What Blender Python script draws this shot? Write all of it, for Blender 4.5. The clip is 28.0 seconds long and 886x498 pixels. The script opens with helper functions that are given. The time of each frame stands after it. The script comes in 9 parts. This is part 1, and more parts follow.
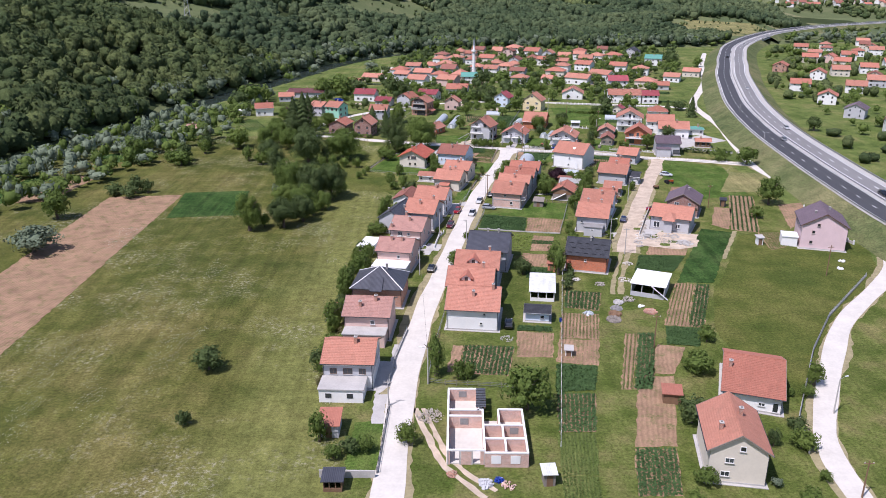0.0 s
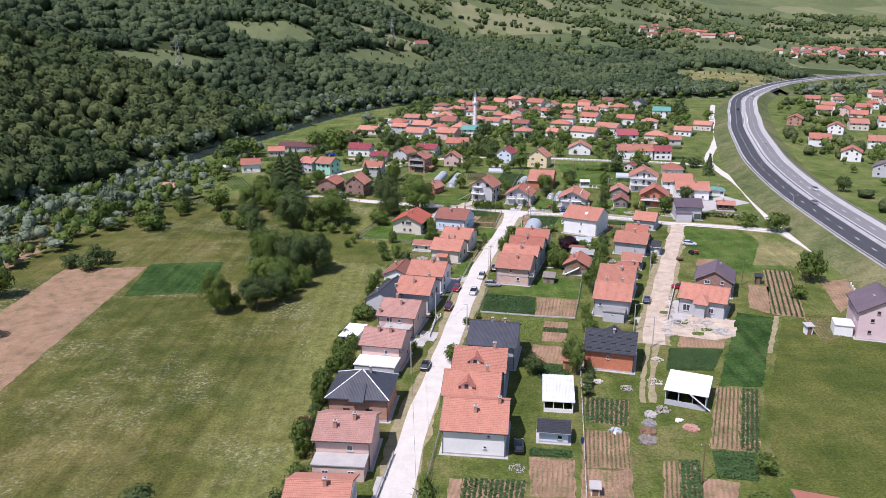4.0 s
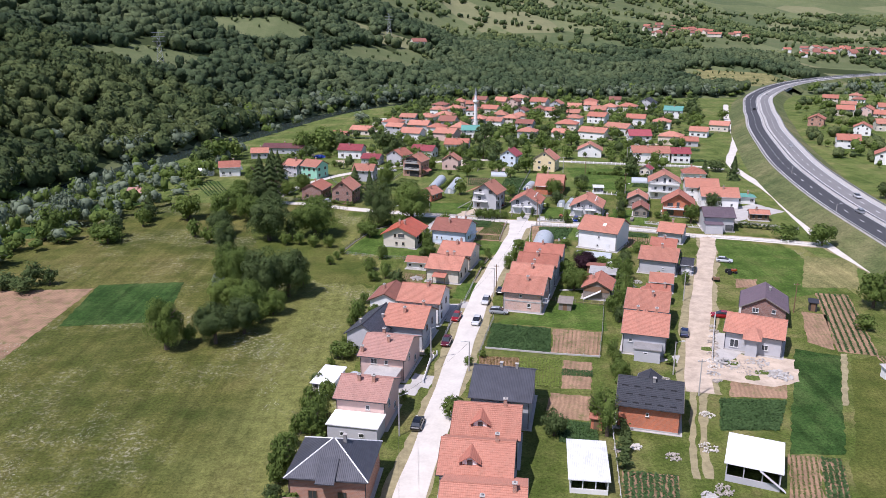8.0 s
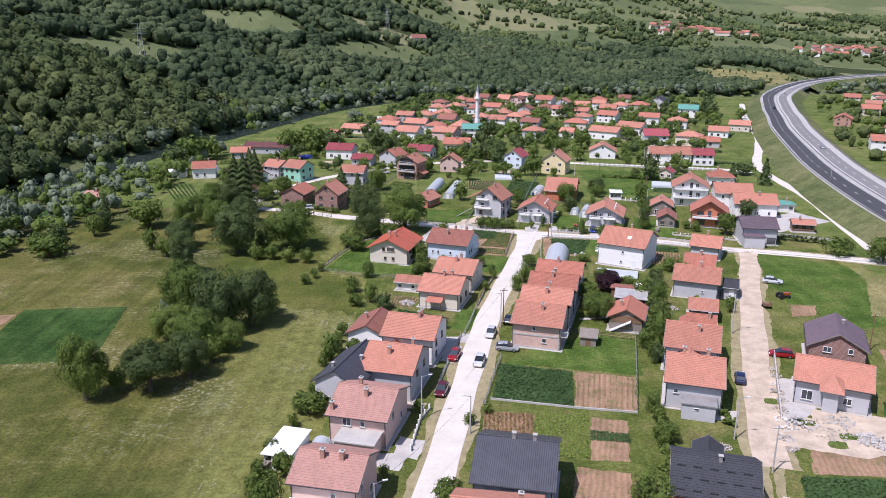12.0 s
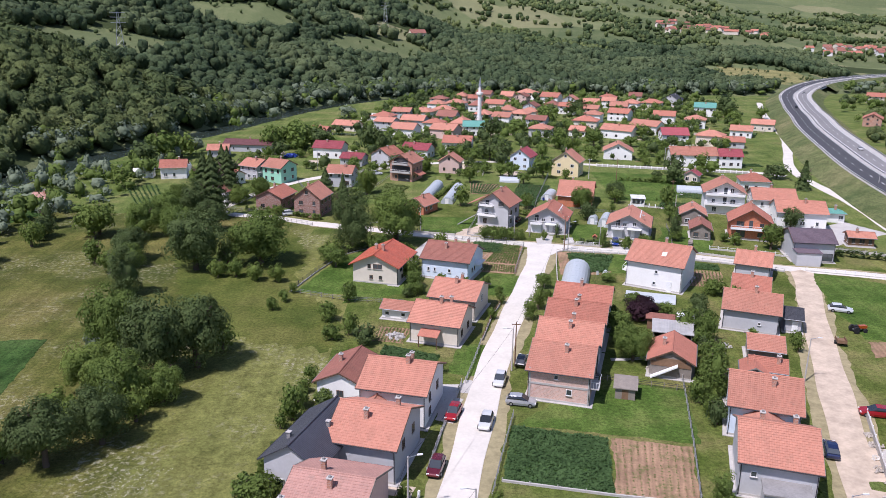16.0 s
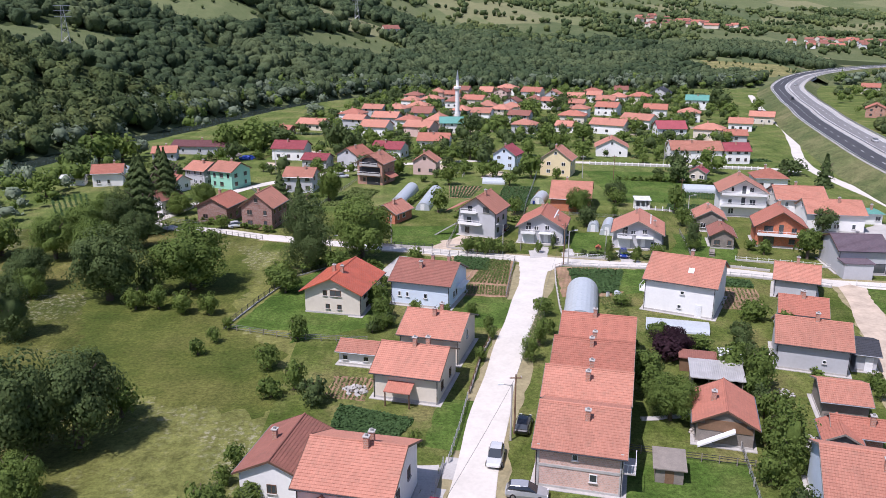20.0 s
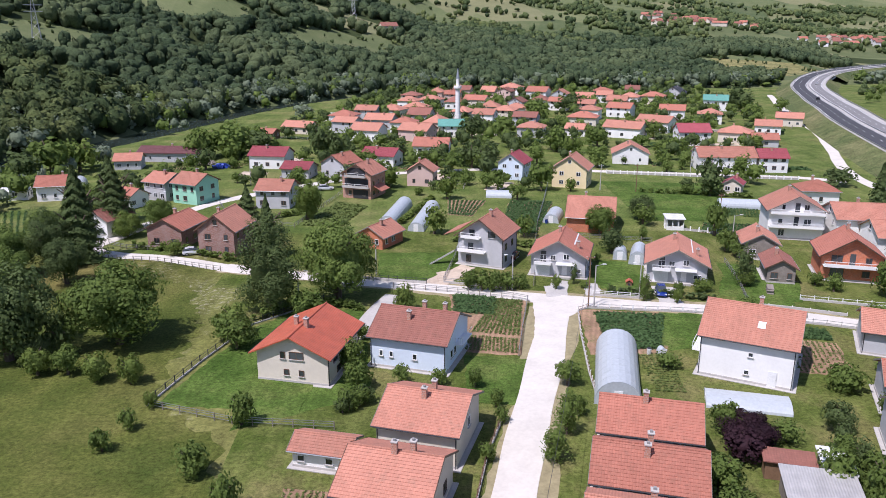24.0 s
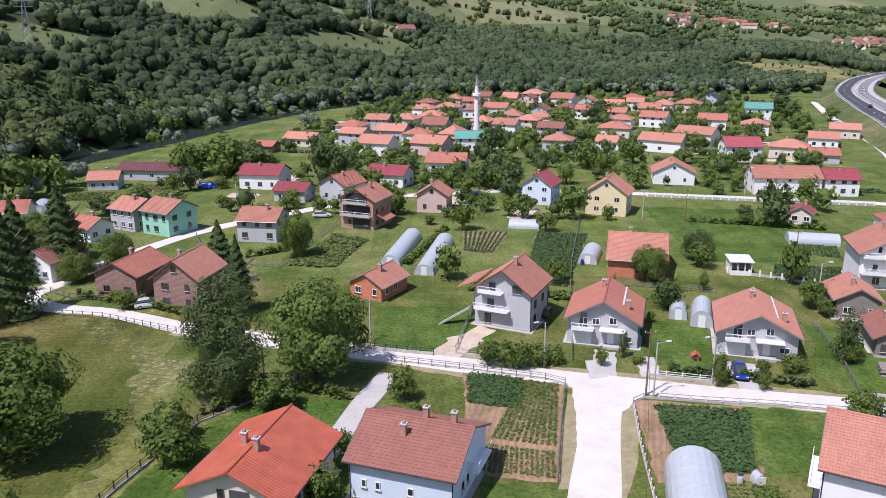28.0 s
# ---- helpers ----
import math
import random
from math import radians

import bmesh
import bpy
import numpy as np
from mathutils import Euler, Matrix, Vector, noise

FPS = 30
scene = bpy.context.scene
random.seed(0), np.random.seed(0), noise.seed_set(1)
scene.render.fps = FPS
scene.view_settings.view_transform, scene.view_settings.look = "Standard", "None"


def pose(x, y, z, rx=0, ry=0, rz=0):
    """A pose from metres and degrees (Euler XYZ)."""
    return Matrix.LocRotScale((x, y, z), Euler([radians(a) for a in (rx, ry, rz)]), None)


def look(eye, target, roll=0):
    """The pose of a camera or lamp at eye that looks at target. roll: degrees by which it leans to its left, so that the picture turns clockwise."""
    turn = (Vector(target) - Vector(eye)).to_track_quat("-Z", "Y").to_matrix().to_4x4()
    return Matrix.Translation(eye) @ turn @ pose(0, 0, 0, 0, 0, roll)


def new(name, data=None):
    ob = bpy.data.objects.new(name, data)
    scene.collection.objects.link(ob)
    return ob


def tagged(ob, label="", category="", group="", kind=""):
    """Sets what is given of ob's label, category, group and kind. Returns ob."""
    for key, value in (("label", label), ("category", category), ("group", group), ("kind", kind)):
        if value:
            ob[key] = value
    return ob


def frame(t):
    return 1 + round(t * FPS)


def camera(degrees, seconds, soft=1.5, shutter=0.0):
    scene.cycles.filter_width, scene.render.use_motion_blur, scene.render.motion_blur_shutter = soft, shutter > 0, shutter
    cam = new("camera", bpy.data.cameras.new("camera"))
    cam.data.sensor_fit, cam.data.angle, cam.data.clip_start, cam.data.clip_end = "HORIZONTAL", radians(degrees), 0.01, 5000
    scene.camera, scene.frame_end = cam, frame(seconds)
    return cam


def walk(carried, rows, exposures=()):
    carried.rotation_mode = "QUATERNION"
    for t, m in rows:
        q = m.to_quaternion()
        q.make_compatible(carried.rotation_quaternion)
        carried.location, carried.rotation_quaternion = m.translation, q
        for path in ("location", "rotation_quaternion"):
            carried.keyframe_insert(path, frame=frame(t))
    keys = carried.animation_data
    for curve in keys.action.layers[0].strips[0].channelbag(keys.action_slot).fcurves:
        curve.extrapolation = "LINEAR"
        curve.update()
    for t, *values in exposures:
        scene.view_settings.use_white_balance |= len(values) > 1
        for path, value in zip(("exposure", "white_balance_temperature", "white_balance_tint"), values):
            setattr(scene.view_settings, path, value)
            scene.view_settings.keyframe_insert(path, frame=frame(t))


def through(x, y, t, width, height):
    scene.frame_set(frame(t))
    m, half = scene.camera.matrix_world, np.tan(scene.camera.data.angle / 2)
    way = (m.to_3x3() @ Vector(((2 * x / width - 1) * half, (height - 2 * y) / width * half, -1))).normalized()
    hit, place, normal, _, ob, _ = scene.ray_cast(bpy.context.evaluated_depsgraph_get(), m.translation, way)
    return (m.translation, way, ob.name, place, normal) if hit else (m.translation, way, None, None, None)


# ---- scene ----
import itertools
cam = camera(59.4, 28.0, soft=0.6)
PATH = [
    (0, look((0.09, -0.09, 68.32), (0.15, 93.87, 34.12), -0.15)),
    (0.5, look((0.15, 3.57, 68.41), (0.23, 97.51, 34.13), -0.12)),
    (1, look((0.24, 7.23, 68.45), (0.34, 101.32, 34.59), -0.13)),
    (1.5, look((0.35, 10.85, 68.43), (0.44, 105.24, 35.39), -0.10)),
    (2, look((0.46, 14.46, 68.34), (0.57, 109.15, 36.19), -0.05)),
    (2.5, look((0.57, 18.11, 68.22), (0.67, 113.13, 37.07), -0.03)),
    (3, look((0.72, 21.83, 68.12), (0.79, 117.15, 37.89), -0.05)),
    (3.5, look((0.88, 25.60, 68.02), (0.92, 121.21, 38.73), -0.03)),
    (4, look((1.01, 29.38, 67.92), (0.99, 125.19, 39.26), 0.03)),
    (4.5, look((1.16, 33.14, 67.74), (1.15, 128.97, 39.16), 0.07)),
    (6.5, look((1.54, 49.16, 65.18), (1.49, 144.97, 36.55), 0.14)),
    (7, look((1.49, 53.22, 64.41), (1.48, 149.04, 35.81), 0.14)),
    (7.5, look((1.40, 57.26, 63.63), (1.46, 153.10, 35.08), 0.12)),
    (8, look((1.34, 61.26, 62.85), (1.48, 157.12, 34.37), 0.12)),
    (8.5, look((1.37, 65.22, 62.08), (1.54, 161.08, 33.60), 0.15)),
    (9, look((1.47, 69.20, 61.34), (1.62, 165.07, 32.92), 0.12)),
    (9.5, look((1.62, 73.16, 60.64), (1.78, 169.05, 32.29), 0.12)),
    (10, look((1.78, 77.14, 59.97), (1.88, 173.03, 31.62), 0.16)),
    (10.5, look((1.94, 81.16, 59.27), (2.04, 177.06, 30.92), 0.14)),
    (11, look((2.05, 85.23, 58.56), (2.13, 181.14, 30.28), 0.17)),
    (11.5, look((2.14, 89.31, 57.84), (2.24, 185.23, 29.56), 0.22)),
    (12, look((2.22, 93.38, 57.13), (2.33, 189.28, 28.80), 0.34)),
    (12.5, look((2.30, 97.36, 56.42), (2.46, 193.27, 28.09), 0.36)),
    (14.5, look((2.78, 112.89, 53.66), (2.77, 208.82, 25.39), 0.40)),
    (15, look((2.70, 116.69, 52.99), (2.74, 212.60, 24.69), 0.56)),
    (15.5, look((2.62, 120.50, 52.30), (2.76, 216.42, 24.02), 0.58)),
    (16, look((2.61, 124.36, 51.54), (2.80, 220.28, 23.27), 0.72)),
    (16.5, look((2.70, 128.27, 50.68), (2.88, 224.20, 22.44), 0.79)),
    (17, look((2.80, 132.22, 49.78), (2.97, 228.17, 21.60), 0.63)),
    (17.5, look((2.84, 136.15, 48.88), (2.98, 232.12, 20.77), 0.62)),
    (18, look((2.89, 140.07, 48.07), (3.91, 236.05, 20.02), 0.44)),
    (18.5, look((2.97, 143.94, 47.40), (5.31, 239.91, 19.39), 0.32)),
    (19, look((3.11, 147.75, 46.82), (6.06, 243.69, 18.79), 0.37)),
    (19.5, look((3.33, 151.47, 46.26), (6.18, 247.43, 18.24), 0.22)),
    (20, look((3.59, 155.14, 45.70), (6.41, 251.07, 17.59), 0.08)),
    (20.5, look((3.83, 158.79, 45.11), (6.60, 254.73, 17.02), 0.15)),
    (22.5, look((4.64, 173.71, 43.14), (7.34, 269.62, 14.96), 0.12)),
    (23, look((4.85, 177.50, 43.06), (7.57, 273.43, 14.96), 0.02)),
    (23.5, look((5.10, 181.35, 43.08), (7.78, 277.29, 14.99), -0.01)),
    (24, look((5.35, 185.20, 43.15), (8.01, 281.12, 15.02), -0.00)),
    (24.5, look((5.58, 189.00, 43.21), (8.03, 284.92, 15.05), 0.01)),
    (25, look((5.74, 192.81, 43.18), (7.05, 288.75, 15.01), 0.06)),
    (25.5, look((5.99, 196.61, 43.11), (5.47, 292.58, 14.99), 0.10)),
    (26, look((6.27, 200.40, 43.07), (5.46, 296.38, 15.00), 0.03)),
    (26.5, look((6.51, 204.15, 43.03), (5.65, 300.14, 14.99), -0.01)),
    (27, look((6.70, 207.86, 42.90), (5.87, 303.86, 14.92), -0.10)),
    (27.5, look((6.90, 211.65, 42.71), (6.05, 307.68, 14.85), -0.11)),
    (28, look((7.13, 215.44, 42.50), (7.31, 311.51, 14.73), -0.11)),
]
walk(cam, PATH, [(0, 0.14, 5900, 24), (12, 0.16, 5900, 24), (28, 0.18, 5900, 24)])

# ---- light ----
SUN_ELEV, SUN_AZ = radians(60), math.atan2(-0.72, -0.69)   # towards the sun: from behind the camera, on its left
sun_way = Vector((math.cos(SUN_ELEV) * math.sin(SUN_AZ), math.cos(SUN_ELEV) * math.cos(SUN_AZ), math.sin(SUN_ELEV)))
world = bpy.data.worlds.new("sky")
scene.world = world
world.use_nodes = True
wn = world.node_tree.nodes
sky = wn.new("ShaderNodeTexSky")
sky.sky_type, sky.sun_disc, sky.sun_elevation, sky.sun_rotation = "NISHITA", False, SUN_ELEV, SUN_AZ
wn["Background"].inputs["Strength"].default_value = 0.115
world.node_tree.links.new(sky.outputs[0], wn["Background"].inputs[0])
sun_data = bpy.data.lights.new("sun", "SUN")
sun_data.energy, sun_data.angle, sun_data.color = 4.8, radians(0.55), (1.0, 0.95, 0.87)
sun = new("sun", sun_data)
sun.matrix_world = look(sun_way * 300, (0, 0, 0))

# ---- materials ----


class Nodes:
    """A node material under construction."""

    def __init__(self, name, rough=0.8, metal=0.0, spec=0.3):
        self.mat = bpy.data.materials.new(name)
        self.mat.use_nodes = True
        self.tree = self.mat.node_tree
        self.bsdf = self.tree.nodes["Principled BSDF"]
        self.bsdf.inputs["Roughness"].default_value = rough
        self.bsdf.inputs["Metallic"].default_value = metal
        self.bsdf.inputs["Specular IOR Level"].default_value = spec
        self.coord = self.add("ShaderNodeTexCoord")

    def add(self, kind, **values):
        n = self.tree.nodes.new(kind)
        for k, v in values.items():
            n.inputs[k].default_value = v
        return n

    def link(self, a, b):
        self.tree.links.new(a, b)

    def noise(self, scale, detail=4.0, space="Object", rough=0.6):
        n = self.add("ShaderNodeTexNoise", Scale=scale, Detail=detail, Roughness=rough)
        self.link(self.coord.outputs[space], n.inputs["Vector"])
        return n.outputs["Fac"]

    def ramp(self, fac, stops):
        n = self.add("ShaderNodeValToRGB")
        e = n.color_ramp.elements
        while len(e) < len(stops):
            e.new(0.5)
        for el, (p, c) in zip(e, stops):
            el.position, el.color = p, (*c, 1)
        self.link(fac, n.inputs[0])
        return n.outputs[0]

    def mix(self, a, b, fac, blend="MIX"):
        n = self.add("ShaderNodeMix")
        n.data_type, n.blend_type = "RGBA", blend
        for s, v in ((6, a), (7, b), (0, fac)):
            if isinstance(v, bpy.types.NodeSocket):
                self.link(v, n.inputs[s])
            else:
                n.inputs[s].default_value = (*v, 1) if isinstance(v, tuple) else v
        return n.outputs[2]

    def colour(self, c):
        self.link(c, self.bsdf.inputs["Base Color"])
        return self

    def bump(self, height, strength=0.4, distance=0.05):
        n = self.add("ShaderNodeBump", Strength=strength, Distance=distance)
        self.link(height, n.inputs["Height"])
        self.link(n.outputs[0], self.bsdf.inputs["Normal"])
        return self

    def random(self):
        return self.add("ShaderNodeObjectInfo").outputs["Random"]

    def island(self):
        return self.add("ShaderNodeNewGeometry").outputs["Random Per Island"]


def shade(c, k):
    return tuple(min(1.0, v * k) for v in c)


def surface(name, c, rough=0.85, vary=0.18, big=0.15, fine=3.0, bump=0.25, metal=0.0, space="Object", spec=0.3, grain=0.35):
    """A plain surface with stains at metre scale and grain at hand scale."""
    n = Nodes(name, rough, metal, spec)
    a = n.ramp(n.noise(big, 3, space), [(0.3, shade(c, 1 - vary)), (0.7, shade(c, 1 + vary * 0.6))])
    g = n.noise(fine, 6, space)
    n.colour(n.mix(a, n.ramp(g, [(0.25, shade(c, 0.6)), (0.75, shade(c, 1.25))]), grain))
    if bump:
        n.bump(g, bump, 0.03)
    return n.mat


def grey(v):
    return (v, v, v)


def grass(name, dark, mid, dry, big=0.02, drift=0.0, streak=0.3, fields=0.0, strip=None):
    """Grass: large patches, streaks left by mowing, tufts, drifts of pale flowers, and a patchwork of fields where wanted."""
    n = Nodes(name, 0.95, spec=0.08)
    lift = 1.75
    c = n.ramp(n.noise(big, 6, "Object", 0.65), [(0.38, shade(dark, lift)), (0.5, shade(mid, lift)), (0.62, shade(dry, lift))])
    b = n.noise(0.16, 7, "Object", 0.72)
    c = n.mix(c, n.ramp(b, [(0.4, shade(dark, lift)), (0.6, shade(dry, lift))]), 0.3)
    m = n.add("ShaderNodeMapping")
    m.inputs["Scale"].default_value, m.inputs["Rotation"].default_value = (0.55, 0.03, 0.55), (0, 0, radians(-14))
    n.link(n.coord.outputs["Object"], m.inputs[0])
    st = n.add("ShaderNodeTexNoise", Scale=1.0, Detail=6.0)
    n.link(m.outputs[0], st.inputs["Vector"])
    c = n.mix(c, n.ramp(st.outputs["Fac"], [(0.36, grey(0.6)), (0.6, grey(1.0))]), min(1.0, streak * 2), "MULTIPLY")
    c = n.mix(c, n.ramp(b, [(0.36, grey(0.55)), (0.6, grey(1.0))]), 0.4, "MULTIPLY")
    f = n.noise(1.9, 8, "Object", 0.88)
    c = n.mix(c, n.ramp(f, [(0.38, grey(0.3)), (0.5, grey(0.66)), (0.62, grey(1.0))]), 1.0, "MULTIPLY")
    if strip:
        sx, ad = n.add("ShaderNodeSeparateXYZ"), n.add("ShaderNodeMath")
        n.link(n.coord.outputs["Object"], sx.inputs[0])
        ad.operation = "MULTIPLY_ADD"
        n.link(n.noise(0.07, 5, "Object", 0.6), ad.inputs[0])
        ad.inputs[1].default_value = 26.0
        n.link(sx.outputs[0], ad.inputs[2])
        mr = n.add("ShaderNodeMapRange")
        n.link(ad.outputs[0], mr.inputs[0])
        mr.inputs[1].default_value, mr.inputs[2].default_value = -27.0, -14.0
        tall = n.ramp(n.noise(0.5, 7, "Object", 0.75), [(0.36, shade(strip, 0.62)), (0.62, shade(strip, 1.3))])
        tall = n.mix(tall, n.ramp(f, [(0.36, grey(0.35)), (0.6, grey(1.0))]), 0.85, "MULTIPLY")
        c = n.mix(c, n.mix(tall, n.ramp(st.outputs["Fac"], [(0.34, grey(0.7)), (0.62, grey(1.0))]), 0.7, "MULTIPLY"), n.mix((0, 0, 0), grey(0.7), mr.outputs[0]))
    if fields:
        fm = n.add("ShaderNodeMapping")
        fm.inputs["Scale"].default_value, fm.inputs["Rotation"].default_value = (1.0, 0.55, 0.0), (0, 0, radians(24))
        n.link(n.coord.outputs["Object"], fm.inputs[0])
        vo = n.add("ShaderNodeTexVoronoi", Scale=fields)
        n.link(fm.outputs[0], vo.inputs["Vector"])
        sp = n.add("ShaderNodeSeparateColor")
        n.link(vo.outputs["Color"], sp.inputs[0])
        c = n.mix(c, n.ramp(sp.outputs[0], [(0.0, shade(dark, 2.0)), (0.35, shade(mid, 1.7)), (0.7, shade(mid, 2.2)), (1.0, shade(dry, 2.1))]), 0.55)
    if drift:
        k = n.ramp(n.noise(0.04, 6, "Object", 0.72), [(0.5, (0, 0, 0)), (0.62, grey(drift))])
        g = n.ramp(n.noise(1.1, 5, "Object", 0.8), [(0.52, (0, 0, 0)), (0.6, (1, 1, 1))])
        c = n.mix(c, (0.38, 0.36, 0.27), n.mix(k, g, 1.0, "MULTIPLY"))
    n.colour(c)
    n.bump(f, 0.4, 0.12)
    return n.mat


def roof_tiles(name, c, moss=0.2):
    """Interlocking clay tiles: each tile its own tint, a rounded profile and weathering."""
    n = Nodes(name, 0.75, spec=0.25)
    br = n.add("ShaderNodeTexBrick", Scale=1.0)
    br.inputs["Brick Width"].default_value, br.inputs["Row Height"].default_value = 0.27, 0.32
    br.inputs["Mortar Size"].default_value, br.offset = 0.012, 0.0
    br.inputs["Color1"].default_value, br.inputs["Color2"].default_value = (*shade(c, 0.8), 1), (*shade(c, 1.18), 1)
    br.inputs["Mortar"].default_value = (*shade(c, 0.5), 1)
    n.link(n.coord.outputs["Object"], br.inputs["Vector"])
    stain = n.ramp(n.noise(0.5, 5), [(0.35, shade(c, 0.62)), (0.6, c), (0.8, shade(c, 1.15))])
    col = n.mix(br.outputs["Color"], stain, 0.45)
    r = n.random()
    moss_at = n.ramp(n.noise(0.9, 6, "Object", 0.75), [(0.52, (0, 0, 0)), (0.72, grey(moss * 2.2))])
    col = n.mix(col, n.ramp(r, [(0.0, shade(c, 0.62)), (0.5, c), (1.0, shade(c, 1.22))]), 0.42)
    n.colour(n.mix(col, shade((c[0] * 0.5, c[1] * 0.7, c[2] * 0.7), 1.0), moss_at))
    w = n.add("ShaderNodeTexWave", Scale=1.18)
    w.bands_direction = "X"
    n.link(n.coord.outputs["Object"], w.inputs["Vector"])
    n.bump(w.outputs["Fac"], 0.5, 0.04)
    return n.mat


def metal_roof(name, c, pitch=1.0):
    n = Nodes(name, 0.45, 0.2, 0.5)
    w = n.add("ShaderNodeTexWave", Scale=pitch)
    w.bands_direction = "X"
    n.link(n.coord.outputs["Object"], w.inputs["Vector"])
    a = n.ramp(n.noise(0.6, 4), [(0.3, shade(c, 0.8)), (0.7, shade(c, 1.15))])
    n.colour(a)
    n.bump(w.outputs["Fac"], 0.6, 0.05)
    return n.mat


def brickwork(name, c, mortar=(0.42, 0.4, 0.37), w=0.25, h=0.2):
    n = Nodes(name, 0.9, spec=0.15)
    sep, com = n.add("ShaderNodeSeparateXYZ"), n.add("ShaderNodeCombineXYZ")
    n.link(n.coord.outputs["Object"], sep.inputs[0])
    s = n.add("ShaderNodeMath")
    n.link(sep.outputs[0], s.inputs[0]), n.link(sep.outputs[1], s.inputs[1])
    n.link(s.outputs[0], com.inputs[0]), n.link(sep.outputs[2], com.inputs[1])
    br = n.add("ShaderNodeTexBrick", Scale=1.0)
    br.inputs["Brick Width"].default_value, br.inputs["Row Height"].default_value = w, h
    br.inputs["Mortar Size"].default_value = 0.018
    br.inputs["Color1"].default_value, br.inputs["Color2"].default_value = (*shade(c, 0.8), 1), (*shade(c, 1.2), 1)
    br.inputs["Mortar"].default_value = (*mortar, 1)
    n.link(com.outputs[0], br.inputs["Vector"])
    st = n.ramp(n.noise(0.7, 4), [(0.3, shade(c, 0.7)), (0.7, shade(c, 1.2))])
    n.colour(n.mix(br.outputs["Color"], st, 0.35))
    n.bump(br.outputs["Fac"], -0.4, 0.02)
    return n.mat


def leaves(name, lo, hi, area=0.05, through=0.25, fine=1.6):
    """Foliage: each leaf clump and each tree its own green, some light passing through."""
    n = Nodes(name, 0.7, spec=0.15)
    a = n.ramp(n.island(), [(0.0, lo), (1.0, hi)])
    b = n.ramp(n.noise(area, 3), [(0.35, shade(lo, 0.75)), (0.65, shade(hi, 1.15))])
    f = n.noise(fine, 5, "Object", 0.75)
    c = n.mix(n.mix(a, b, 0.5), n.ramp(f, [(0.38, shade(lo, 0.5)), (0.62, shade(hi, 1.15))]), 0.35)
    r = n.ramp(n.random(), [(0.0, shade(lo, 0.9)), (1.0, shade(hi, 1.1))])
    c = n.mix(c, r, 0.25)
    n.colour(c)
    n.bump(f, 0.6, 0.3)
    tr = n.add("ShaderNodeBsdfTranslucent")
    n.link(c, tr.inputs[0])
    mx = n.add("ShaderNodeMixShader")
    mx.inputs[0].default_value = through
    n.link(n.bsdf.outputs[0], mx.inputs[1]), n.link(tr.outputs[0], mx.inputs[2])
    n.link(mx.outputs[0], n.tree.nodes["Material Output"].inputs[0])
    return n.mat


def tilled(name, c, weed):
    """Tilled earth: furrows, damp and dry patches, and weeds growing over parts of it."""
    n = Nodes(name, 0.95, spec=0.08)
    a = n.ramp(n.noise(0.22, 5, "Object", 0.65), [(0.32, shade(c, 0.72)), (0.5, c), (0.7, shade(c, 1.22))])
    m = n.add("ShaderNodeMapping")
    m.inputs["Rotation"].default_value = (0, 0, radians(13))
    n.link(n.coord.outputs["Object"], m.inputs[0])
    w = n.add("ShaderNodeTexWave", Scale=0.4, Distortion=4.5, Detail=4.0)
    w.bands_direction = "X"
    n.link(m.outputs[0], w.inputs["Vector"])
    a = n.mix(a, n.ramp(w.outputs["Fac"], [(0.2, grey(0.72)), (0.8, grey(1.0))]), 0.5, "MULTIPLY")
    f = n.noise(3.2, 6, "Object", 0.8)
    a = n.mix(a, n.ramp(f, [(0.36, grey(0.6)), (0.6, grey(1.0))]), 0.7, "MULTIPLY")
    k = n.mix(n.ramp(n.noise(0.4, 6, "Object", 0.72), [(0.5, (0, 0, 0)), (0.62, grey(weed))]), n.ramp(n.noise(2.6, 4, "Object", 0.75), [(0.4, (0, 0, 0)), (0.56, (1, 1, 1))]), 1.0, "MULTIPLY")
    n.colour(n.mix(a, (0.085, 0.115, 0.03), k))
    n.bump(w.outputs["Fac"], 0.6, 0.08)
    return n.mat


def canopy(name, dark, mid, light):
    """A wood seen from afar: each crown its own green, stands of other kinds of tree, leaf clumps as relief, the shade
    between them also multiplied into the colour.
    """
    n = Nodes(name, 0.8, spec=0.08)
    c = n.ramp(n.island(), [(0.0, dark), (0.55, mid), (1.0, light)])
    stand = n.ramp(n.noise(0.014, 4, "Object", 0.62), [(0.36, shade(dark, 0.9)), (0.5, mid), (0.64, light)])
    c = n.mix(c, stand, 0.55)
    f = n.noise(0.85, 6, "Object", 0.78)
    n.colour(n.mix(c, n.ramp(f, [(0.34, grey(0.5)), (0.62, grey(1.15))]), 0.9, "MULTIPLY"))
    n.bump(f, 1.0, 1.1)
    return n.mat


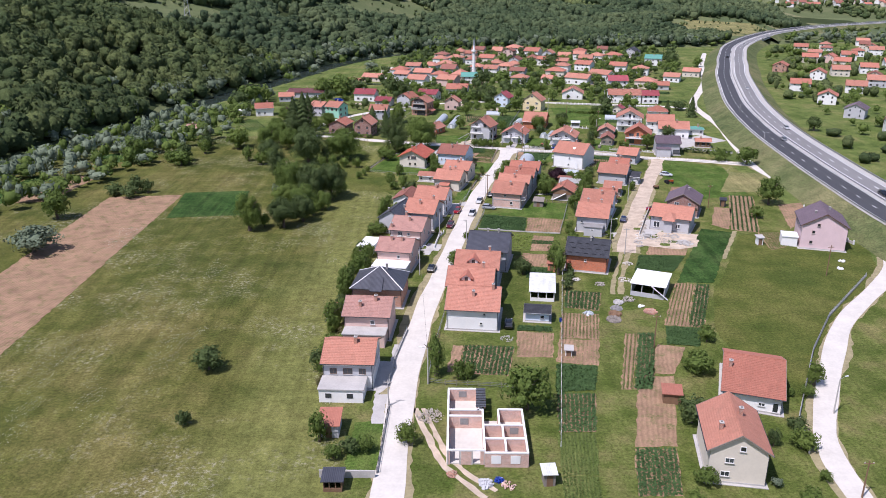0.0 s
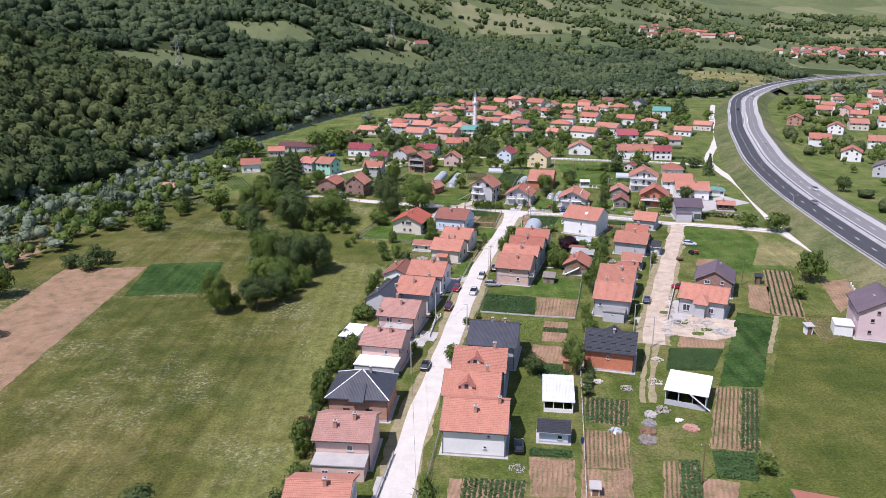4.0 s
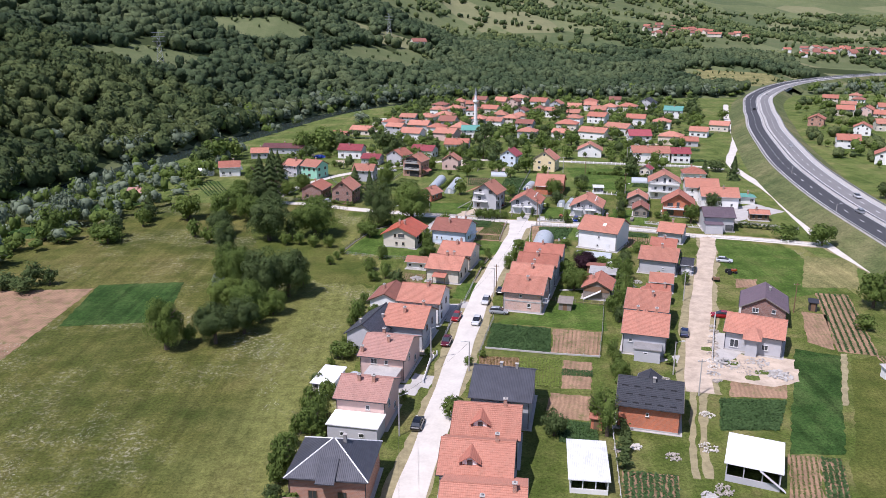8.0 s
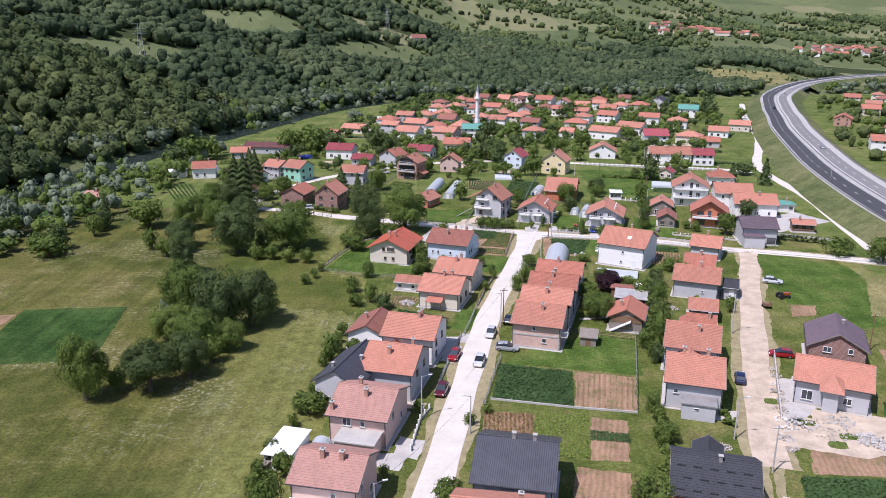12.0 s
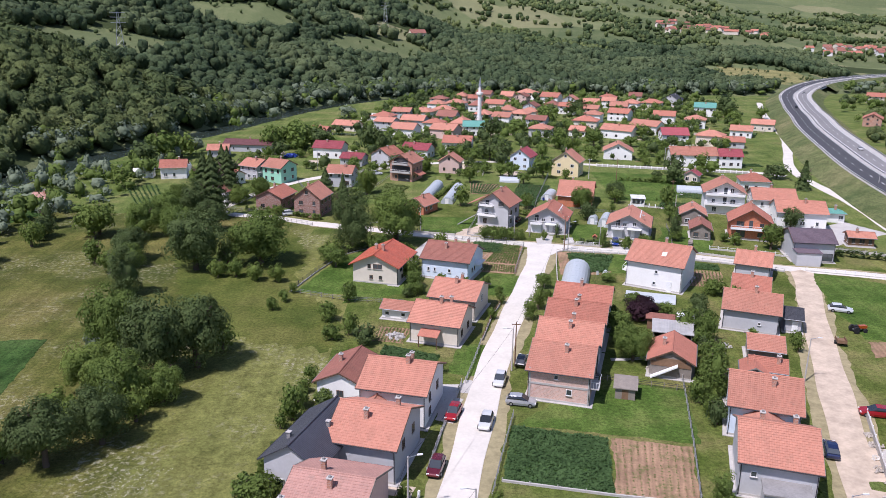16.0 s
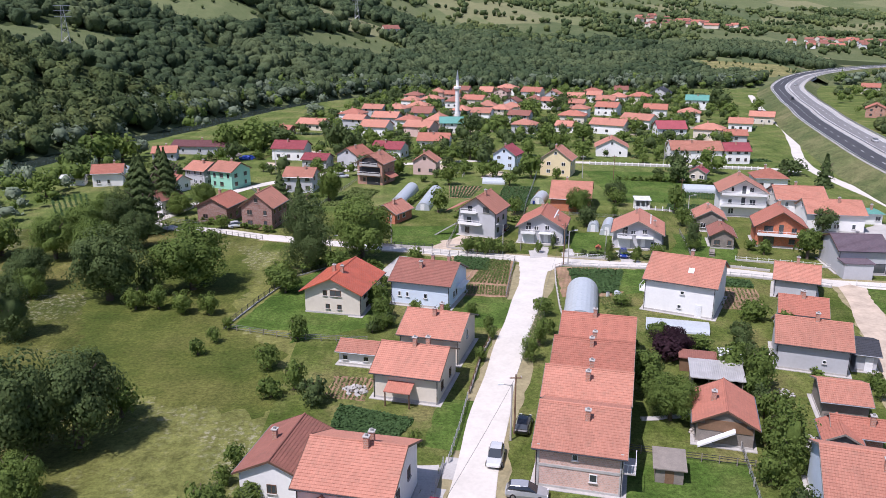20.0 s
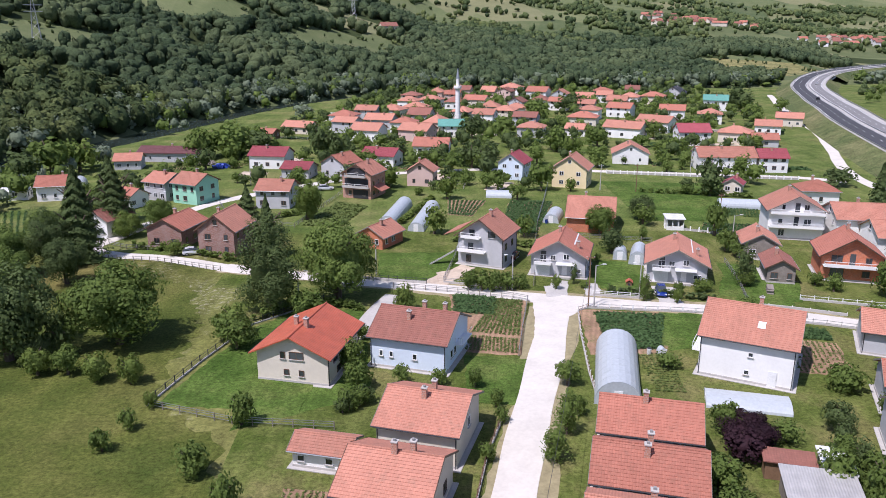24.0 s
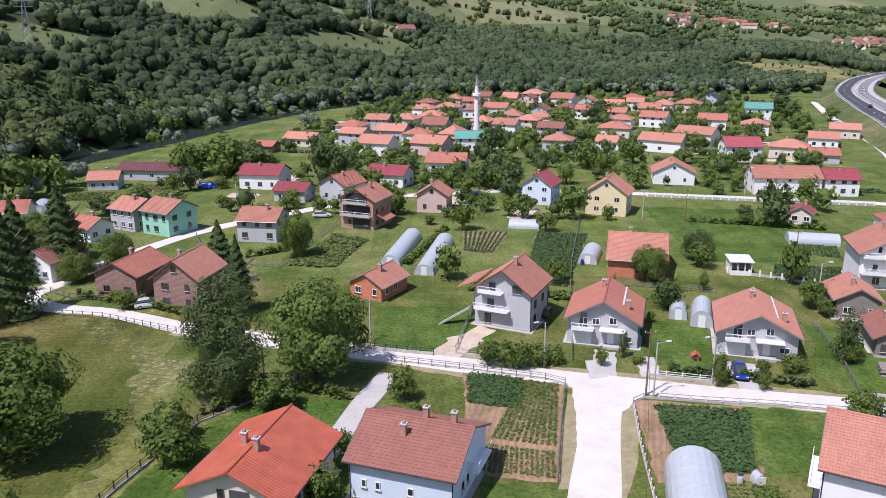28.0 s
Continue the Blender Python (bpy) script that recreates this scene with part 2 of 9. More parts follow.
M = {
    "meadow": grass("meadow", (0.054, 0.070, 0.015), (0.088, 0.096, 0.022), (0.150, 0.132, 0.044), 0.026, 0.6, 0.3, 0.0, (0.225, 0.235, 0.072)),
    "lawn": grass("lawn", (0.058, 0.086, 0.015), (0.096, 0.122, 0.027), (0.158, 0.146, 0.055), 0.09, 0, 0.2),
    "mown": grass("mown", (0.042, 0.080, 0.013), (0.068, 0.118, 0.021), (0.104, 0.134, 0.034), 0.12, 0, 0.2),
    "pasture": grass("pasture", (0.058, 0.087, 0.031), (0.101, 0.121, 0.046), (0.168, 0.159, 0.076), 0.014, 0, 0.15),
    "hill_pasture": grass("hill_pasture", (0.045, 0.063, 0.027), (0.073, 0.089, 0.038), (0.122, 0.120, 0.062), 0.03, 0, 0.1, 0.012),
    "rough": grass("rough", (0.062, 0.098, 0.020), (0.104, 0.140, 0.034), (0.165, 0.168, 0.060), 0.06, 0, 0.2),
    "field_green": grass("field_green", (0.026, 0.06, 0.013), (0.038, 0.08, 0.018), (0.06, 0.098, 0.027), 0.08, 0, 0.5),
    "field_olive": grass("field_olive", (0.050, 0.072, 0.014), (0.076, 0.092, 0.019), (0.108, 0.110, 0.030), 0.05, 0, 0.08),
    "hay": grass("hay", (0.14, 0.145, 0.055), (0.195, 0.185, 0.075), (0.26, 0.23, 0.10), 0.05),
    "soil": tilled("soil", (0.345, 0.222, 0.140), 0.75),
    "gravel": surface("gravel", (0.575, 0.54, 0.48), 0.95, 0.12, 0.3, 2.0, 0.3, spec=0.1, grain=0.2),
    "dirt": surface("dirt", (0.50, 0.41, 0.315), 0.95, 0.34, 0.35, 1.8, 0.4, spec=0.1, grain=0.34),
    "verge": surface("verge", (0.3, 0.26, 0.15), 0.95, 0.45, 0.5, 1.6, 0.5, spec=0.05, grain=0.5),
    "asphalt": surface("asphalt", (0.062, 0.063, 0.068), 0.9, 0.15, 0.05, 4.0, 0.2),
    "asphalt_old": surface("asphalt_old", (0.2, 0.195, 0.19), 0.9, 0.15, 0.05, 4.0, 0.2),
    "concrete": surface("concrete", (0.44, 0.42, 0.39), 0.9, 0.2, 0.4, 4.0, 0.3),
    "concrete_dark": surface("concrete_dark", (0.27, 0.26, 0.25), 0.9, 0.25, 0.5, 4.0, 0.3),
    "white_line": surface("white_line", (0.78, 0.78, 0.76), 0.7, 0.08, 0.3, 3.0, 0.1),
    "plaster_white": surface("plaster_white", (0.78, 0.77, 0.74), 0.9, 0.06, 0.35, 3.0, 0.05, grain=0.12),
    "plaster_blue": surface("plaster_blue", (0.6, 0.68, 0.76), 0.9, 0.06, 0.35, 3.0, 0.05, grain=0.12),
    "plaster_grey": surface("plaster_grey", (0.46, 0.46, 0.47), 0.9, 0.08, 0.35, 3.0, 0.05, grain=0.14),
    "plaster_beige": surface("plaster_beige", (0.64, 0.58, 0.48), 0.9, 0.07, 0.35, 3.0, 0.05, grain=0.12),
    "plaster_pink": surface("plaster_pink", (0.62, 0.45, 0.39), 0.9, 0.08, 0.35, 3.0, 0.05, grain=0.14),
    "plaster_lilac": surface("plaster_lilac", (0.66, 0.5, 0.5), 0.9, 0.06, 0.35, 3.0, 0.05, grain=0.12),
    "plaster_yellow": surface("plaster_yellow", (0.72, 0.6, 0.36), 0.9, 0.06, 0.35, 3.0, 0.05, grain=0.12),
    "plaster_green": surface("plaster_green", (0.3, 0.58, 0.44), 0.9, 0.06, 0.35, 3.0, 0.05, grain=0.12),
    "brick": brickwork("brick", (0.42, 0.21, 0.14)),
    "brick_orange": brickwork("brick_orange", (0.55, 0.18, 0.09), (0.36, 0.25, 0.2)),
    "brick_pale": brickwork("brick_pale", (0.57, 0.37, 0.3), (0.55, 0.5, 0.45)),
    "brick_dark": brickwork("brick_dark", (0.26, 0.13, 0.1)),
    "tile": roof_tiles("tile", (0.455, 0.205, 0.142)),
    "tile_red": roof_tiles("tile_red", (0.40, 0.158, 0.108)),
    "tile_pale": roof_tiles("tile_pale", (0.42, 0.235, 0.19)),
    "tile_brown": roof_tiles("tile_brown", (0.27, 0.115, 0.085)),
    "tile_crimson": roof_tiles("tile_crimson", (0.31, 0.075, 0.085)),
    "tile_maroon": roof_tiles("tile_maroon", (0.14, 0.062, 0.062)),
    "tile_slate": roof_tiles("tile_slate", (0.052, 0.054, 0.062)),
    "tile_purple": roof_tiles("tile_purple", (0.16, 0.12, 0.14)),
    "tile_green": roof_tiles("tile_green", (0.12, 0.3, 0.25)),
    "sheet_red": metal_roof("sheet_red", (0.52, 0.13, 0.07), 0.9),
    "sheet_dark": metal_roof("sheet_dark", (0.07, 0.072, 0.085), 1.2),
    "sheet_white": metal_roof("sheet_white", (0.78, 0.78, 0.76), 1.2),
    "sheet_grey": metal_roof("sheet_grey", (0.46, 0.445, 0.42), 1.2),
    "wood": surface("wood", (0.2, 0.12, 0.07), 0.8, 0.25, 1.0, 8.0, 0.3),
    "wood_grey": surface("wood_grey", (0.24, 0.21, 0.18), 0.85, 0.25, 1.0, 8.0, 0.3),
    "bark": surface("bark", (0.12, 0.09, 0.065), 0.95, 0.3, 1.0, 6.0, 0.6),
    "frame_white": surface("frame_white", (0.75, 0.75, 0.74), 0.5, 0.04, 1.0, 5.0, 0.0),
    "frame_brown": surface("frame_brown", (0.13, 0.075, 0.05), 0.6, 0.1, 1.0, 5.0, 0.0),
    "frame_dark": surface("frame_dark", (0.04, 0.04, 0.045), 0.5, 0.1, 1.0, 5.0, 0.0),
    "metal": surface("metal", (0.4, 0.41, 0.42), 0.45, 0.12, 1.0, 5.0, 0.05, metal=0.8),
    "film": surface("film", (0.42, 0.455, 0.47), 0.35, 0.06, 0.8, 3.0, 0.05, spec=0.5),
    "rubber": surface("rubber", (0.02, 0.02, 0.021), 0.8, 0.1, 2.0, 6.0, 0.1),
    "rubble": surface("rubble", (0.40, 0.36, 0.31), 0.95, 0.3, 0.8, 3.0, 0.5),
    "leaf": leaves("leaf", (0.092, 0.143, 0.030), (0.194, 0.265, 0.063), 0.08, 0.42, 5.0),
    "leaf_light": leaves("leaf_light", (0.11, 0.165, 0.03), (0.21, 0.275, 0.066), 0.08, 0.42, 5.0),
    "leaf_dark": leaves("leaf_dark", (0.062, 0.097, 0.033), (0.138, 0.187, 0.062), 0.08, 0.4, 5.0),
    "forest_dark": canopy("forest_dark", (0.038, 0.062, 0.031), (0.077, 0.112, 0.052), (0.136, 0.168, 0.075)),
    "leaf_silver": leaves("leaf_silver", (0.112, 0.152, 0.092), (0.225, 0.270, 0.176), 0.05, 0.25, 1.0),
    "leaf_purple": leaves("leaf_purple", (0.02, 0.01, 0.014), (0.05, 0.022, 0.03)),
    "forest_floor": surface("forest_floor", (0.045, 0.06, 0.024), 0.95, 0.3, 0.05, 0.5, 0.3, spec=0.05),
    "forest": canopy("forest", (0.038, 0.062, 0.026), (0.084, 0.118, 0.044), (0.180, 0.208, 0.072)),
    "crop": leaves("crop", (0.045, 0.092, 0.028), (0.088, 0.152, 0.052), 0.3),
    "crop_dry": leaves("crop_dry", (0.17, 0.115, 0.05), (0.29, 0.2, 0.09), 0.3),
    "crop_lime": leaves("crop_lime", (0.13, 0.19, 0.03), (0.22, 0.28, 0.06), 0.3),
    "crop_pale": leaves("crop_pale", (0.09, 0.14, 0.03), (0.16, 0.2, 0.06), 0.3),
    "tuft": leaves("tuft", (0.12, 0.125, 0.045), (0.24, 0.215, 0.105), 0.12, 0.55),
    "flower": leaves("flower", (0.5, 0.5, 0.42), (0.7, 0.7, 0.6), 0.3),
}


def glass_material():
    n = Nodes("window_glass", 0.08, 0.0, 0.8)
    n.colour(n.ramp(n.random(), [(0.0, (0.015, 0.018, 0.022)), (1.0, (0.07, 0.08, 0.09))]))
    return n.mat


def water_material():
    n = Nodes("river_water", 0.12, 0.0, 0.5)
    n.colour(n.ramp(n.noise(0.05, 3), [(0.3, (0.02, 0.032, 0.026)), (0.7, (0.045, 0.06, 0.05))]))
    n.bump(n.noise(0.8, 3), 0.12, 0.05)
    return n.mat


def paint(name, c):
    n = Nodes(name, 0.25, 0.3, 0.6)
    n.bsdf.inputs["Coat Weight"].default_value = 0.5
    n.colour(n.ramp(n.noise(3.0, 2), [(0.3, shade(c, 0.92)), (0.7, c)]))
    return n.mat


M["glass"], M["water"] = glass_material(), water_material()
for key, c in (("black", (0.012, 0.012, 0.014)), ("red", (0.36, 0.015, 0.02)), ("silver", (0.4, 0.41, 0.42)), ("white", (0.72, 0.72, 0.71)),
               ("blue", (0.02, 0.05, 0.28)), ("navy", (0.015, 0.025, 0.08)), ("maroon", (0.13, 0.015, 0.025)), ("orange", (0.5, 0.1, 0.02))):
    M["paint_" + key] = paint("paint_" + key, c)

# ---- mesh helpers ----


class Shape:
    """Vertices and faces that become one mesh."""

    def __init__(self):
        self.v, self.f = [], []

    def add(self, verts, faces):
        k = len(self.v)
        self.v.extend(verts)
        self.f.extend(tuple(i + k for i in f) for f in faces)
        return self

    def box(self, x0, x1, y0, y1, z0, z1):
        return self.add([(x, y, z) for z in (z0, z1) for y in (y0, y1) for x in (x0, x1)],
                        [(0, 2, 3, 1), (4, 5, 7, 6), (0, 1, 5, 4), (2, 6, 7, 3), (0, 4, 6, 2), (1, 3, 7, 5)])

    def sheet(self, top, thick):
        """A slab: the polygon top, and the same one lower by thick."""
        n = len(top)
        low = [(x, y, z - thick) for x, y, z in top]
        return self.add(list(top) + low, [tuple(range(n)), tuple(range(2 * n - 1, n - 1, -1))] +
                        [(i, i + n, (i + 1) % n + n, (i + 1) % n) for i in range(n)])

    def tube(self, a, b, r0, r1=None, n=8):
        a, b = Vector(a), Vector(b)
        r1 = r0 if r1 is None else r1
        q = (b - a).to_track_quat("Z", "Y")
        ring = [q @ Vector((math.cos(2 * math.pi * i / n), math.sin(2 * math.pi * i / n), 0)) for i in range(n)]
        return self.add([tuple(a + r0 * p) for p in ring] + [tuple(b + r1 * p) for p in ring],
                        [(i, (i + 1) % n, n + (i + 1) % n, n + i) for i in range(n)] + [tuple(range(n - 1, -1, -1)), tuple(range(n, 2 * n))])

    def mesh(self, name):
        me = bpy.data.meshes.new(name)
        me.from_pydata(self.v, [], self.f)
        me.update()
        return me


def part(name, shape, material, parent=None, label="", at=(0, 0, 0), turn=0.0, kind=""):
    """Links a shape (or a mesh) as one mesh object under a thing."""
    me = shape if isinstance(shape, bpy.types.Mesh) else shape.mesh(name)
    if not me.materials:
        me.materials.append(M[material] if isinstance(material, str) else material)
    ob = new(name, me)
    if parent:
        ob.parent = parent
    ob.location, ob.rotation_euler = at, (0, 0, turn)
    return tagged(ob, label, kind=kind)


def thing(name, x, y, z, degrees, label, category, group="", kind=""):
    ob = new(name)
    ob.empty_display_size = 0.5
    ob.matrix_basis = pose(x, y, z, 0, 0, degrees)
    return tagged(ob, label, category, group, kind)


def structure(name, shape, material, label, category):
    ob = part(name, shape, material)
    return tagged(ob, label, category, kind="structure")

# ---- the lie of the land ----
RIVER = [(-215, -150), (-205, 60), (-186, 180), (-163, 283), (-150, 340), (-137, 412), (-112, 494), (-88, 582), (-60, 642),
         (-15, 690), (60, 712), (150, 725), (240, 735), (320, 760), (430, 775), (620, 850), (900, 1000)]
HIGHWAY = [(150, -150), (134, 0), (128, 100), (127, 190), (129, 232), (132, 268), (138, 320), (150, 382), (166, 440), (184, 500),
           (200, 545), (219, 600), (258, 695), (330, 810), (415, 895), (500, 950), (700, 1060), (1000, 1180)]
ROAD_Z = 4.0


def spline(pts, step):
    """Points every step metres along a smooth curve through pts."""
    p = [Vector((*q, 0)).to_2d() for q in pts]
    p = [2 * p[0] - p[1]] + p + [2 * p[-1] - p[-2]]
    out = []
    for a, b, c, d in zip(p, p[1:], p[2:], p[3:]):
        n = max(1, round((c - b).length / step))
        for i in range(n):
            t = i / n
            out.append(0.5 * (2 * b + (c - a) * t + (2 * a - 5 * b + 4 * c - d) * t * t + (3 * b - a - 3 * c + d) * t ** 3))
    return out + [p[-2]]


def beside(line, x, y):
    """The distance of points from a line, positive on its left."""
    best, side = np.full(np.shape(x), 1e9), np.ones(np.shape(x))
    for a, b in zip(line, line[1:]):
        dx, dy = b[0] - a[0], b[1] - a[1]
        t = np.clip(((x - a[0]) * dx + (y - a[1]) * dy) / (dx * dx + dy * dy), 0, 1)
        ex, ey = x - a[0] - t * dx, y - a[1] - t * dy
        d = np.hypot(ex, ey)
        s = np.sign(dx * ey - dy * ex)
        near = d < best
        best, side = np.where(near, d, best), np.where(near, s, side)
    return best * np.where(side == 0, 1, side)


river_line = [tuple(p) for p in spline(RIVER, 25)]
road_line = [tuple(p) for p in spline(HIGHWAY, 25)]


def waves(x, y, s, k):
    return (np.sin(x / s + 1.3 * k) * np.cos(y / s * 1.1 + 0.7 * k) + 0.5 * np.sin((x + 0.6 * y) / s * 2.1 + k) +
            0.25 * np.cos((0.7 * x - y) / s * 4.3 + 2 * k)) / 1.75


def height(x, y):
    x, y = np.asarray(x, float), np.asarray(y, float)
    d = beside(river_line, x, y)
    across = np.clip(d - 14, 0, None)
    k = np.interp(x, [-150, -60, 20, 200], [0.42, 0.26, 0.12, 0.075])
    top = np.interp(x, [-150, 0, 300], [190, 75, 34])
    z = top * (1 - np.exp(-across * k / top)) * (1 + 0.13 * waves(x, y, 60, 1) * np.clip(across / 80, 0, 1))
    away = beside(road_line, x, y)
    z = z * np.where(y > 600, np.clip((away - 20) / 110, 0, 1), 1)
    z = z + np.clip(y - 1120, 0, None) * 0.14 * (1 + 0.3 * waves(x, y, 170, 2)) * np.clip((620 - x) / 300, 0.1, 1) * np.clip((np.abs(away) - 40) / 200, 0, 1) + np.clip(y - 1500, 0, None) * 0.12 * (1 + 0.3 * waves(x, y, 210, 4))
    z = z + np.clip(x - 900, 0, None) * 0.1 * np.clip((y - 200) / 400, 0, 1) * np.clip((np.abs(away) - 40) / 200, 0, 1)
    z = z - 3.6 * np.exp(-(np.clip(np.abs(d) - 7, 0, None) / 4.5) ** 2)
    return z + 0.25 * waves(x, y, 35, 3) * np.clip((np.hypot(x - 50, (y - 360) * 0.55) - 210) / 60, 0, 1)


def axis(lo, hi, fine_lo, fine_hi, step, grow=1.16):
    out = list(np.arange(fine_lo, fine_hi + 0.1, step))
    s = step
    while out[-1] < hi:
        s *= grow
        out.append(out[-1] + s)
    s = step
    while out[0] > lo:
        s *= grow
        out.insert(0, out[0] - s)
    return np.array(out)


gx, gy = axis(-4500, 4800, -330, 260, 5), axis(-1500, 4800, 60, 760, 5)
XX, YY = np.meshgrid(gx, gy)
ZZ = height(XX, YY)
nx, ny = len(gx), len(gy)
idx = np.arange(nx * ny).reshape(ny, nx)
quads = np.stack([idx[:-1, :-1], idx[:-1, 1:], idx[1:, 1:], idx[1:, :-1]], -1).reshape(-1, 4)
gm = bpy.data.meshes.new("ground")
gm.from_pydata(np.stack([XX, YY, ZZ], -1).reshape(-1, 3).tolist(), [], quads.tolist())
gm.polygons.foreach_set("use_smooth", np.ones(len(quads), bool))
gm.update()
ground = structure("ground", gm, "meadow", "mown and rough grass of the valley floor and hills", "grass")
for key in ("hill_pasture", "rough", "lawn"):
    gm.materials.append(M[key])
cx, cy = (XX[:-1, :-1] + XX[1:, 1:]).ravel() / 2, (YY[:-1, :-1] + YY[1:, 1:]).ravel() / 2
over = beside(river_line, cx, cy) > -10
gm.polygons.foreach_set("material_index", np.where(over, 1, np.where((cy > 330) | (cx > 105), 2, 0)).astype(np.int32))


def ribbon(line, lefts, z, step=None):
    """A strip along a line, between two distances to its right; z by point or one for all."""
    s = Shape()
    pts = [Vector(p) for p in line]
    v = []
    for i, p in enumerate(pts):
        way = (pts[min(i + 1, len(pts) - 1)] - pts[max(i - 1, 0)]).normalized()
        for off, dz in lefts:
            q = p + Vector((way.y, -way.x)) * off
            v.append((q.x, q.y, (z(q.x, q.y) if callable(z) else z) + dz))
    n = len(lefts)
    return s.add(v, [(i * n + j, i * n + j + 1, i * n + n + j + 1, i * n + n + j) for i in range(len(pts) - 1) for j in range(n - 1)])


structure("water", ribbon(river_line, [(-13, 0), (13, 0)], -2.6), "water", "slow dark green river between wooded banks", "river")

# the motorway on its bank
fine = [tuple(p) for p in spline(HIGHWAY, 8)]
for run in ([p for p in fine if p[1] < 748], [p for p in fine if p[1] > 776]):
    structure("embankment", ribbon(run, [(-19, -ROAD_Z - 0.3), (-10.6, -0.05), (10.6, -0.05), (19, -ROAD_Z - 0.3)], ROAD_Z), "pasture", "grassy sloping bank under the motorway", "embankment")
bridge = [p for p in fine if 742 < p[1] < 782]
deck = structure("bridge", ribbon(bridge, [(-11.2, -0.1), (-11.2, -1.6), (11.2, -1.6), (11.2, -0.1)], ROAD_Z), "concrete", "concrete bridge deck carrying the motorway over the river", "bridge")
motorway = structure("road", ribbon(fine, [(-10.4, 0), (10.4, 0)], ROAD_Z + 0.02), "concrete", "pale concrete bed of the four-lane motorway", "motorway")
part("carriageway", ribbon(fine, [(-9.3, 0), (-0.9, 0)], ROAD_Z + 0.06), "asphalt", motorway, "fresh dark asphalt")
part("carriageway", ribbon(fine, [(1.2, 0), (8.0, 0)], ROAD_Z + 0.06), "asphalt_old", motorway, "faded grey asphalt")
for off in (-8.9, -1.3, 1.5, 7.6):
    part("edge_line", ribbon(fine, [(off - 0.13, 0), (off + 0.13, 0)], ROAD_Z + 0.075), "white_line", motorway)
for off in (-5.1, 4.6):
    dash = Shape()
    long_line = spline(HIGHWAY[1:], 3.0)
    for i in range(0, len(long_line) - 2, 4):
        r = ribbon([tuple(p) for p in long_line[i:i + 2]], [(off - 0.14, 0), (off + 0.14, 0)], ROAD_Z + 0.08)
        dash.add(r.v, r.f)
    part("lane_dashes", dash, "white_line", motorway, kind="stuff")
for off in (-10.1, 0.1, 10.1):
    rail = ribbon(fine, [(off, 0.35), (off, 0.75), (off + 0.08, 0.75), (off + 0.08, 0.35)], ROAD_Z)
    part("guard_rail", rail, "metal", motorway, "galvanised steel guard rail")


def lane(name, pts, width, material, label, z=0.05, category="road"):
    line = [tuple(p) for p in spline(pts, 3)]
    s = Shape()
    ws = [width * (1 + 0.05 * math.sin(i * 0.9) + 0.04 * math.sin(i * 0.37 + 2)) for i in range(len(line))]
    pv = [Vector(p) for p in line]
    for i, p in enumerate(pv):
        way = (pv[min(i + 1, len(pv) - 1)] - pv[max(i - 1, 0)]).normalized()
        side = Vector((way.y, -way.x)) * ws[i] / 2
        s.v += [(*(p - side), z - 0.12), (*(p - side * 0.96), z), (*p, z + 0.04), (*(p + side * 0.96), z), (*(p + side), z - 0.12)]
    s.f = [(i * 5 + j, i * 5 + j + 1, i * 5 + j + 6, i * 5 + j + 5) for i in range(len(pv) - 1) for j in range(4)]
    return structure(name, s, material, label, category)


MAIN = [(-16, -120), (-13, -40), (-10.5, 40), (-8.6, 75), (-7.6, 89), (-6.6, 120), (-3.6, 150), (0.2, 172), (5.5, 205), (10.8, 235), (16.5, 260), (21.2, 278), (26.2, 299)]
LANE = [(46.7, 184.5), (48.0, 190), (50.3, 198), (53.9, 209), (58.9, 223), (65.6, 242), (74.2, 266), (77.8, 275), (81.5, 287)]
# worn earth along the edges of the streets
def verge(pts, width, material, label, z, seed):
    line = [Vector(p) for p in spline(pts, 1.5)]
    rr = random.Random(seed)
    s = Shape()
    a = b = width / 2
    for i, p in enumerate(line):
        way = (line[min(i + 1, len(line) - 1)] - line[max(i - 1, 0)]).normalized()
        side = Vector((way.y, -way.x))
        a = min(max(a + rr.uniform(-0.45, 0.45), width * 0.36), width * 0.62)
        b = min(max(b + rr.uniform(-0.45, 0.45), width * 0.36), width * 0.62)
        s.v += [(*(p - side * a), z), (*p, z), (*(p + side * b), z)]
    s.f = [(i * 3 + j, i * 3 + j + 1, i * 3 + j + 4, i * 3 + j + 3) for i in range(len(line) - 1) for j in range(2)]
    return structure("verge", s, material, label, "verge")


verge(MAIN, 6.6, "verge", "dusty worn verge along the street", 0.02, 1)
verge(LANE, 6.6, "verge", "dusty worn verge along the lane", 0.017, 2)
verge([(-31, 321.4), (-17, 316.5), (-3.7, 312.2), (7, 309), (20, 305), (33, 301.5), (48, 298), (62, 294.5), (76, 288), (93, 283.5), (113.5, 276)], 5.6, "verge", "dusty worn verge along the street", 0.015, 3)
verge([(57, 70), (57, 88), (58, 98.5), (61.5, 108), (74, 131), (84, 146), (104, 168), (112, 182), (116, 200), (114.5, 237), (113.5, 276)], 5.2, "verge", "dusty worn verge along the lane", 0.013, 4)
lane("road", MAIN, 4.7, "gravel", "pale gravelled village street", 0.06)
lane("road", [(-31, 321.4), (-17, 316.5), (-3.7, 312.2), (7, 309), (20, 305), (33, 301.5), (48, 298), (62, 294.5), (76, 288), (93, 283.5), (113.5, 276)], 4.2, "gravel", "pale gravelled cross street", 0.05)
lane("road", [(-31, 321.4), (-43.5, 327.5), (-54, 330), (-60, 335), (-58, 343), (-55, 354), (-47, 372), (-38, 384), (-22, 399), (-8, 411)], 3.6, "gravel", "narrow pale lane between brick houses", 0.045)
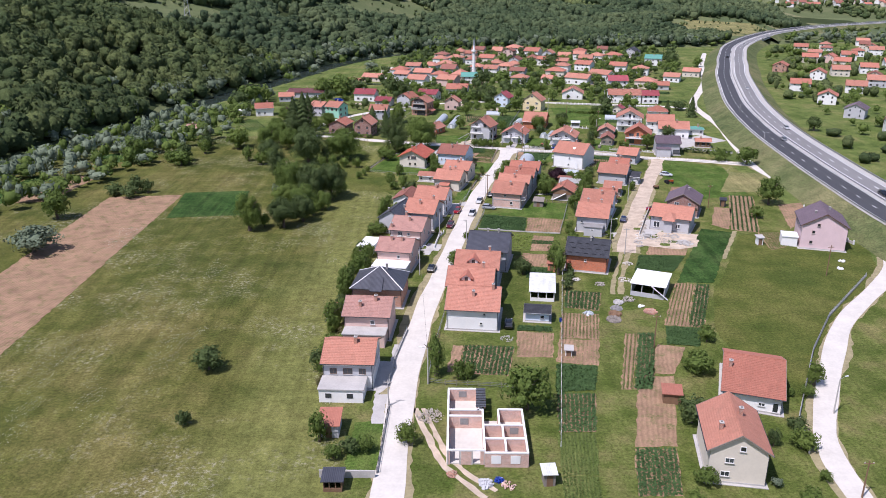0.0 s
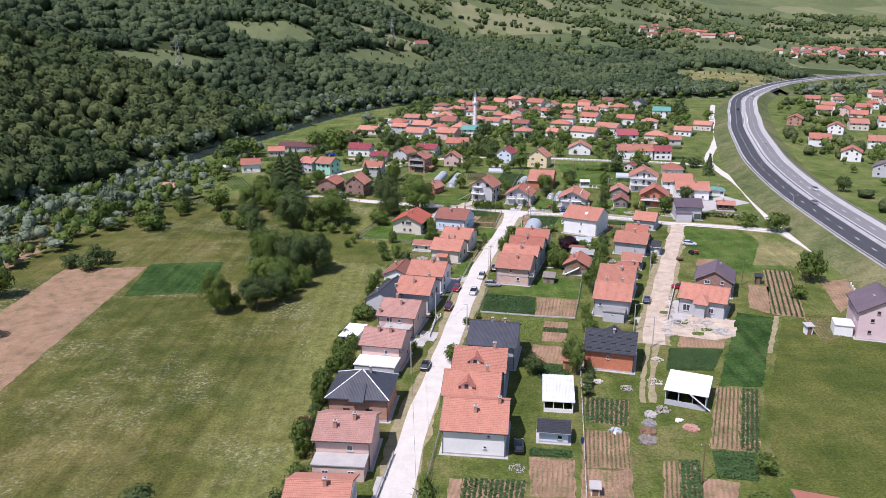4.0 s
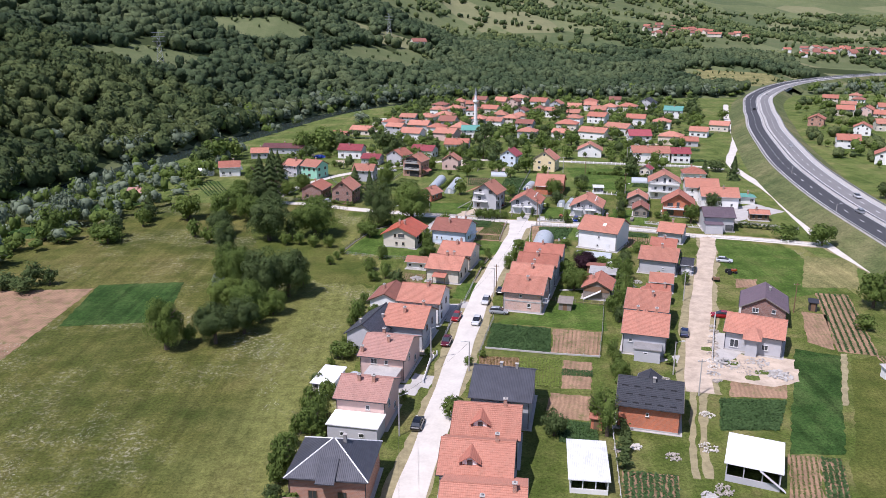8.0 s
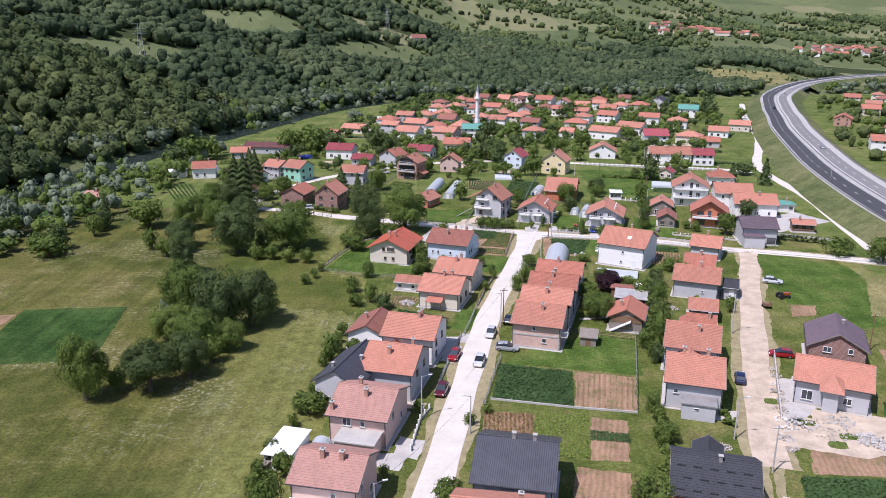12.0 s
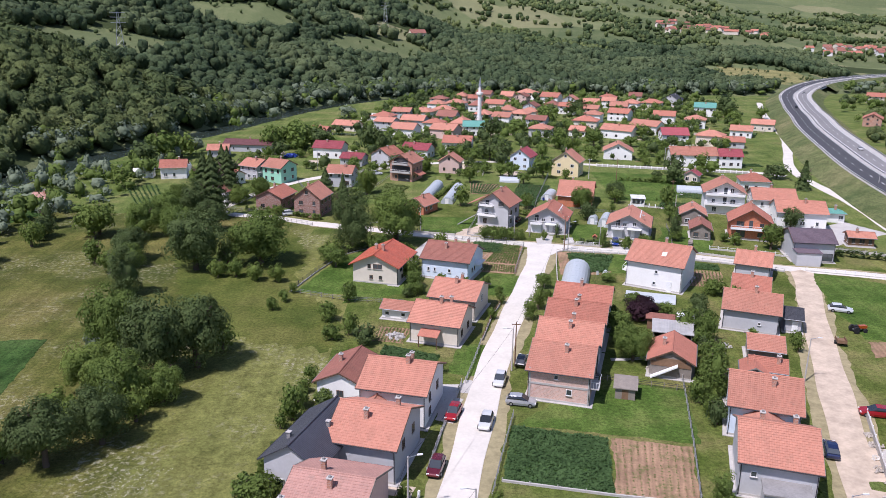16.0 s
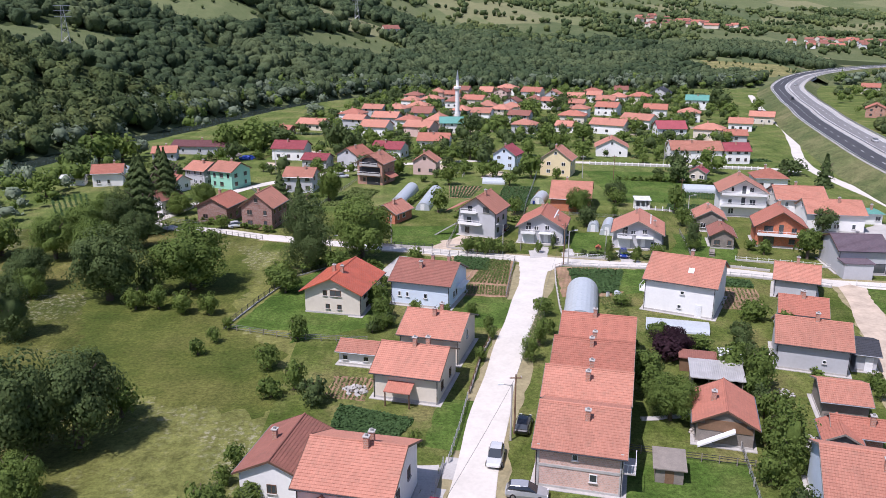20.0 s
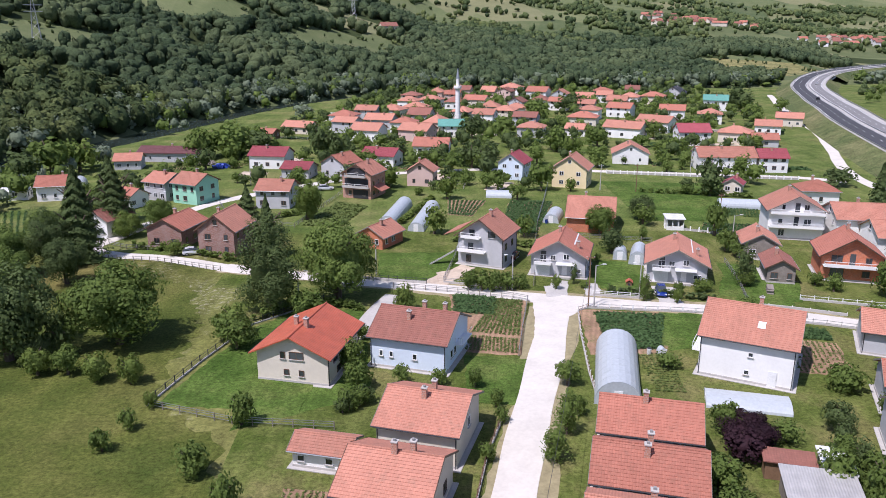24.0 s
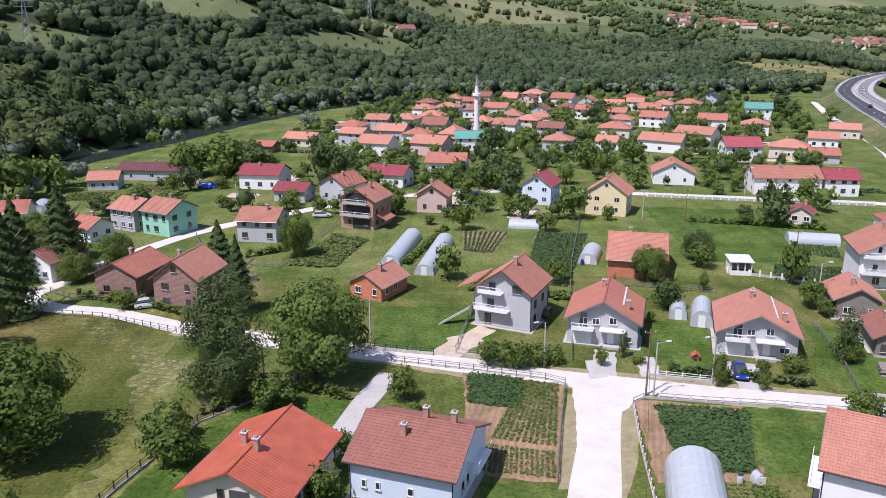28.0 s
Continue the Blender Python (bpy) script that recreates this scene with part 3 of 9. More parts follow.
lane("road", [(-8, 411), (10, 415), (28, 418), (58, 414), (86, 408), (114, 402), (124, 395)], 3.6, "gravel", "pale back street of the village", 0.05)
lane("road", LANE, 4.7, "dirt", "rutted beige dirt lane", 0.045)
lane("road", [(66, -120), (60, -20), (57, 70), (57, 88), (58, 98.5), (61.5, 108), (74, 131), (84, 146), (104, 168), (112, 182), (116, 200), (114.5, 237), (113.5, 276), (119, 311), (126, 352), (131, 405), (150, 455), (166, 498), (190, 580), (218, 661)], 3.8, "gravel", "pale service lane along the motorway", 0.055)
lane("road", [(0.6, 305.5), (-2.2, 297), (-5.5, 284), (-8, 277)], 3.0, "concrete", "straight concrete drive beside a lawn", 0.07, "drive")
verge([(-3.2, 111), (-0.8, 103), (1.2, 97), (4.4, 92.6), (7.5, 89.5)], 1.0, "dirt", "pale rut of a wheel track", 0.02, 7)


for k, (off, width) in enumerate(((-0.9, 1.0), (0.9, 1.3))):
    verge([(47.2 + off, 187), (44.9 + off, 180), (42.6 + off, 173), (40.6 + off, 166), (38.6 + off, 158)], width, "verge", "half-overgrown rut of a farm track", 0.02, 5 + 6 * k)
verge([(-4.6, 111), (-2.2, 103), (-0.3, 96.5), (3.0, 91.5), (6, 88)], 1.0, "dirt", "pale rut of a wheel track", 0.02, 6)
flare = [(20.6, 284), (24.4, 284), (25.6, 290), (27.2, 295), (31.5, 299.5), (32, 303), (20.5, 306.6), (19.5, 304), (23.0, 301.4), (22.4, 295)]


def plot(corners, material, label, category="field", z=0.05, rough=0.22):
    s = Shape()
    rp = random.Random(int(corners[0][0] * 31 + corners[0][1] * 7))
    edge = []
    for (ax, ay), (bx, by) in zip(corners, list(corners[1:]) + [corners[0]]):
        far = math.hypot(bx - ax, by - ay)
        m = max(1, round(far / 1.1)) if rough else 1
        for i in range(m):
            j = rp.uniform(-rough, rough) if i else 0.0
            edge.append((ax + (bx - ax) * i / m - (by - ay) / far * j, ay + (by - ay) * i / m + (bx - ax) / far * j))
    corners = edge
    n = len(corners)
    mid = (sum(p[0] for p in corners) / n, sum(p[1] for p in corners) / n)
    ring = [(*c, 0) for c in corners]
    s.v = [(x, y, z) for x, y, _ in ring] + [(mid[0] + (x - mid[0]) * 1.02, mid[1] + (y - mid[1]) * 1.02, z - 0.1) for x, y, _ in ring]
    s.f = [tuple(range(n))] + [(i, i + n, (i + 1) % n + n, (i + 1) % n) for i in range(n)]
    return structure("field", s, material, label, category)


def crops(corners, spacing, size, material, along=0, gap=0.35, name="crop_rows", label="rows of low green vegetable plants", seed=1, tall=0.5):
    """Plants in rows on a four-cornered plot."""
    rnd = np.random.RandomState(seed)
    a, b, c, d = [np.array(p, float) for p in corners]
    if along:
        a, b, c, d = b, c, d, a
    wide, deep = (np.linalg.norm(b - a) + np.linalg.norm(c - d)) / 2, (np.linalg.norm(d - a) + np.linalg.norm(c - b)) / 2
    spacing, gap, size = spacing * 0.85, gap * 0.72, size * 0.78
    n, m = max(2, int(wide / spacing)), max(2, int(deep / gap))
    u, v = np.meshgrid((np.arange(n) + 0.5) / n, (np.arange(m) + 0.5) / m)
    u, v = u.ravel(), v.ravel() + rnd.uniform(-0.3, 0.3, n * m) / m
    keep = rnd.rand(len(u)) > 0.06
    u, v = u[keep], v[keep]
    p = ((1 - u) * (1 - v))[:, None] * a + (u * (1 - v))[:, None] * b + (u * v)[:, None] * c + ((1 - u) * v)[:, None] * d
    leaf_cards(name, np.c_[p, np.full(len(p), 0.1)], size * 1.12, material, label, rnd, tall, 9 if a[1] > 255 or material == "crop" else 6)


def leaf_cards(name, centres, size, material, label, rnd, tall=0.5, each=5):
    """A few tilted leaves at each centre, as one object."""
    n = len(centres)
    spread, size = size * 0.34, size * 0.62
    c = np.repeat(centres, each, 0) + rnd.normal(0, spread, (n * each, 3)) * [1, 1, tall]
    c[:, 2] = np.abs(c[:, 2] - 0.05) + 0.08
    ang, til = rnd.uniform(0, 6.28, n * each), rnd.uniform(0.1, 0.9, n * each)
    s = size * rnd.uniform(0.6, 1.2, n * each)
    ux = np.c_[np.cos(ang), np.sin(ang), 0 * ang] * s[:, None] / 2
    uy = np.c_[-np.sin(ang) * np.cos(til), np.cos(ang) * np.cos(til), np.sin(til)] * s[:, None] / 2
    v = np.stack([c - ux - uy, c + ux - uy * 0.6, c + ux * 0.7 + uy, c - ux * 0.8 + uy * 0.8], 1).reshape(-1, 3)
    me = bpy.data.meshes.new(name)
    me.from_pydata(v.tolist(), [], np.arange(len(v)).reshape(-1, 4).tolist())
    ob = part(name, me, material)
    return tagged(ob, label, "crop" if "crop" in name else "plants", kind="stuff")


plot(flare, "gravel", "gravelled mouth of the street at the crossing", "road", 0.058)

# ---- houses ----


def window(parent, x, y, z, w, h, turn, frame="frame_white", sill=True, whole=False):
    """A window on a wall: its frame, pane and sill; turn is the way that it faces (0: local -y)."""
    key = ("win", w, h, frame, whole)
    if key not in CACHE:
        t = 0.07
        ring = [[(-w / 2 + d, y, d), (w / 2 - d, y, d), (w / 2 - d, y, h - d), (-w / 2 + d, y, h - d)] for d, y in ((0, 0.02), (0, -0.05), (t, -0.05), (t, -0.02))]
        s = Shape().add([p for q in ring for p in q], [(i * 4 + j, i * 4 + (j + 1) % 4, i * 4 + 4 + (j + 1) % 4, i * 4 + 4 + j) for i in range(3) for j in range(4)])
        if whole:
            s.f.append((12, 13, 14, 15))
        elif w > 0.9:
            s.box(-0.035, 0.035, -0.045, 0.02, t, h - t)
        g = Shape().box(-w / 2 + t, w / 2 - t, -0.025, 0.01, t, h - t)
        b = Shape().box(-w / 2 - 0.08, w / 2 + 0.08, -0.16, 0.0, -0.06, 0.0)
        CACHE[key] = [s.mesh("window"), g.mesh("pane"), b.mesh("sill")]
        if whole:
            CACHE[key][0].materials.append(M[frame])
            CACHE[key][0].materials.append(M["glass"])
            CACHE[key][0].polygons[12].material_index = 1
    s, g, b = CACHE[key]
    if whole:
        return part("window", s, frame, parent, at=(x, y, z), turn=turn)
    o = part("window", s, frame, parent, at=(x, y, z), turn=turn)
    part("pane", g, "glass", o)
    if sill:
        part("sill", b, "concrete", o)
    return o


CACHE = {}


def roof_slab(x0, x1, y_eave, y_ridge, ze, zr, courses=True, thick=0.16):
    """One slope of a gable roof, laid in overlapping courses, closed below."""
    s = Shape()
    run, rise = y_ridge - y_eave, zr - ze
    n = max(3, round(math.hypot(run, rise) / 0.36)) if courses else 1
    lift = 0.045 if courses else 0.0
    prof = []
    for i in range(n):
        prof += [(y_eave + run * i / n, ze + rise * i / n + lift), (y_eave + run * (i + 1) / n, ze + rise * (i + 1) / n)]
    prof += [(y_ridge, zr - thick), (y_eave, ze - thick)]
    m = len(prof)
    s.v = [(x0, y, z) for y, z in prof] + [(x1, y, z) for y, z in prof]
    s.f = [(i, (i + 1) % m, (i + 1) % m + m, i + m) for i in range(m)]
    s.f += [tuple(range(m - 1, -1, -1)), tuple(range(m, 2 * m))]
    if run > 0:
        s.f = [f[::-1] for f in s.f]
    return s


def hip_roof(L, D, ze, zr, ridge, courses=True):
    s = Shape()
    rise = zr - ze
    n = max(3, round(math.hypot(D / 2, rise) / 0.36)) if courses else 1
    for i in range(n):
        for t, up in ((i / n, 0.04), ((i + 1) / n, 0.0)):
            a, b = L / 2 + (ridge / 2 - L / 2) * t, D / 2 * (1 - t)
            s.v += [(x, y, ze + rise * t + up) for x, y in ((-a, -b), (a, -b), (a, b), (-a, b))]
    k = len(s.v) // 4
    for i in range(k - 1):
        for j in range(4):
            s.f.append((i * 4 + j, i * 4 + (j + 1) % 4, i * 4 + 4 + (j + 1) % 4, i * 4 + 4 + j))
    s.v += [(x, y, ze - 0.16) for x, y in ((-L / 2, -D / 2), (L / 2, -D / 2), (L / 2, D / 2), (-L / 2, D / 2))]
    m = len(s.v) - 4
    s.f += [(j, m + j, m + (j + 1) % 4, (j + 1) % 4) for j in range(4)] + [(m + 3, m + 2, m + 1, m)]
    return s


def chimney(parent, x, y, z, h=1.1, w=0.5, material="brick", far=False):
    c = part("chimney", Shape().box(-w / 2, w / 2, -w / 2, w / 2, -0.8, h), material, parent, at=(x, y, z))
    if far:
        return
    part("cap", Shape().box(-w / 2 - 0.08, w / 2 + 0.08, -w / 2 - 0.08, w / 2 + 0.08, h, h + 0.09), "concrete", c)
    if h > 1.0:
        part("flue", Shape().box(-0.12, 0.12, -0.12, 0.12, h + 0.09, h + 0.3), "concrete_dark", c)


def balcony(parent, x0, x1, y0, y1, z, material="plaster_white", rail="frame_white", turn=0.0, at=(0, 0, 0), solid=False):
    b = part("balcony", Shape().box(x0, x1, y0, y1, z - 0.16, z), material, parent, at=at, turn=turn)
    if solid:
        part("parapet", Shape().box(x0, x1, y0, y0 + 0.12, z, z + 0.9).box(x0, x0 + 0.12, y0 + 0.12, y1, z, z + 0.9).box(x1 - 0.12, x1, y0 + 0.12, y1, z, z + 0.9), material, b)
        return b
    s = Shape().box(x0, x1, y0, y0 + 0.05, z + 0.9, z + 0.96).box(x0, x0 + 0.05, y0, y1, z + 0.9, z + 0.96).box(x1 - 0.05, x1, y0, y1, z + 0.9, z + 0.96)
    part("handrail", s, rail, b)
    n = max(2, round((x1 - x0) / 0.35))
    for i in range(n + 1):
        x = x0 + (x1 - x0 - 0.05) * i / n
        key = ("baluster", rail)
        if key not in CACHE:
            CACHE[key] = Shape().box(0, 0.05, 0, 0.05, 0, 0.9).mesh("baluster")
        part("baluster", CACHE[key], rail, b, at=(x, y0, z))
    return b


def house(x, y, rot, L, D, ze, zr, roof="tile", wall="plaster_white", kind="gable", label="", over=0.55, front=(), back=(), sides=((), ()),
          frame="frame_white", chimneys=((0.2, 0.1),), courses=True, door=None, z=0.0, group="", ridge=None, name="house", upper=None, plinth=True, gutter=True, pipes=True, over_x=0.4, sills=True):
    """A house: its ridge runs along local x; L and D are the roof's size, walls stand in by the overhang.
    front, back: windows (x, sill, w, h) on the walls facing -y and +y; sides: the same (y, sill, w, h) for -x and +x."""
    t = thing(name, x, y, z, rot, label, "house" if name == "house" else name.replace("_", " "), group)
    a, b = L / 2 - over_x, D / 2 - over
    slope = (zr - ze) / (D / 2)
    wt = ze + slope * over - 0.12
    s = Shape().box(-a, a, -b, b, -0.5, wt)
    if kind == "gable":
        s = Shape()
        prof = [(-b, -0.5), (b, -0.5), (b, wt), (0, zr - 0.14), (-b, wt)]
        s.v = [(-a, p, q) for p, q in prof] + [(a, p, q) for p, q in prof]
        s.f = [(4, 3, 2, 1, 0), (5, 6, 7, 8, 9)] + [(i, (i + 1) % 5, (i + 1) % 5 + 5, i + 5) for i in range(5)]
    part("wall", s, wall, t)
    if upper:
        m, z0, z1 = upper
        part("upper_wall", Shape().box(-a - 0.02, a + 0.02, -b - 0.02, b + 0.02, z0, min(z1, wt)), m, t)
    if plinth:
        part("plinth", Shape().box(-a - 0.05, a + 0.05, -b - 0.05, b + 0.05, -0.5, 0.35), "concrete", t)
        part("apron", Shape().box(-a - 0.5, a + 0.5, -b - 0.5, b + 0.5, -0.1, 0.09), "concrete", t)
    if kind == "gable":
        for sgn in (-1, 1):
            part("roof_slope", roof_slab(-L / 2, L / 2, sgn * D / 2, 0, ze, zr, courses), roof, t)
        part("ridge_cap", Shape().tube((-L / 2 - 0.03, 0, zr + 0.0), (L / 2 + 0.03, 0, zr + 0.0), 0.13, n=8), roof, t)
        if courses:
            for sx in (-1, 1):
                v = [(sx * (L / 2), -D / 2, ze - 0.16), (sx * (L / 2), 0, zr - 0.16), (sx * (L / 2), D / 2, ze - 0.16),
                     (sx * (L / 2), D / 2, ze + 0.06), (sx * (L / 2), 0, zr + 0.08), (sx * (L / 2), -D / 2, ze + 0.06)]
                bb = Shape()
                bb.v = v + [(p + sx * 0.04, q, r) for p, q, r in v]
                bb.f = [(0, 1, 4, 5), (1, 2, 3, 4), (6, 11, 10, 7), (7, 10, 9, 8), (5, 4, 10, 11), (4, 3, 9, 10), (0, 6, 7, 1), (1, 7, 8, 2), (0, 5, 11, 6), (2, 8, 9, 3)]
                part("bargeboard", bb, "frame_brown" if frame != "frame_white" else "wood_grey", t)
    else:
        part("roof", hip_roof(L, D, ze, zr, max(0.05, L - D) if ridge is None else ridge, courses), roof, t)
    if gutter:
        for sgn in (-1, 1):
            part("gutter", Shape().tube((-L / 2, sgn * (D / 2 + 0.06), ze - 0.06), (L / 2, sgn * (D / 2 + 0.06), ze - 0.06), 0.07, n=6), "frame_dark" if pipes else "metal", t)
        if pipes:
            for sx in (-1, 1):
                part("downpipe", Shape().tube((sx * (a - 0.1), -b - 0.07, 0.1), (sx * (a - 0.1), -b - 0.07, ze + 0.1), 0.05, n=6), "frame_dark", t)
    dark = roof in ("sheet_dark", "tile_slate", "tile_purple")
    for u, v in chimneys:
        chimney(t, u * L / 2, v * D / 2, zr - abs(v) * (zr - ze), (0.7 if dark else 1.1) if y < 400 else 0.95, 0.42 if dark else 0.5, "concrete_dark" if dark else "brick", y > 470 or x > 170)
    for (u, q, w, h) in front:
        window(t, u, -b - 0.02, q, w, h, 0, frame, sills, y > 440 or x > 170)
    for (u, q, w, h) in back:
        window(t, u, b + 0.02, q, w, h, math.pi, frame, sills, y > 440 or x > 170)
    for (u, q, w, h) in sides[0]:
        window(t, -a - 0.02, u, q, w, h, -math.pi / 2, frame, sills, y > 440 or x > 170)
    for (u, q, w, h) in sides[1]:
        window(t, a + 0.02, u, q, w, h, math.pi / 2, frame, sills, y > 440 or x > 170)
    if door:
        u, face = door
        d = Shape().box(-0.5, 0.5, -0.06, 0.02, 0, 2.05)
        w = {"front": ((u, -b - 0.06, 0.1), 0), "left": ((-a - 0.06, u, 0.1), -math.pi / 2), "right": ((a + 0.06, u, 0.1), math.pi / 2)}[face]
        o = part("door", d, "frame_white" if frame == "frame_white" else "wood", t, at=w[0], turn=w[1])
        part("door_handle", Shape().box(0.36, 0.42, -0.11, -0.06, 1.0, 1.08), "metal", o)
    return t


def porch_roof(parent, x0, x1, y0, y1, z0, z1, material="tile", posts=True):
    """A lean-to roof from z1 at the wall (y1) down to z0 (y0), on posts."""
    p = part("porch_roof", Shape().sheet([(x0, y0, z0), (x1, y0, z0), (x1, y1, z1), (x0, y1, z1)], 0.12), material, parent)
    if posts:
        for x in (x0 + 0.15, x1 - 0.15):
            part("post", Shape().box(x - 0.07, x + 0.07, y0 + 0.1, y0 + 0.24, 0, z0 - 0.1), "frame_brown", p)
    return p


def annex(parent, x0, x1, y0, y1, h, wall, top="concrete", wins=(), frame="frame_white", name="annex"):
    """A flat-roofed extension in front of a house."""
    p = part(name, Shape().box(x0, x1, y0, y1, -0.5, h), wall, parent)
    part("flat_roof", Shape().box(x0 - 0.2, x1 + 0.2, y0 - 0.2, y1, h, h + 0.18), top, p)
    for (u, q, w, hh) in wins:
        window(parent, u, y0 - 0.02, q, w, hh, 0, frame, False)
    return p

# ---- the main street, houses beside the meadow ----
ORANGE = "two-storey house with an orange clay tile roof"
h = house(-15.9, 122.0, -3, 9.3, 10.4, 5.0, 7.3, "tile", "plaster_white", label=ORANGE + " and white annex", front=((-2.5, 2.9, 1.2, 1.1), (0, 2.9, 1.6, 1.1), (2.5, 2.9, 1.2, 1.1)), frame="frame_brown", chimneys=((0.2, -0.15),), upper=("plaster_grey", 2.6, 4.4))
annex(h, -4.2, 3.2, -9.2, -4.7, 2.4, "plaster_white", "concrete", ((-2.6, 0.9, 1.0, 0.8), (1.0, 0.9, 1.0, 0.8)), "frame_dark")
h = house(-14.3, 140.7, -5, 9.5, 10.0, 5.0, 7.2, "tile_pale", "plaster_pink", label="two-storey pink house with a faded pinkish tile roof", front=((1.2, 3.2, 0.9, 0.9),), chimneys=((-0.3, -0.5), (0.3, -0.2)))
annex(h, -4.0, 4.0, -7.9, -4.5, 2.6, "plaster_pink", "concrete", ((-2.0, 1.0, 1.0, 0.8), (2.0, 1.0, 1.0, 0.8)))
house(-22.5, 146.8, -5, 2.5, 4.8, 2.1, 2.5, "sheet_red", "wood_grey", label="low lean-to with a dark red sheet roof", name="shed", chimneys=(), pipes=False)
h = house(-13.4, 156.0, -6, 11.4, 10.6, 4.4, 7.6, "sheet_dark", "brick", "hip", label="house with a dark metal pyramid roof and brick walls", ridge=0.3, front=((-2, 1.2, 1.2, 1.2), (2, 1.2, 1.2, 1.2)), chimneys=((0.25, 0.1),), frame="frame_brown", courses=False)
for sx in (-1, 1):
    for sy in (-1, 1):
        part("hip_cap", Shape().tube((sx * 5.7, sy * 5.3, 4.42), (sx * 0.15, 0, 7.62), 0.1, n=6), "frame_white", h)
part("front_canopy", Shape().sheet([(-1.3, -6.1, 4.3), (1.3, -6.1, 4.3), (1.3, -2.6, 6.2), (-1.3, -2.6, 6.2)], 0.12), "sheet_dark", h)
h = house(-10.7, 176.4, -11.5, 8.9, 9.4, 5.0, 7.1, "tile_pale", "plaster_pink", label="two-storey pink house with a faded pinkish tile roof", front=((1.2, 3.3, 0.7, 0.8),), chimneys=((-0.25, -0.2), (0.3, -0.2)), sides=((), ((-2, 3.2, 1.0, 1.2), (1.5, 1.0, 1.0, 1.2))))
annex(h, -4.0, 4.0, -8.8, -4.2, 2.7, "plaster_grey", "white_line", ((-1.5, 1.0, 0.9, 0.7), (1.5, 1.0, 0.9, 0.7)))
h = house(-8.2, 194.8, -13.6, 9.1, 11.6, 4.4, 6.6, "tile_pale", "plaster_pink", label="two-storey pink house with a faded pinkish tile roof", front=((-1.5, 2.9, 1.2, 1.1), (0.8, 3.0, 0.7, 0.8)), chimneys=((-0.3, 0.1), (0.05, -0.3), (-0.85, -0.8)), sides=((), ((-2, 3.0, 1.0, 1.2), (2, 1.0, 1.0, 1.2))))
annex(h, -2.0, 3.6, -9.0, -4.9, 2.5, "plaster_pink", "concrete")
h = house(-5.1, 208.6, -14.5, 9.0, 11.4, 4.7, 7.3, "tile", "plaster_grey", label=ORANGE + " and plain grey walls", chimneys=((-0.1, -0.35), (0.6, 0.1)), frame="frame_brown", sides=((), ((-2, 3.0, 1.0, 1.2), (2, 3.0, 1.0, 1.2))))
h = house(-12.1, 206.0, 72, 12.6, 7.8, 4.1, 6.5, "sheet_dark", "plaster_grey", label="long grey house with a black sheet metal roof", sides=(((-1.6, 3.2, 0.9, 0.9), (1.4, 1.0, 0.9, 0.9)), ()), chimneys=((0.1, -0.4), (-0.5, 0.4)), courses=False)
h = house(-2.5, 221.2, -13.8, 9.8, 10.9, 5.0, 7.4, "tile", "plaster_white", label="white two-storey house with an orange clay tile roof", chimneys=((0.2, -0.1), (0.25, 0.08)), sides=((), ((-2.5, 3.0, 1.0, 1.2), (1.5, 3.0, 1.0, 1.2), (-2.5, 0.9, 1.0, 1.2))), frame="frame_brown")
house(-10.3, 226.9, 77, 9.8, 7.9, 2.9, 4.7, "tile_brown", "plaster_white", label="low old house with weathered brown clay roof", chimneys=((0.1, 0.4),), frame="frame_brown", pipes=False, sides=(((0.0, 0.9, 1.0, 1.0),), ()))
h = house(2.8, 247.7, -16.5, 9.2, 10.2, 3.6, 5.9, "tile", "plaster_beige", label="beige house with an orange tile roof and small porch", chimneys=((0.0, -0.05), (0.35, 0.05)), sides=((), ((-2.5, 1.2, 1.0, 1.2), (1.5, 1.2, 1.0, 1.2))), frame="frame_brown")
porch_roof(h, -2.2, 1.2, -6.6, -4.6, 2.1, 2.7, "tile_red")
h = house(6.0, 259.4, -17.5, 9.3, 10.6, 3.9, 6.0, "tile", "plaster_beige", label="beige house with an orange tile roof and side balcony", chimneys=((0.1, 0.05), (-0.05, -0.2)), sides=((), ((0, 2.4, 1.0, 1.2),)))
house(-4.6, 255.6, -15, 6.6, 4.6, 2.1, 3.1, "tile", "plaster_white", label="long low outbuilding with an orange tile roof", name="shed", chimneys=(), front=((-2, 0.8, 0.8, 0.7), (1, 0.8, 0.8, 0.7)), pipes=False)
h = house(5.0, 281.7, -19.3, 11.0, 11.2, 4.2, 6.7, "tile_brown", "plaster_blue", label="pale blue-white house with a patchy brown-red tile roof", chimneys=((-0.15, -0.35), (0.05, 0.2), (0.6, 0.1)), front=((-3.6, 1.6, 0.5, 0.8), (-2.2, 1.6, 0.5, 0.8), (1.0, 1.6, 0.6, 0.8)), sides=((), ((-2.5, 1.4, 0.9, 1.1), (-1.0, 1.4, 0.9, 1.1), (3.2, 1.4, 0.9, 1.1))))
balcony(h, 4.9, 6.2, -1.0, 3.5, 2.6)
h = house(-9.4, 279.0, 75, 12.6, 10.8, 3.9, 6.4, "sheet_red", "plaster_beige", label="beige house with a bright red sheet metal roof", over=0.7, over_x=0.8, chimneys=((-0.1, 0.25), (-0.3, -0.1)), sides=(((-0.6, 3.2, 1.9, 1.0), (1.2, 3.2, 0.7, 0.9), (-1.2, 1.0, 0.7, 0.8), (0.8, 1.0, 0.7, 0.8)), ()), front=((-3, 2.4, 1.4, 0.9), (0.2, 2.4, 1.0, 0.9), (-2, 0.6, 1.2, 0.9)), frame="frame_brown", courses=False)

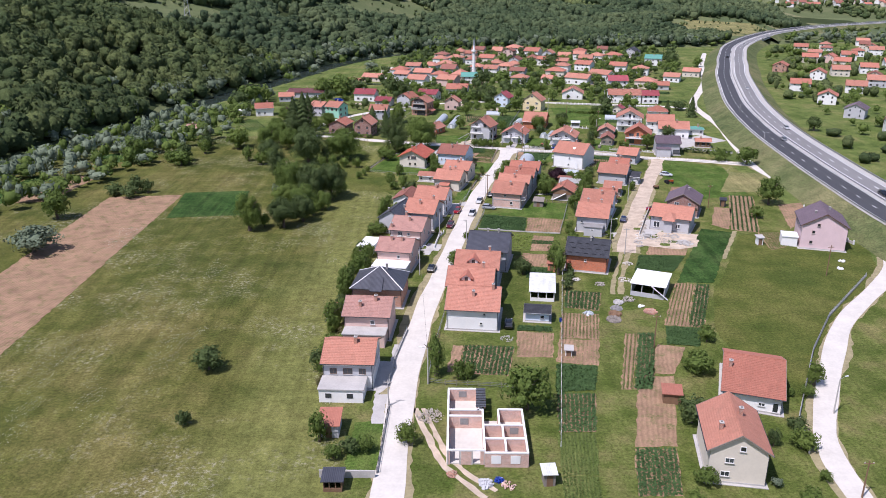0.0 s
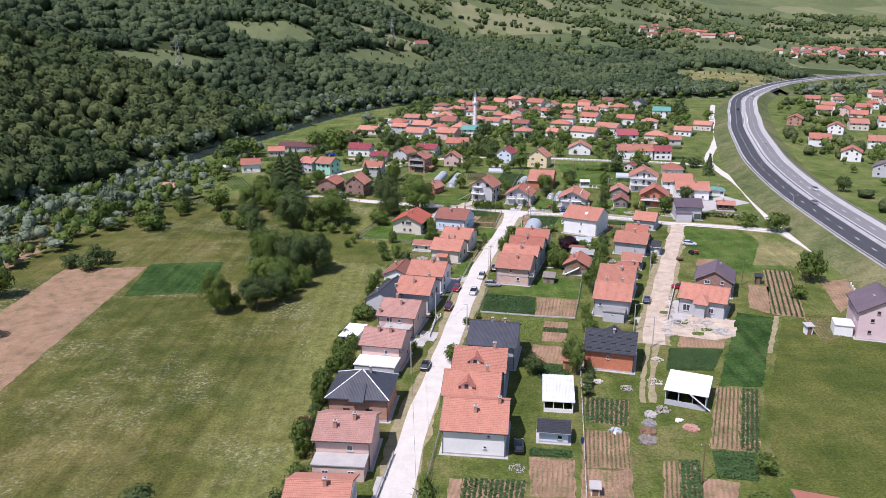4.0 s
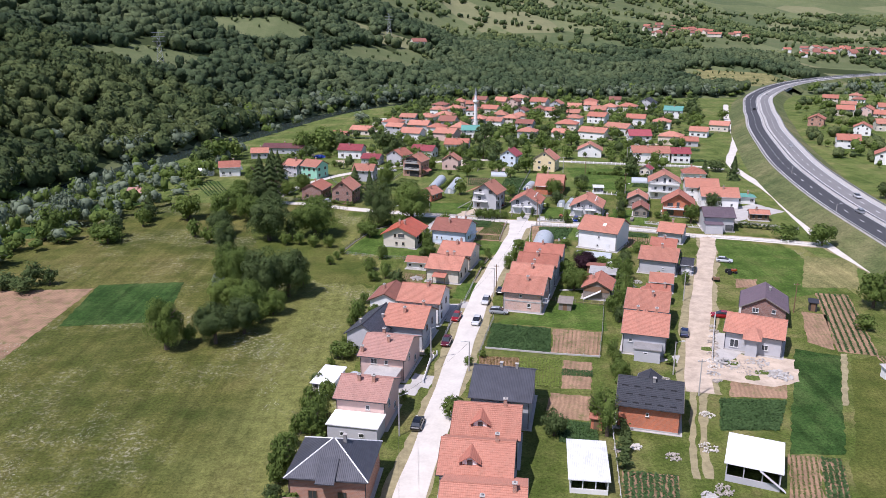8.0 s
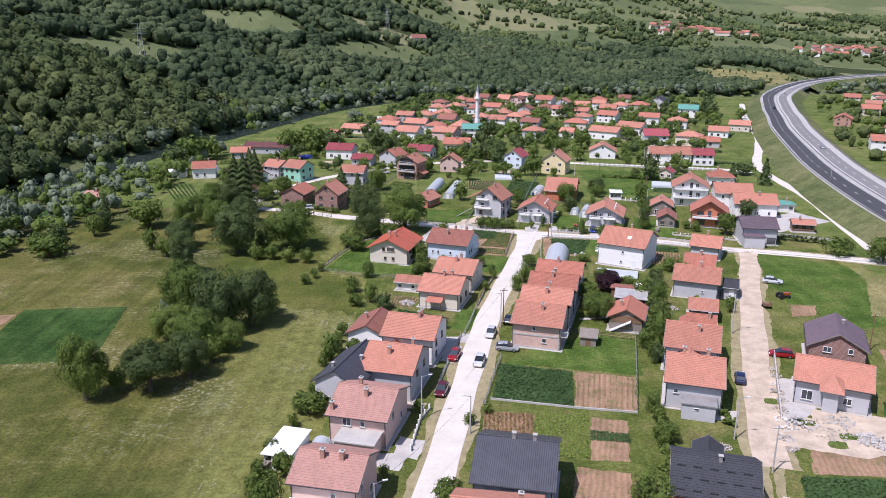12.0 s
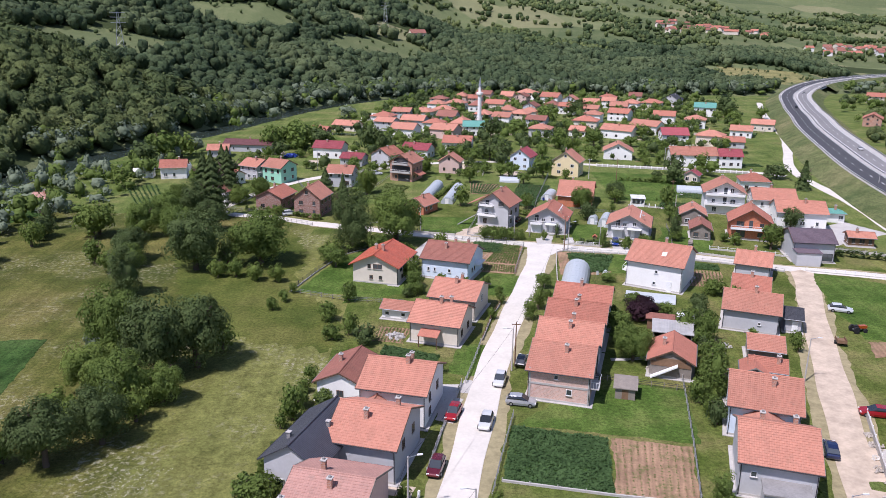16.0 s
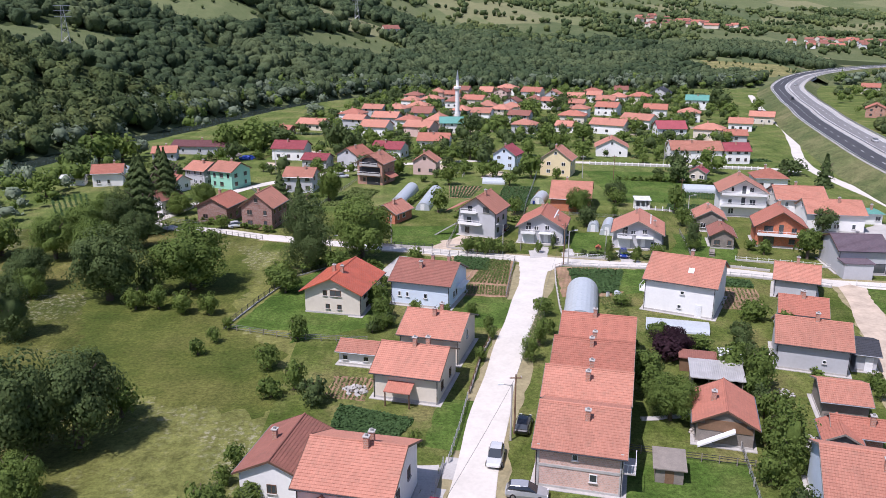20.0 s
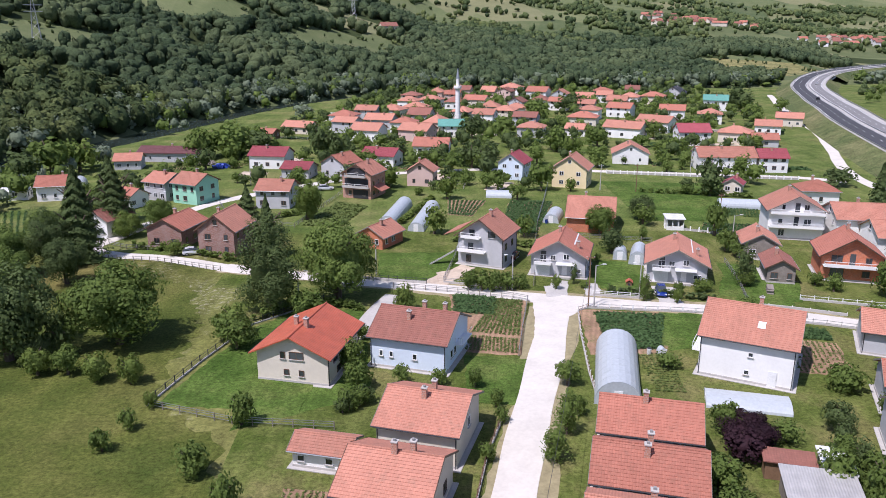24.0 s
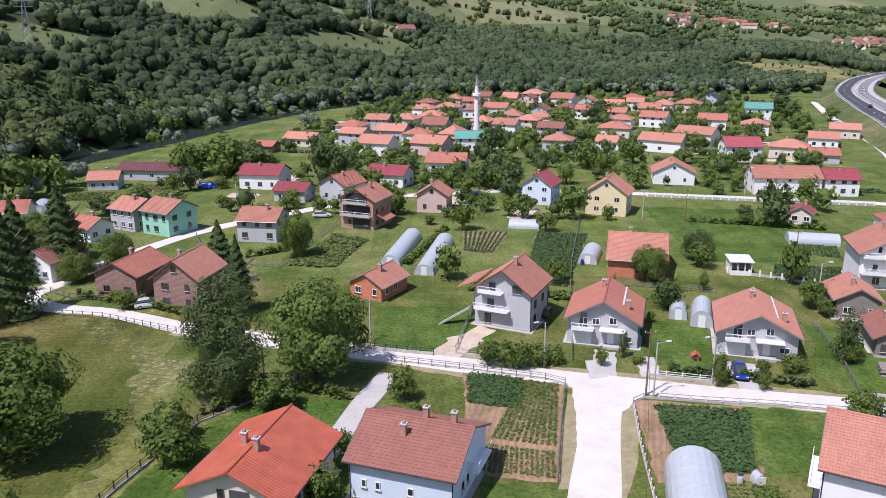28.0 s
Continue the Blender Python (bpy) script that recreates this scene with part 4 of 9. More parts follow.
# ---- the main street, houses on the garden side ----
h = house(6.6, 145.6, -7, 11.0, 12.4, 4.5, 7.3, "tile", "plaster_white", label="two-storey white house with an orange tile roof", front=((2.4, 3.4, 0.5, 0.5), (1.8, 1.4, 0.5, 0.5)), chimneys=((0.0, -0.4), (0.7, -0.1)), plinth=True)
for (x, y, D) in ((6.4, 156.0, 10.6), (8.3, 166.2, 11.0)):
    h = house(x, y, -8, 10.3, D, 4.8, 7.4, "tile", "plaster_grey", label="grey house with orange tile roof and gabled dormer", chimneys=((0.5, 0.0),), frame="frame_brown")
    dm = part("dormer", Shape().add([(-1.0, -3.6, 5.4), (1.0, -3.6, 5.4), (1.0, -3.6, 6.2), (0, -3.6, 7.0), (-1.0, -3.6, 6.2), (-1.0, -1, 5.4), (1.0, -1, 5.4), (1.0, -1, 6.2), (0, -1, 7.0), (-1.0, -1, 6.2)], [(0, 1, 2, 3, 4), (1, 6, 7, 2), (5, 0, 4, 9), (9, 8, 7, 6, 5)]), "plaster_white", h, at=(-0.8, 0, 0))
    for sg in (-1, 1):
        part("dormer_roof", Shape().sheet([(0, -4.0, 7.15), (0, -0.4, 7.15), (sg * 1.5, -0.9, 6.05), (sg * 1.5, -4.0, 6.05)][::sg], 0.1), "tile_red", dm)
    window(h, -0.8, -3.63, 5.6, 0.7, 0.8, 0, "frame_brown", False)
h = house(11.7, 178.3, -11.2, 10.2, 12.6, 5.0, 7.9, "sheet_dark", "plaster_grey", label="tall grey house with a dark grey ribbed metal roof", chimneys=((-0.1, 0.0), (0.4, 0.0)), front=((2.6, 3.4, 1.6, 0.5),), courses=False, frame="frame_brown")
for i, (x, y, L, D, zr, wl) in enumerate(((20.7, 228.5, 9.5, 11.8, 7.0, "brick_pale"), (23.1, 237.6, 10.2, 8.6, 6.9, "plaster_grey"), (25.6, 246.3, 10.2, 8.5, 6.9, "plaster_grey"), (28.2, 255.2, 10.2, 8.8, 6.8, "plaster_grey"))):
    h = house(x, y, -16, L, D, 4.6 if i == 0 else 4.75, zr, ("tile", "tile", "tile_red", "tile_red")[i], wl, label="terrace house with an orange tile roof and %s walls" % ("bare brick" if i == 0 else "grey plaster"),
              chimneys=(((0.1, -0.3),), ((0.0, -0.35), (0.05, 0.1)), ((-0.05, -0.25), (0.0, 0.2)), ((-0.1, -0.1),))[i],
              front=((-0.4, 3.5, 0.6, 0.7), (1.5, 1.3, 0.8, 0.9)) if i == 0 else (), group="terrace houses", sides=((), ((-2, 1.2, 1.0, 1.2), (1.5, 3.2, 1.0, 1.0))))
    if i == 0:
        for u in (-4.25, 4.05):
            part("column", Shape().box(u, u + 0.3, -5.42, -5.36, 0.35, 4.9), "concrete", h)
        part("floor_beam", Shape().box(-4.36, 4.36, -5.42, -5.37, 2.45, 2.75), "concrete", h)
        balcony(h, 4.4, 5.6, -5.2, -2.2, 2.75, "concrete")
h = house(48.1, 277.6, -29, 11.9, 13.2, 5.4, 8.3, "tile", "plaster_white", label="tall white house with a new orange tile roof", front=((0.5, 3.5, 0.6, 0.6), (0.2, 1.1, 0.6, 0.6)), chimneys=((0.1, 0.05),), door=(3.2, "front"))
part("skylight", Shape().box(-0.45, 0.45, -0.6, 0.6, 0, 0.1), "frame_white", h, at=(1.2, -3.4, 6.85)).rotation_euler = (radians(24.5), 0, 0)
balcony(h, -6.6, -5.3, -5.2, 0.5, 2.9, "plaster_white")
h = house(38.5, 235.2, 72, 8.6, 7.2, 2.7, 4.6, "tile_red", "wood_grey", label="red-roofed house with a dark timber gable front", chimneys=((-0.1, 0.35),), frame="frame_brown", pipes=False)
part("gable_panel", Shape().box(-3.98, -3.9, -2.9, 2.9, 1.9, 2.6).box(-3.98, -3.9, -2.2, 2.2, 2.6, 3.2), "wood", h)
part("outer_stair", Shape().sheet([(-4.9, 2.8, 0.25), (-4.0, 2.8, 0.25), (-4.0, -1.0, 2.5), (-4.9, -1.0, 2.5)], 0.22), "frame_white", h, "white outer stair")

# ---- houses along the dirt lane ----
h = house(35.4, 176.2, -15.7, 10.4, 11.2, 4.2, 6.8, "tile_slate", "brick_orange", label="unplastered orange brick house with a dark slate-grey roof", chimneys=((0.1, -0.1),), front=((-0.2, 2.6, 0.5, 0.6),), frame="frame_white")
for row in range(3):
    for col in range(5):
        u, v = -4.0 + col * 1.9 + (row % 2) * 0.8, -4.9 + row * 1.5
        part("snow_guard", Shape().box(-0.5, 0.5, -0.03, 0.03, 0, 0.16), "frame_dark", h, at=(u, v, 4.2 + (v + 5.6) * 2.6 / 5.6 + 0.05))
house(37.4, 184.2, 70, 4.5, 4.0, 2.6, 3.8, "tile_slate", "plaster_grey", label="small dark-roofed outbuilding behind a brick house", name="shed", chimneys=(), pipes=False)
h = house(42.1, 205.4, -17, 9.0, 11.6, 4.4, 7.0, "tile", "plaster_grey", label=ORANGE + " and grey annex", chimneys=((-0.4, 0.05), (0.4, 0.05)), front=((-2.6, 2.6, 0.7, 0.7),), frame="frame_white")
annex(h, -1.6, 3.2, -8.4, -4.9, 2.5, "plaster_grey", "concrete_dark", ((0.5, 1.6, 0.8, 0.4),))
h = house(45.9, 218.6, -19, 9.3, 11.6, 4.4, 7.0, "tile", "plaster_blue", label=ORANGE + " and pale blue walls", chimneys=((0.2, -0.3),), front=((2.2, 1.0, 1.4, 1.4),))
house(51.2, 230.2, -18, 5.6, 4.8, 2.9, 4.2, "tile_red", "brick", label="small brick outbuilding with red tile roof", name="shed", chimneys=((0.5, -0.3),), pipes=False)
house(54.6, 239.6, -17, 5.8, 7.4, 2.6, 3.9, "tile", "wood_grey", label="open woodshed with an orange tile roof", name="shed", chimneys=(), pipes=False)
h = house(58.0, 254.4, -21.5, 9.9, 10.0, 3.8, 6.1, "tile", "plaster_grey", label="grey plastered house with an orange tile roof", chimneys=((0.1, -0.05),), front=((1.5, 1.5, 0.5, 0.5),))
house(64.9, 253.0, -20, 3.4, 7.0, 2.6, 3.6, "tile_slate", "plaster_grey", label="grey porch wing with a dark roof", name="shed", chimneys=(), door=(0.3, "front"), pipes=False)
house(62.4, 266.2, -22, 7.2, 8.0, 3.4, 5.2, "tile_red", "plaster_grey", label="grey house with a dull red tile roof", chimneys=((0.0, -0.1), (0.0, 0.5)))
h = house(69.4, 282.8, -25, 7.6, 9.0, 3.2, 5.2, "tile", "plaster_grey", label="small grey house with an orange tile roof", chimneys=((0.0, 0.0),))
h = house(87.2, 297.0, -8, 9.6, 11.0, 4.6, 6.6, "tile_purple", "plaster_grey", label="grey building with a faded purple roof", chimneys=((0.2, 0.3),), front=((3, 0.4, 2.2, 1.8),), frame="frame_dark")
annex(h, -4.5, 0.6, -8.4, -4.9, 3.0, "plaster_grey", "tile_purple")
h = house(64.0, 205.3, -25.5, 11.3, 10.6, 4.0, 6.3, "tile", "plaster_grey", label="unfinished grey house with orange roof and front bay", chimneys=(), front=((2.2, 1.2, 1.2, 1.1), (-3.4, 0.9, 1.6, 1.6)))
bay = part("bay", Shape().box(-1.2, 0.9, -6.2, -4.4, 0, 3.6), "plaster_grey", h)
part("bay_roof", Shape().add([(-1.9, -6.9, 3.6), (1.6, -6.9, 3.6), (1.6, -3.6, 4.6), (-1.9, -3.6, 4.6), (-0.15, -4.2, 5.6)], [(0, 1, 4), (1, 2, 4), (3, 0, 4), (2, 3, 4), (3, 2, 1, 0)]), "tile", bay)
h = house(71.2, 219.4, 68, 11.0, 9.8, 4.1, 6.8, "tile_purple", "brick_dark", label="brick house with a dark purple-grey roof", sides=(((-2, 3.4, 0.8, 0.9), (1.6, 3.2, 1.3, 1.0)), ()), chimneys=((0.3, -0.2),))

# gabled links and lean-tos between the street houses
house(-5.8, 216.1, 75, 5.0, 4.4, 3.0, 4.3, "tile", "plaster_white", label="small gabled link with an orange tile roof", name="annex", chimneys=(), pipes=False)
house(43.7, 212.7, 68, 5.4, 5.0, 3.2, 4.6, "tile", "plaster_blue", label="small gabled wing with an orange tile roof", name="annex", chimneys=(), pipes=False)
h = house(49.0, 229.4, 72, 5.0, 4.2, 2.8, 3.9, "tile_red", "wood_grey", label="low gabled shed with a dull red roof", name="shed", chimneys=(), pipes=False)

# ---- right of the gardens ----
h = house(98.6, 191.8, 73, 13.0, 11.6, 6.2, 9.6, "tile_purple", "plaster_lilac", label="large pale pink house with a purple-grey tile roof", sides=(((2.5, 4.3, 0.7, 0.7), (2.8, 1.6, 0.7, 0.7), (1.5, 6.2, 0.7, 0.7)), ()), chimneys=((-0.3, 0.35), (0.3, -0.3)), frame="frame_brown")
annex(h, -5.2, -1.0, 5.8, 9.6, 2.5, "plaster_white", "white_line")
h = house(42.0, 96.4, 80, 12.0, 8.8, 5.3, 8.1, "tile", "plaster_beige", label="tall grey-beige house with an orange tile roof", sides=(((1.2, 3.4, 1.2, 0.8), (1.6, 1.2, 1.2, 0.8), (-0.4, 5.4, 0.8, 0.8)), ()), chimneys=((-0.4, 0.5), (0.1, -0.2)))
h = house(52.8, 117.0, -19.5, 9.9, 16.0, 3.1, 6.3, "tile_red", "plaster_white", label="white house with a broad red tile roof", chimneys=((-0.75, -0.35),), front=((1.5, 1.2, 1.0, 0.6), (3.6, 0.4, 0.9, 1.7)))

# ---- houses beyond the cross street, seen from afar ----
G = "gable"


def far_house(x, y, turn, L, D, ze, zr, roof, wall, kind, label, seed=0):
    rnd = random.Random(int(x * 7 + y * 13))
    storeys = [] if y > 700 else [q for q in (0.9, 3.3, 5.9) if q + 1.2 < ze + (0.3 if kind == "gable" else 0)]
    front, side = [], []
    for q in storeys:
        for u in (-0.28, 0.02, 0.3):
            if rnd.random() < 0.85:
                front.append((u * L, q, rnd.choice((0.8, 1.2)), 1.1))
        for u in (-0.24, 0.2):
            side.append((u * D, q, rnd.choice((0.8, 1.2)), 1.1))
    top = zr - 2.0
    gab = [(0.0, top, 0.9, 1.0)] if kind == "gable" and zr - ze > 2.2 and y < 700 else []
    return house(x, y, turn, L, D, ze, zr, roof, wall, kind, label, front=front, sides=(side + gab, side if x < 60 else ()), chimneys=((rnd.uniform(-0.4, 0.4), rnd.choice((-0.2, 0.15))),),
                 frame=rnd.choice(("frame_white", "frame_brown")), pipes=False, plinth=y < 330, gutter=y < 400, courses=y < 440, sills=y < 390, z=float(height(x, y)), group="village houses")


far_house(42.6, 350.6, -14, 10.6, 15.0, 3.2, 6.4, "tile", "brick_orange", G, "barn-like brick house with broad orange roof")
far_house(-3.2, 336.8, 60, 8.4, 7.2, 2.4, 4.4, "tile", "brick_orange", G, "low brick cottage with an old orange gable roof")
far_house(-44.4, 339.2, 76, 10.4, 8.6, 3.8, 5.9, "tile_red", "brick_dark", G, "unplastered brick house with a red tile roof")
far_house(-32.9, 332.9, 78, 9.8, 8.4, 5.0, 8.2, "tile", "brick_dark", G, "unplastered brick house with a steep orange roof")
far_house(-51.0, 377.0, -28, 8.5, 9.0, 5.0, 7.2, "tile", "plaster_green", G, "bright mint green house with orange tile roof")
far_house(-59.5, 381.0, -28, 8.0, 9.0, 4.6, 6.6, "tile", "plaster_grey", G, "grey house with an orange tile roof")
far_house(-29.8, 372.0, -8, 9.0, 9.5, 4.4, 6.4, "tile", "plaster_grey", G, "plain grey house with an orange tile roof")
unfinished = far_house(-9.5, 382.5, 68, 9.5, 9.0, 6.2, 8.8, "tile", "brick", G, "unfinished three-storey brick house with orange roof")
far_house(5.5, 396.5, 78, 7.5, 8.2, 4.0, 6.6, "tile", "plaster_pink", G, "pink house with an orange gable roof")
far_house(32.0, 405.5, 66, 9.0, 8.4, 4.6, 7.4, "tile_crimson", "plaster_blue", G, "light blue house with a crimson gable roof")
far_house(46.5, 394.0, 68, 9.0, 10.4, 5.0, 8.6, "tile", "plaster_yellow", G, "yellow house with a steep orange gable roof")
far_house(72.0, 430.5, 78, 11.0, 12.0, 3.2, 6.2, "tile", "plaster_white", G, "white house with a wide orange gable roof")
far_house(97.0, 417.0, -6, 17.5, 11.0, 4.4, 6.8, "tile", "plaster_white", G, "long white house with an orange tile roof")
far_house(104.0, 466.5, -4, 12.0, 11.0, 5.0, 7.6, "tile_crimson", "plaster_white", G, "white house with a crimson sheet roof")
far_house(-84.0, 423.5, 8, 8.5, 8.0, 2.8, 4.6, "tile", "plaster_grey", G, "small grey house with orange tile roof")
far_house(-75.0, 437.0, -6, 20.5, 9.0, 3.0, 4.6, "tile_maroon", "plaster_grey", G, "long low barn with a dark red roof")
far_house(-41.0, 425.0, -10, 12.0, 10.0, 4.0, 6.2, "tile_crimson", "plaster_white", G, "white house with a crimson tile roof")
far_house(-30.0, 408.5, -14, 9.0, 8.0, 2.8, 4.4, "tile_crimson", "plaster_grey", G, "low grey house with a crimson tile roof")
far_house(-18.0, 409.5, 60, 9.5, 9.0, 4.0, 6.6, "tile_red", "plaster_grey", G, "grey house with a red tile roof")
far_house(-7.0, 427.5, -20, 11.5, 9.0, 3.4, 5.4, "tile_crimson", "plaster_white", G, "white house with a dull crimson roof")
far_house(-43.5, 501.0, -20, 13.0, 9.0, 2.8, 4.8, "tile", "plaster_beige", G, "low beige house with an orange roof")
far_house(-54.0, 486.0, -15, 8.5, 7.5, 2.4, 3.8, "tile_red", "wood", G, "low timber shed with a red roof")
far_house(-27.0, 517.0, -18, 11.5, 10.0, 5.4, 7.4, "tile_red", "plaster_white", "hip", "tall white house with an orange hip roof")
far_house(-14.5, 480.5, -20, 12.0, 10.5, 4.2, 6.6, "tile", "plaster_white", G, "white house with an orange tile roof")
far_house(4.0, 479.5, -26, 12.5, 10.5, 4.2, 6.6, "tile", "plaster_pink", G, "pink house with an orange tile roof")
far_house(17.0, 490.0, -2, 10.5, 9.5, 4.4, 6.6, "tile_green", "plaster_white", G, "white house with a teal green roof")
far_house(9.0, 449.0, -10, 12.5, 10.0, 3.0, 5.4, "tile_red", "plaster_white", G, "white house with a dull red roof")
far_house(-8.0, 555.0, -26, 12.0, 9.5, 3.6, 5.8, "tile", "plaster_white", "hip", "white house with an orange hip roof")
far_house(-11.5, 514.5, -16, 12.5, 10.5, 4.0, 6.2, "tile", "plaster_grey", G, "grey house with an orange tile roof")
far_house(-1.5, 502.5, -16, 10.5, 9.5, 4.2, 6.2, "tile_red", "plaster_white", "hip", "white house with a red hip roof")
far_house(33.5, 529.0, -22, 10.0, 9.5, 4.4, 6.4, "tile", "plaster_white", G, "white house with an orange tile roof")
far_house(43.5, 542.0, -22, 11.0, 9.5, 4.6, 6.6, "tile", "plaster_beige", "hip", "beige house with an orange hip roof")
far_house(60.5, 668.0, -28, 14.0, 11.0, 4.6, 7.0, "tile", "plaster_white", "hip", "white house with an orange hip roof")
far_house(73.5, 642.0, -28, 13.0, 11.0, 4.4, 7.0, "tile_red", "plaster_white", G, "white house with a red tile roof")
far_house(48.5, 489.0, -16, 11.0, 9.5, 3.8, 5.8, "tile", "plaster_grey", "hip", "grey house with an orange hip roof")
far_house(75.0, 520.0, -20, 13.0, 10.0, 4.0, 6.2, "tile_red", "plaster_beige", "hip", "beige house with a red hip roof")
far_house(67.0, 491.5, -26, 9.0, 8.5, 2.8, 4.6, "tile", "plaster_white", G, "small white house with an orange roof")
far_house(83.0, 545.0, -24, 10.5, 9.5, 4.4, 6.4, "tile", "plaster_white", "hip", "white house with an orange hip roof")
far_house(99.5, 553.0, -30, 12.0, 10.5, 4.4, 6.6, "tile_red", "plaster_white", G, "white house with a red tile roof")
far_house(131.0, 608.5, -24, 13.0, 10.5, 4.6, 6.8, "tile_red", "plaster_beige", "hip", "beige house with a red hip roof")
far_house(84.5, 486.0, -32, 15.5, 10.5, 4.0, 6.2, "tile", "plaster_white", G, "broad white house with an orange tile roof")
far_house(101.5, 502.5, -38, 14.5, 10.5, 4.2, 6.4, "tile", "plaster_white", G, "broad white house with an orange tile roof")
far_house(152.0, 638.0, 60, 13.0, 12.0, 3.8, 7.4, "tile_slate", "plaster_grey", G, "grey house with a steep dark roof")
far_house(154.5, 580.0, -20, 12.5, 11.0, 5.2, 7.6, "tile_green", "plaster_white", G, "white house with a grey-green roof")
far_house(132.5, 527.0, -20, 11.0, 9.5, 4.4, 6.4, "tile", "plaster_white", "hip", "white house with an orange hip roof")
far_house(122.5, 472.0, -26, 12.5, 10.0, 3.8, 6.0, "tile", "plaster_beige", "hip", "beige house with an orange hip roof")
far_house(144.5, 494.5, -24, 10.5, 9.5, 3.4, 5.4, "tile", "plaster_white", G, "low white house with an orange roof")
far_house(164.0, 518.0, -26, 11.5, 9.5, 3.6, 5.6, "tile", "plaster_beige", G, "beige house with an orange roof near the motorway")
far_house(129.0, 462.0, -14, 9.5, 8.5, 2.8, 4.6, "tile_red", "plaster_grey", G, "low grey house with a red roof")
far_house(87.0, 383.0, 60, 5.5, 5.5, 2.6, 4.2, "tile_crimson", "plaster_beige", G, "small beige cabin with a crimson roof")
far_house(3.0, 562.0, -20, 12.5, 10.0, 4.0, 6.2, "tile", "plaster_white", "hip", "white house with an orange hip roof")
far_house(10.5, 599.0, -22, 12.5, 10.0, 4.0, 6.2, "tile", "plaster_white", "hip", "white house with an orange hip roof")
far_house(121.5, 545.0, -20, 12.0, 10.0, 4.2, 6.4, "tile_red", "plaster_white", G, "white house with a red tile roof")
far_house(34.5, 598.0, -24, 12.5, 10.0, 4.0, 6.2, "tile_red", "plaster_beige", G, "beige house with a red tile roof")
far_house(118.5, 609.0, -28, 11.0, 9.5, 4.2, 6.4, "tile", "plaster_white", "hip", "white house with an orange hip roof")
far_house(67.6, 313.4, 75, 8.8, 5.6, 2.7, 4.3, "tile_brown", "wood_grey", G, "garage with a weathered brown tile roof")
far_house(70.0, 327.5, 75, 9.0, 7.2, 3.0, 5.0, "tile", "wood_grey", G, "timber outbuilding with an orange gable roof")
far_house(98.0, 327.0, -11, 13.0, 11.0, 4.2, 6.6, "tile", "plaster_white", G, "wide white hall with a new orange roof")
far_house(95.4, 338.5, -11, 12.0, 11.5, 5.0, 7.4, "tile", "plaster_white", G, "wide white hall with a new orange roof")
far_house(109.0, 331.0, -10, 7.0, 4.5, 2.6, 3.6, "tile_green", "plaster_white", "hip", "low white pavilion with a dark green hip roof")
far_house(104.5, 307.0, -12, 6.5, 5.0, 2.4, 3.4, "tile", "wood", G, "low timber shed with an orange roof")
far_house(-61.0, 346.5, 68, 8.5, 7.4, 3.6, 5.6, "tile_brown", "plaster_white", G, "white house half hidden by dark spruces")
far_house(-87.0, 381.0, 12, 9.0, 8.0, 3.8, 5.9, "tile_red", "plaster_white", G, "white house with a red gable roof by the fields")
far_house(-97.0, 380.5, 8, 7.0, 5.0, 2.3, 2.9, "sheet_white", "plaster_white", G, "low white annex with a pale roof")
far_house(-66.0, 372.0, -28, 8.0, 7.0, 2.8, 4.6, "tile_red", "plaster_white", G, "white cottage with a red roof behind spruces")
# infill between the houses round the minaret
rnd = random.Random(21)
spots = [(o.location.x, o.location.y) for o in scene.objects if o.parent is None and o.name.startswith("house")]
made = 0
for _ in range(4000):
    x, y = rnd.uniform(-25, 150), rnd.uniform(490, 660)
    if made >= 26 or x > 60 + (y - 490) * 0.55 or x < -40 + (y - 490) * 0.3 or min(math.hypot(x - a, y - b) for a, b in spots + [(21, 527)]) < 13.5:
        continue
    spots.append((x, y))
    far_house(x, y, rnd.choice((-20, -24, 66, -15)), rnd.uniform(9, 11.5), rnd.uniform(8.5, 10), rnd.uniform(3.4, 4.6), 6.4, rnd.choice(("tile", "tile", "tile_red", "tile_brown")), rnd.choice(("plaster_beige", "plaster_grey", "plaster_white", "brick_pale", "plaster_pink")), rnd.choice(("gable", "hip")), "village house with a red tile roof near the minaret")
    made += 1


def gable_balcony(h, L, z, half, deep=1.3, material="plaster_white", at=0.0):
    """A balcony across the gable end that faces the street."""
    x0, x1 = -L / 2 - deep + 0.9, -L / 2 + 0.9
    b = part("balcony", Shape().box(x0, x1, at - half, at + half, z - 0.16, z), material, h)
    part("parapet", Shape().box(x0, x0 + 0.08, at - half, at + half, z, z + 0.45), material, b)
    part("handrail", Shape().box(x0, x0 + 0.06, at - half, at + half, z + 0.82, z + 0.9), "frame_white", b)
    n = max(2, round(half))
    for i in range(n + 1):
        y = at - half + (2 * half - 0.06) * i / n
        part("baluster", Shape().box(x0, x0 + 0.06, y, y + 0.06, z + 0.45, z + 0.82), "frame_white", b)
    part("balcony_door", Shape().box(x1 - 0.06, x1 - 0.0, at - 0.5, at + 0.4, z + 0.05, z + 2.05), "glass", h)


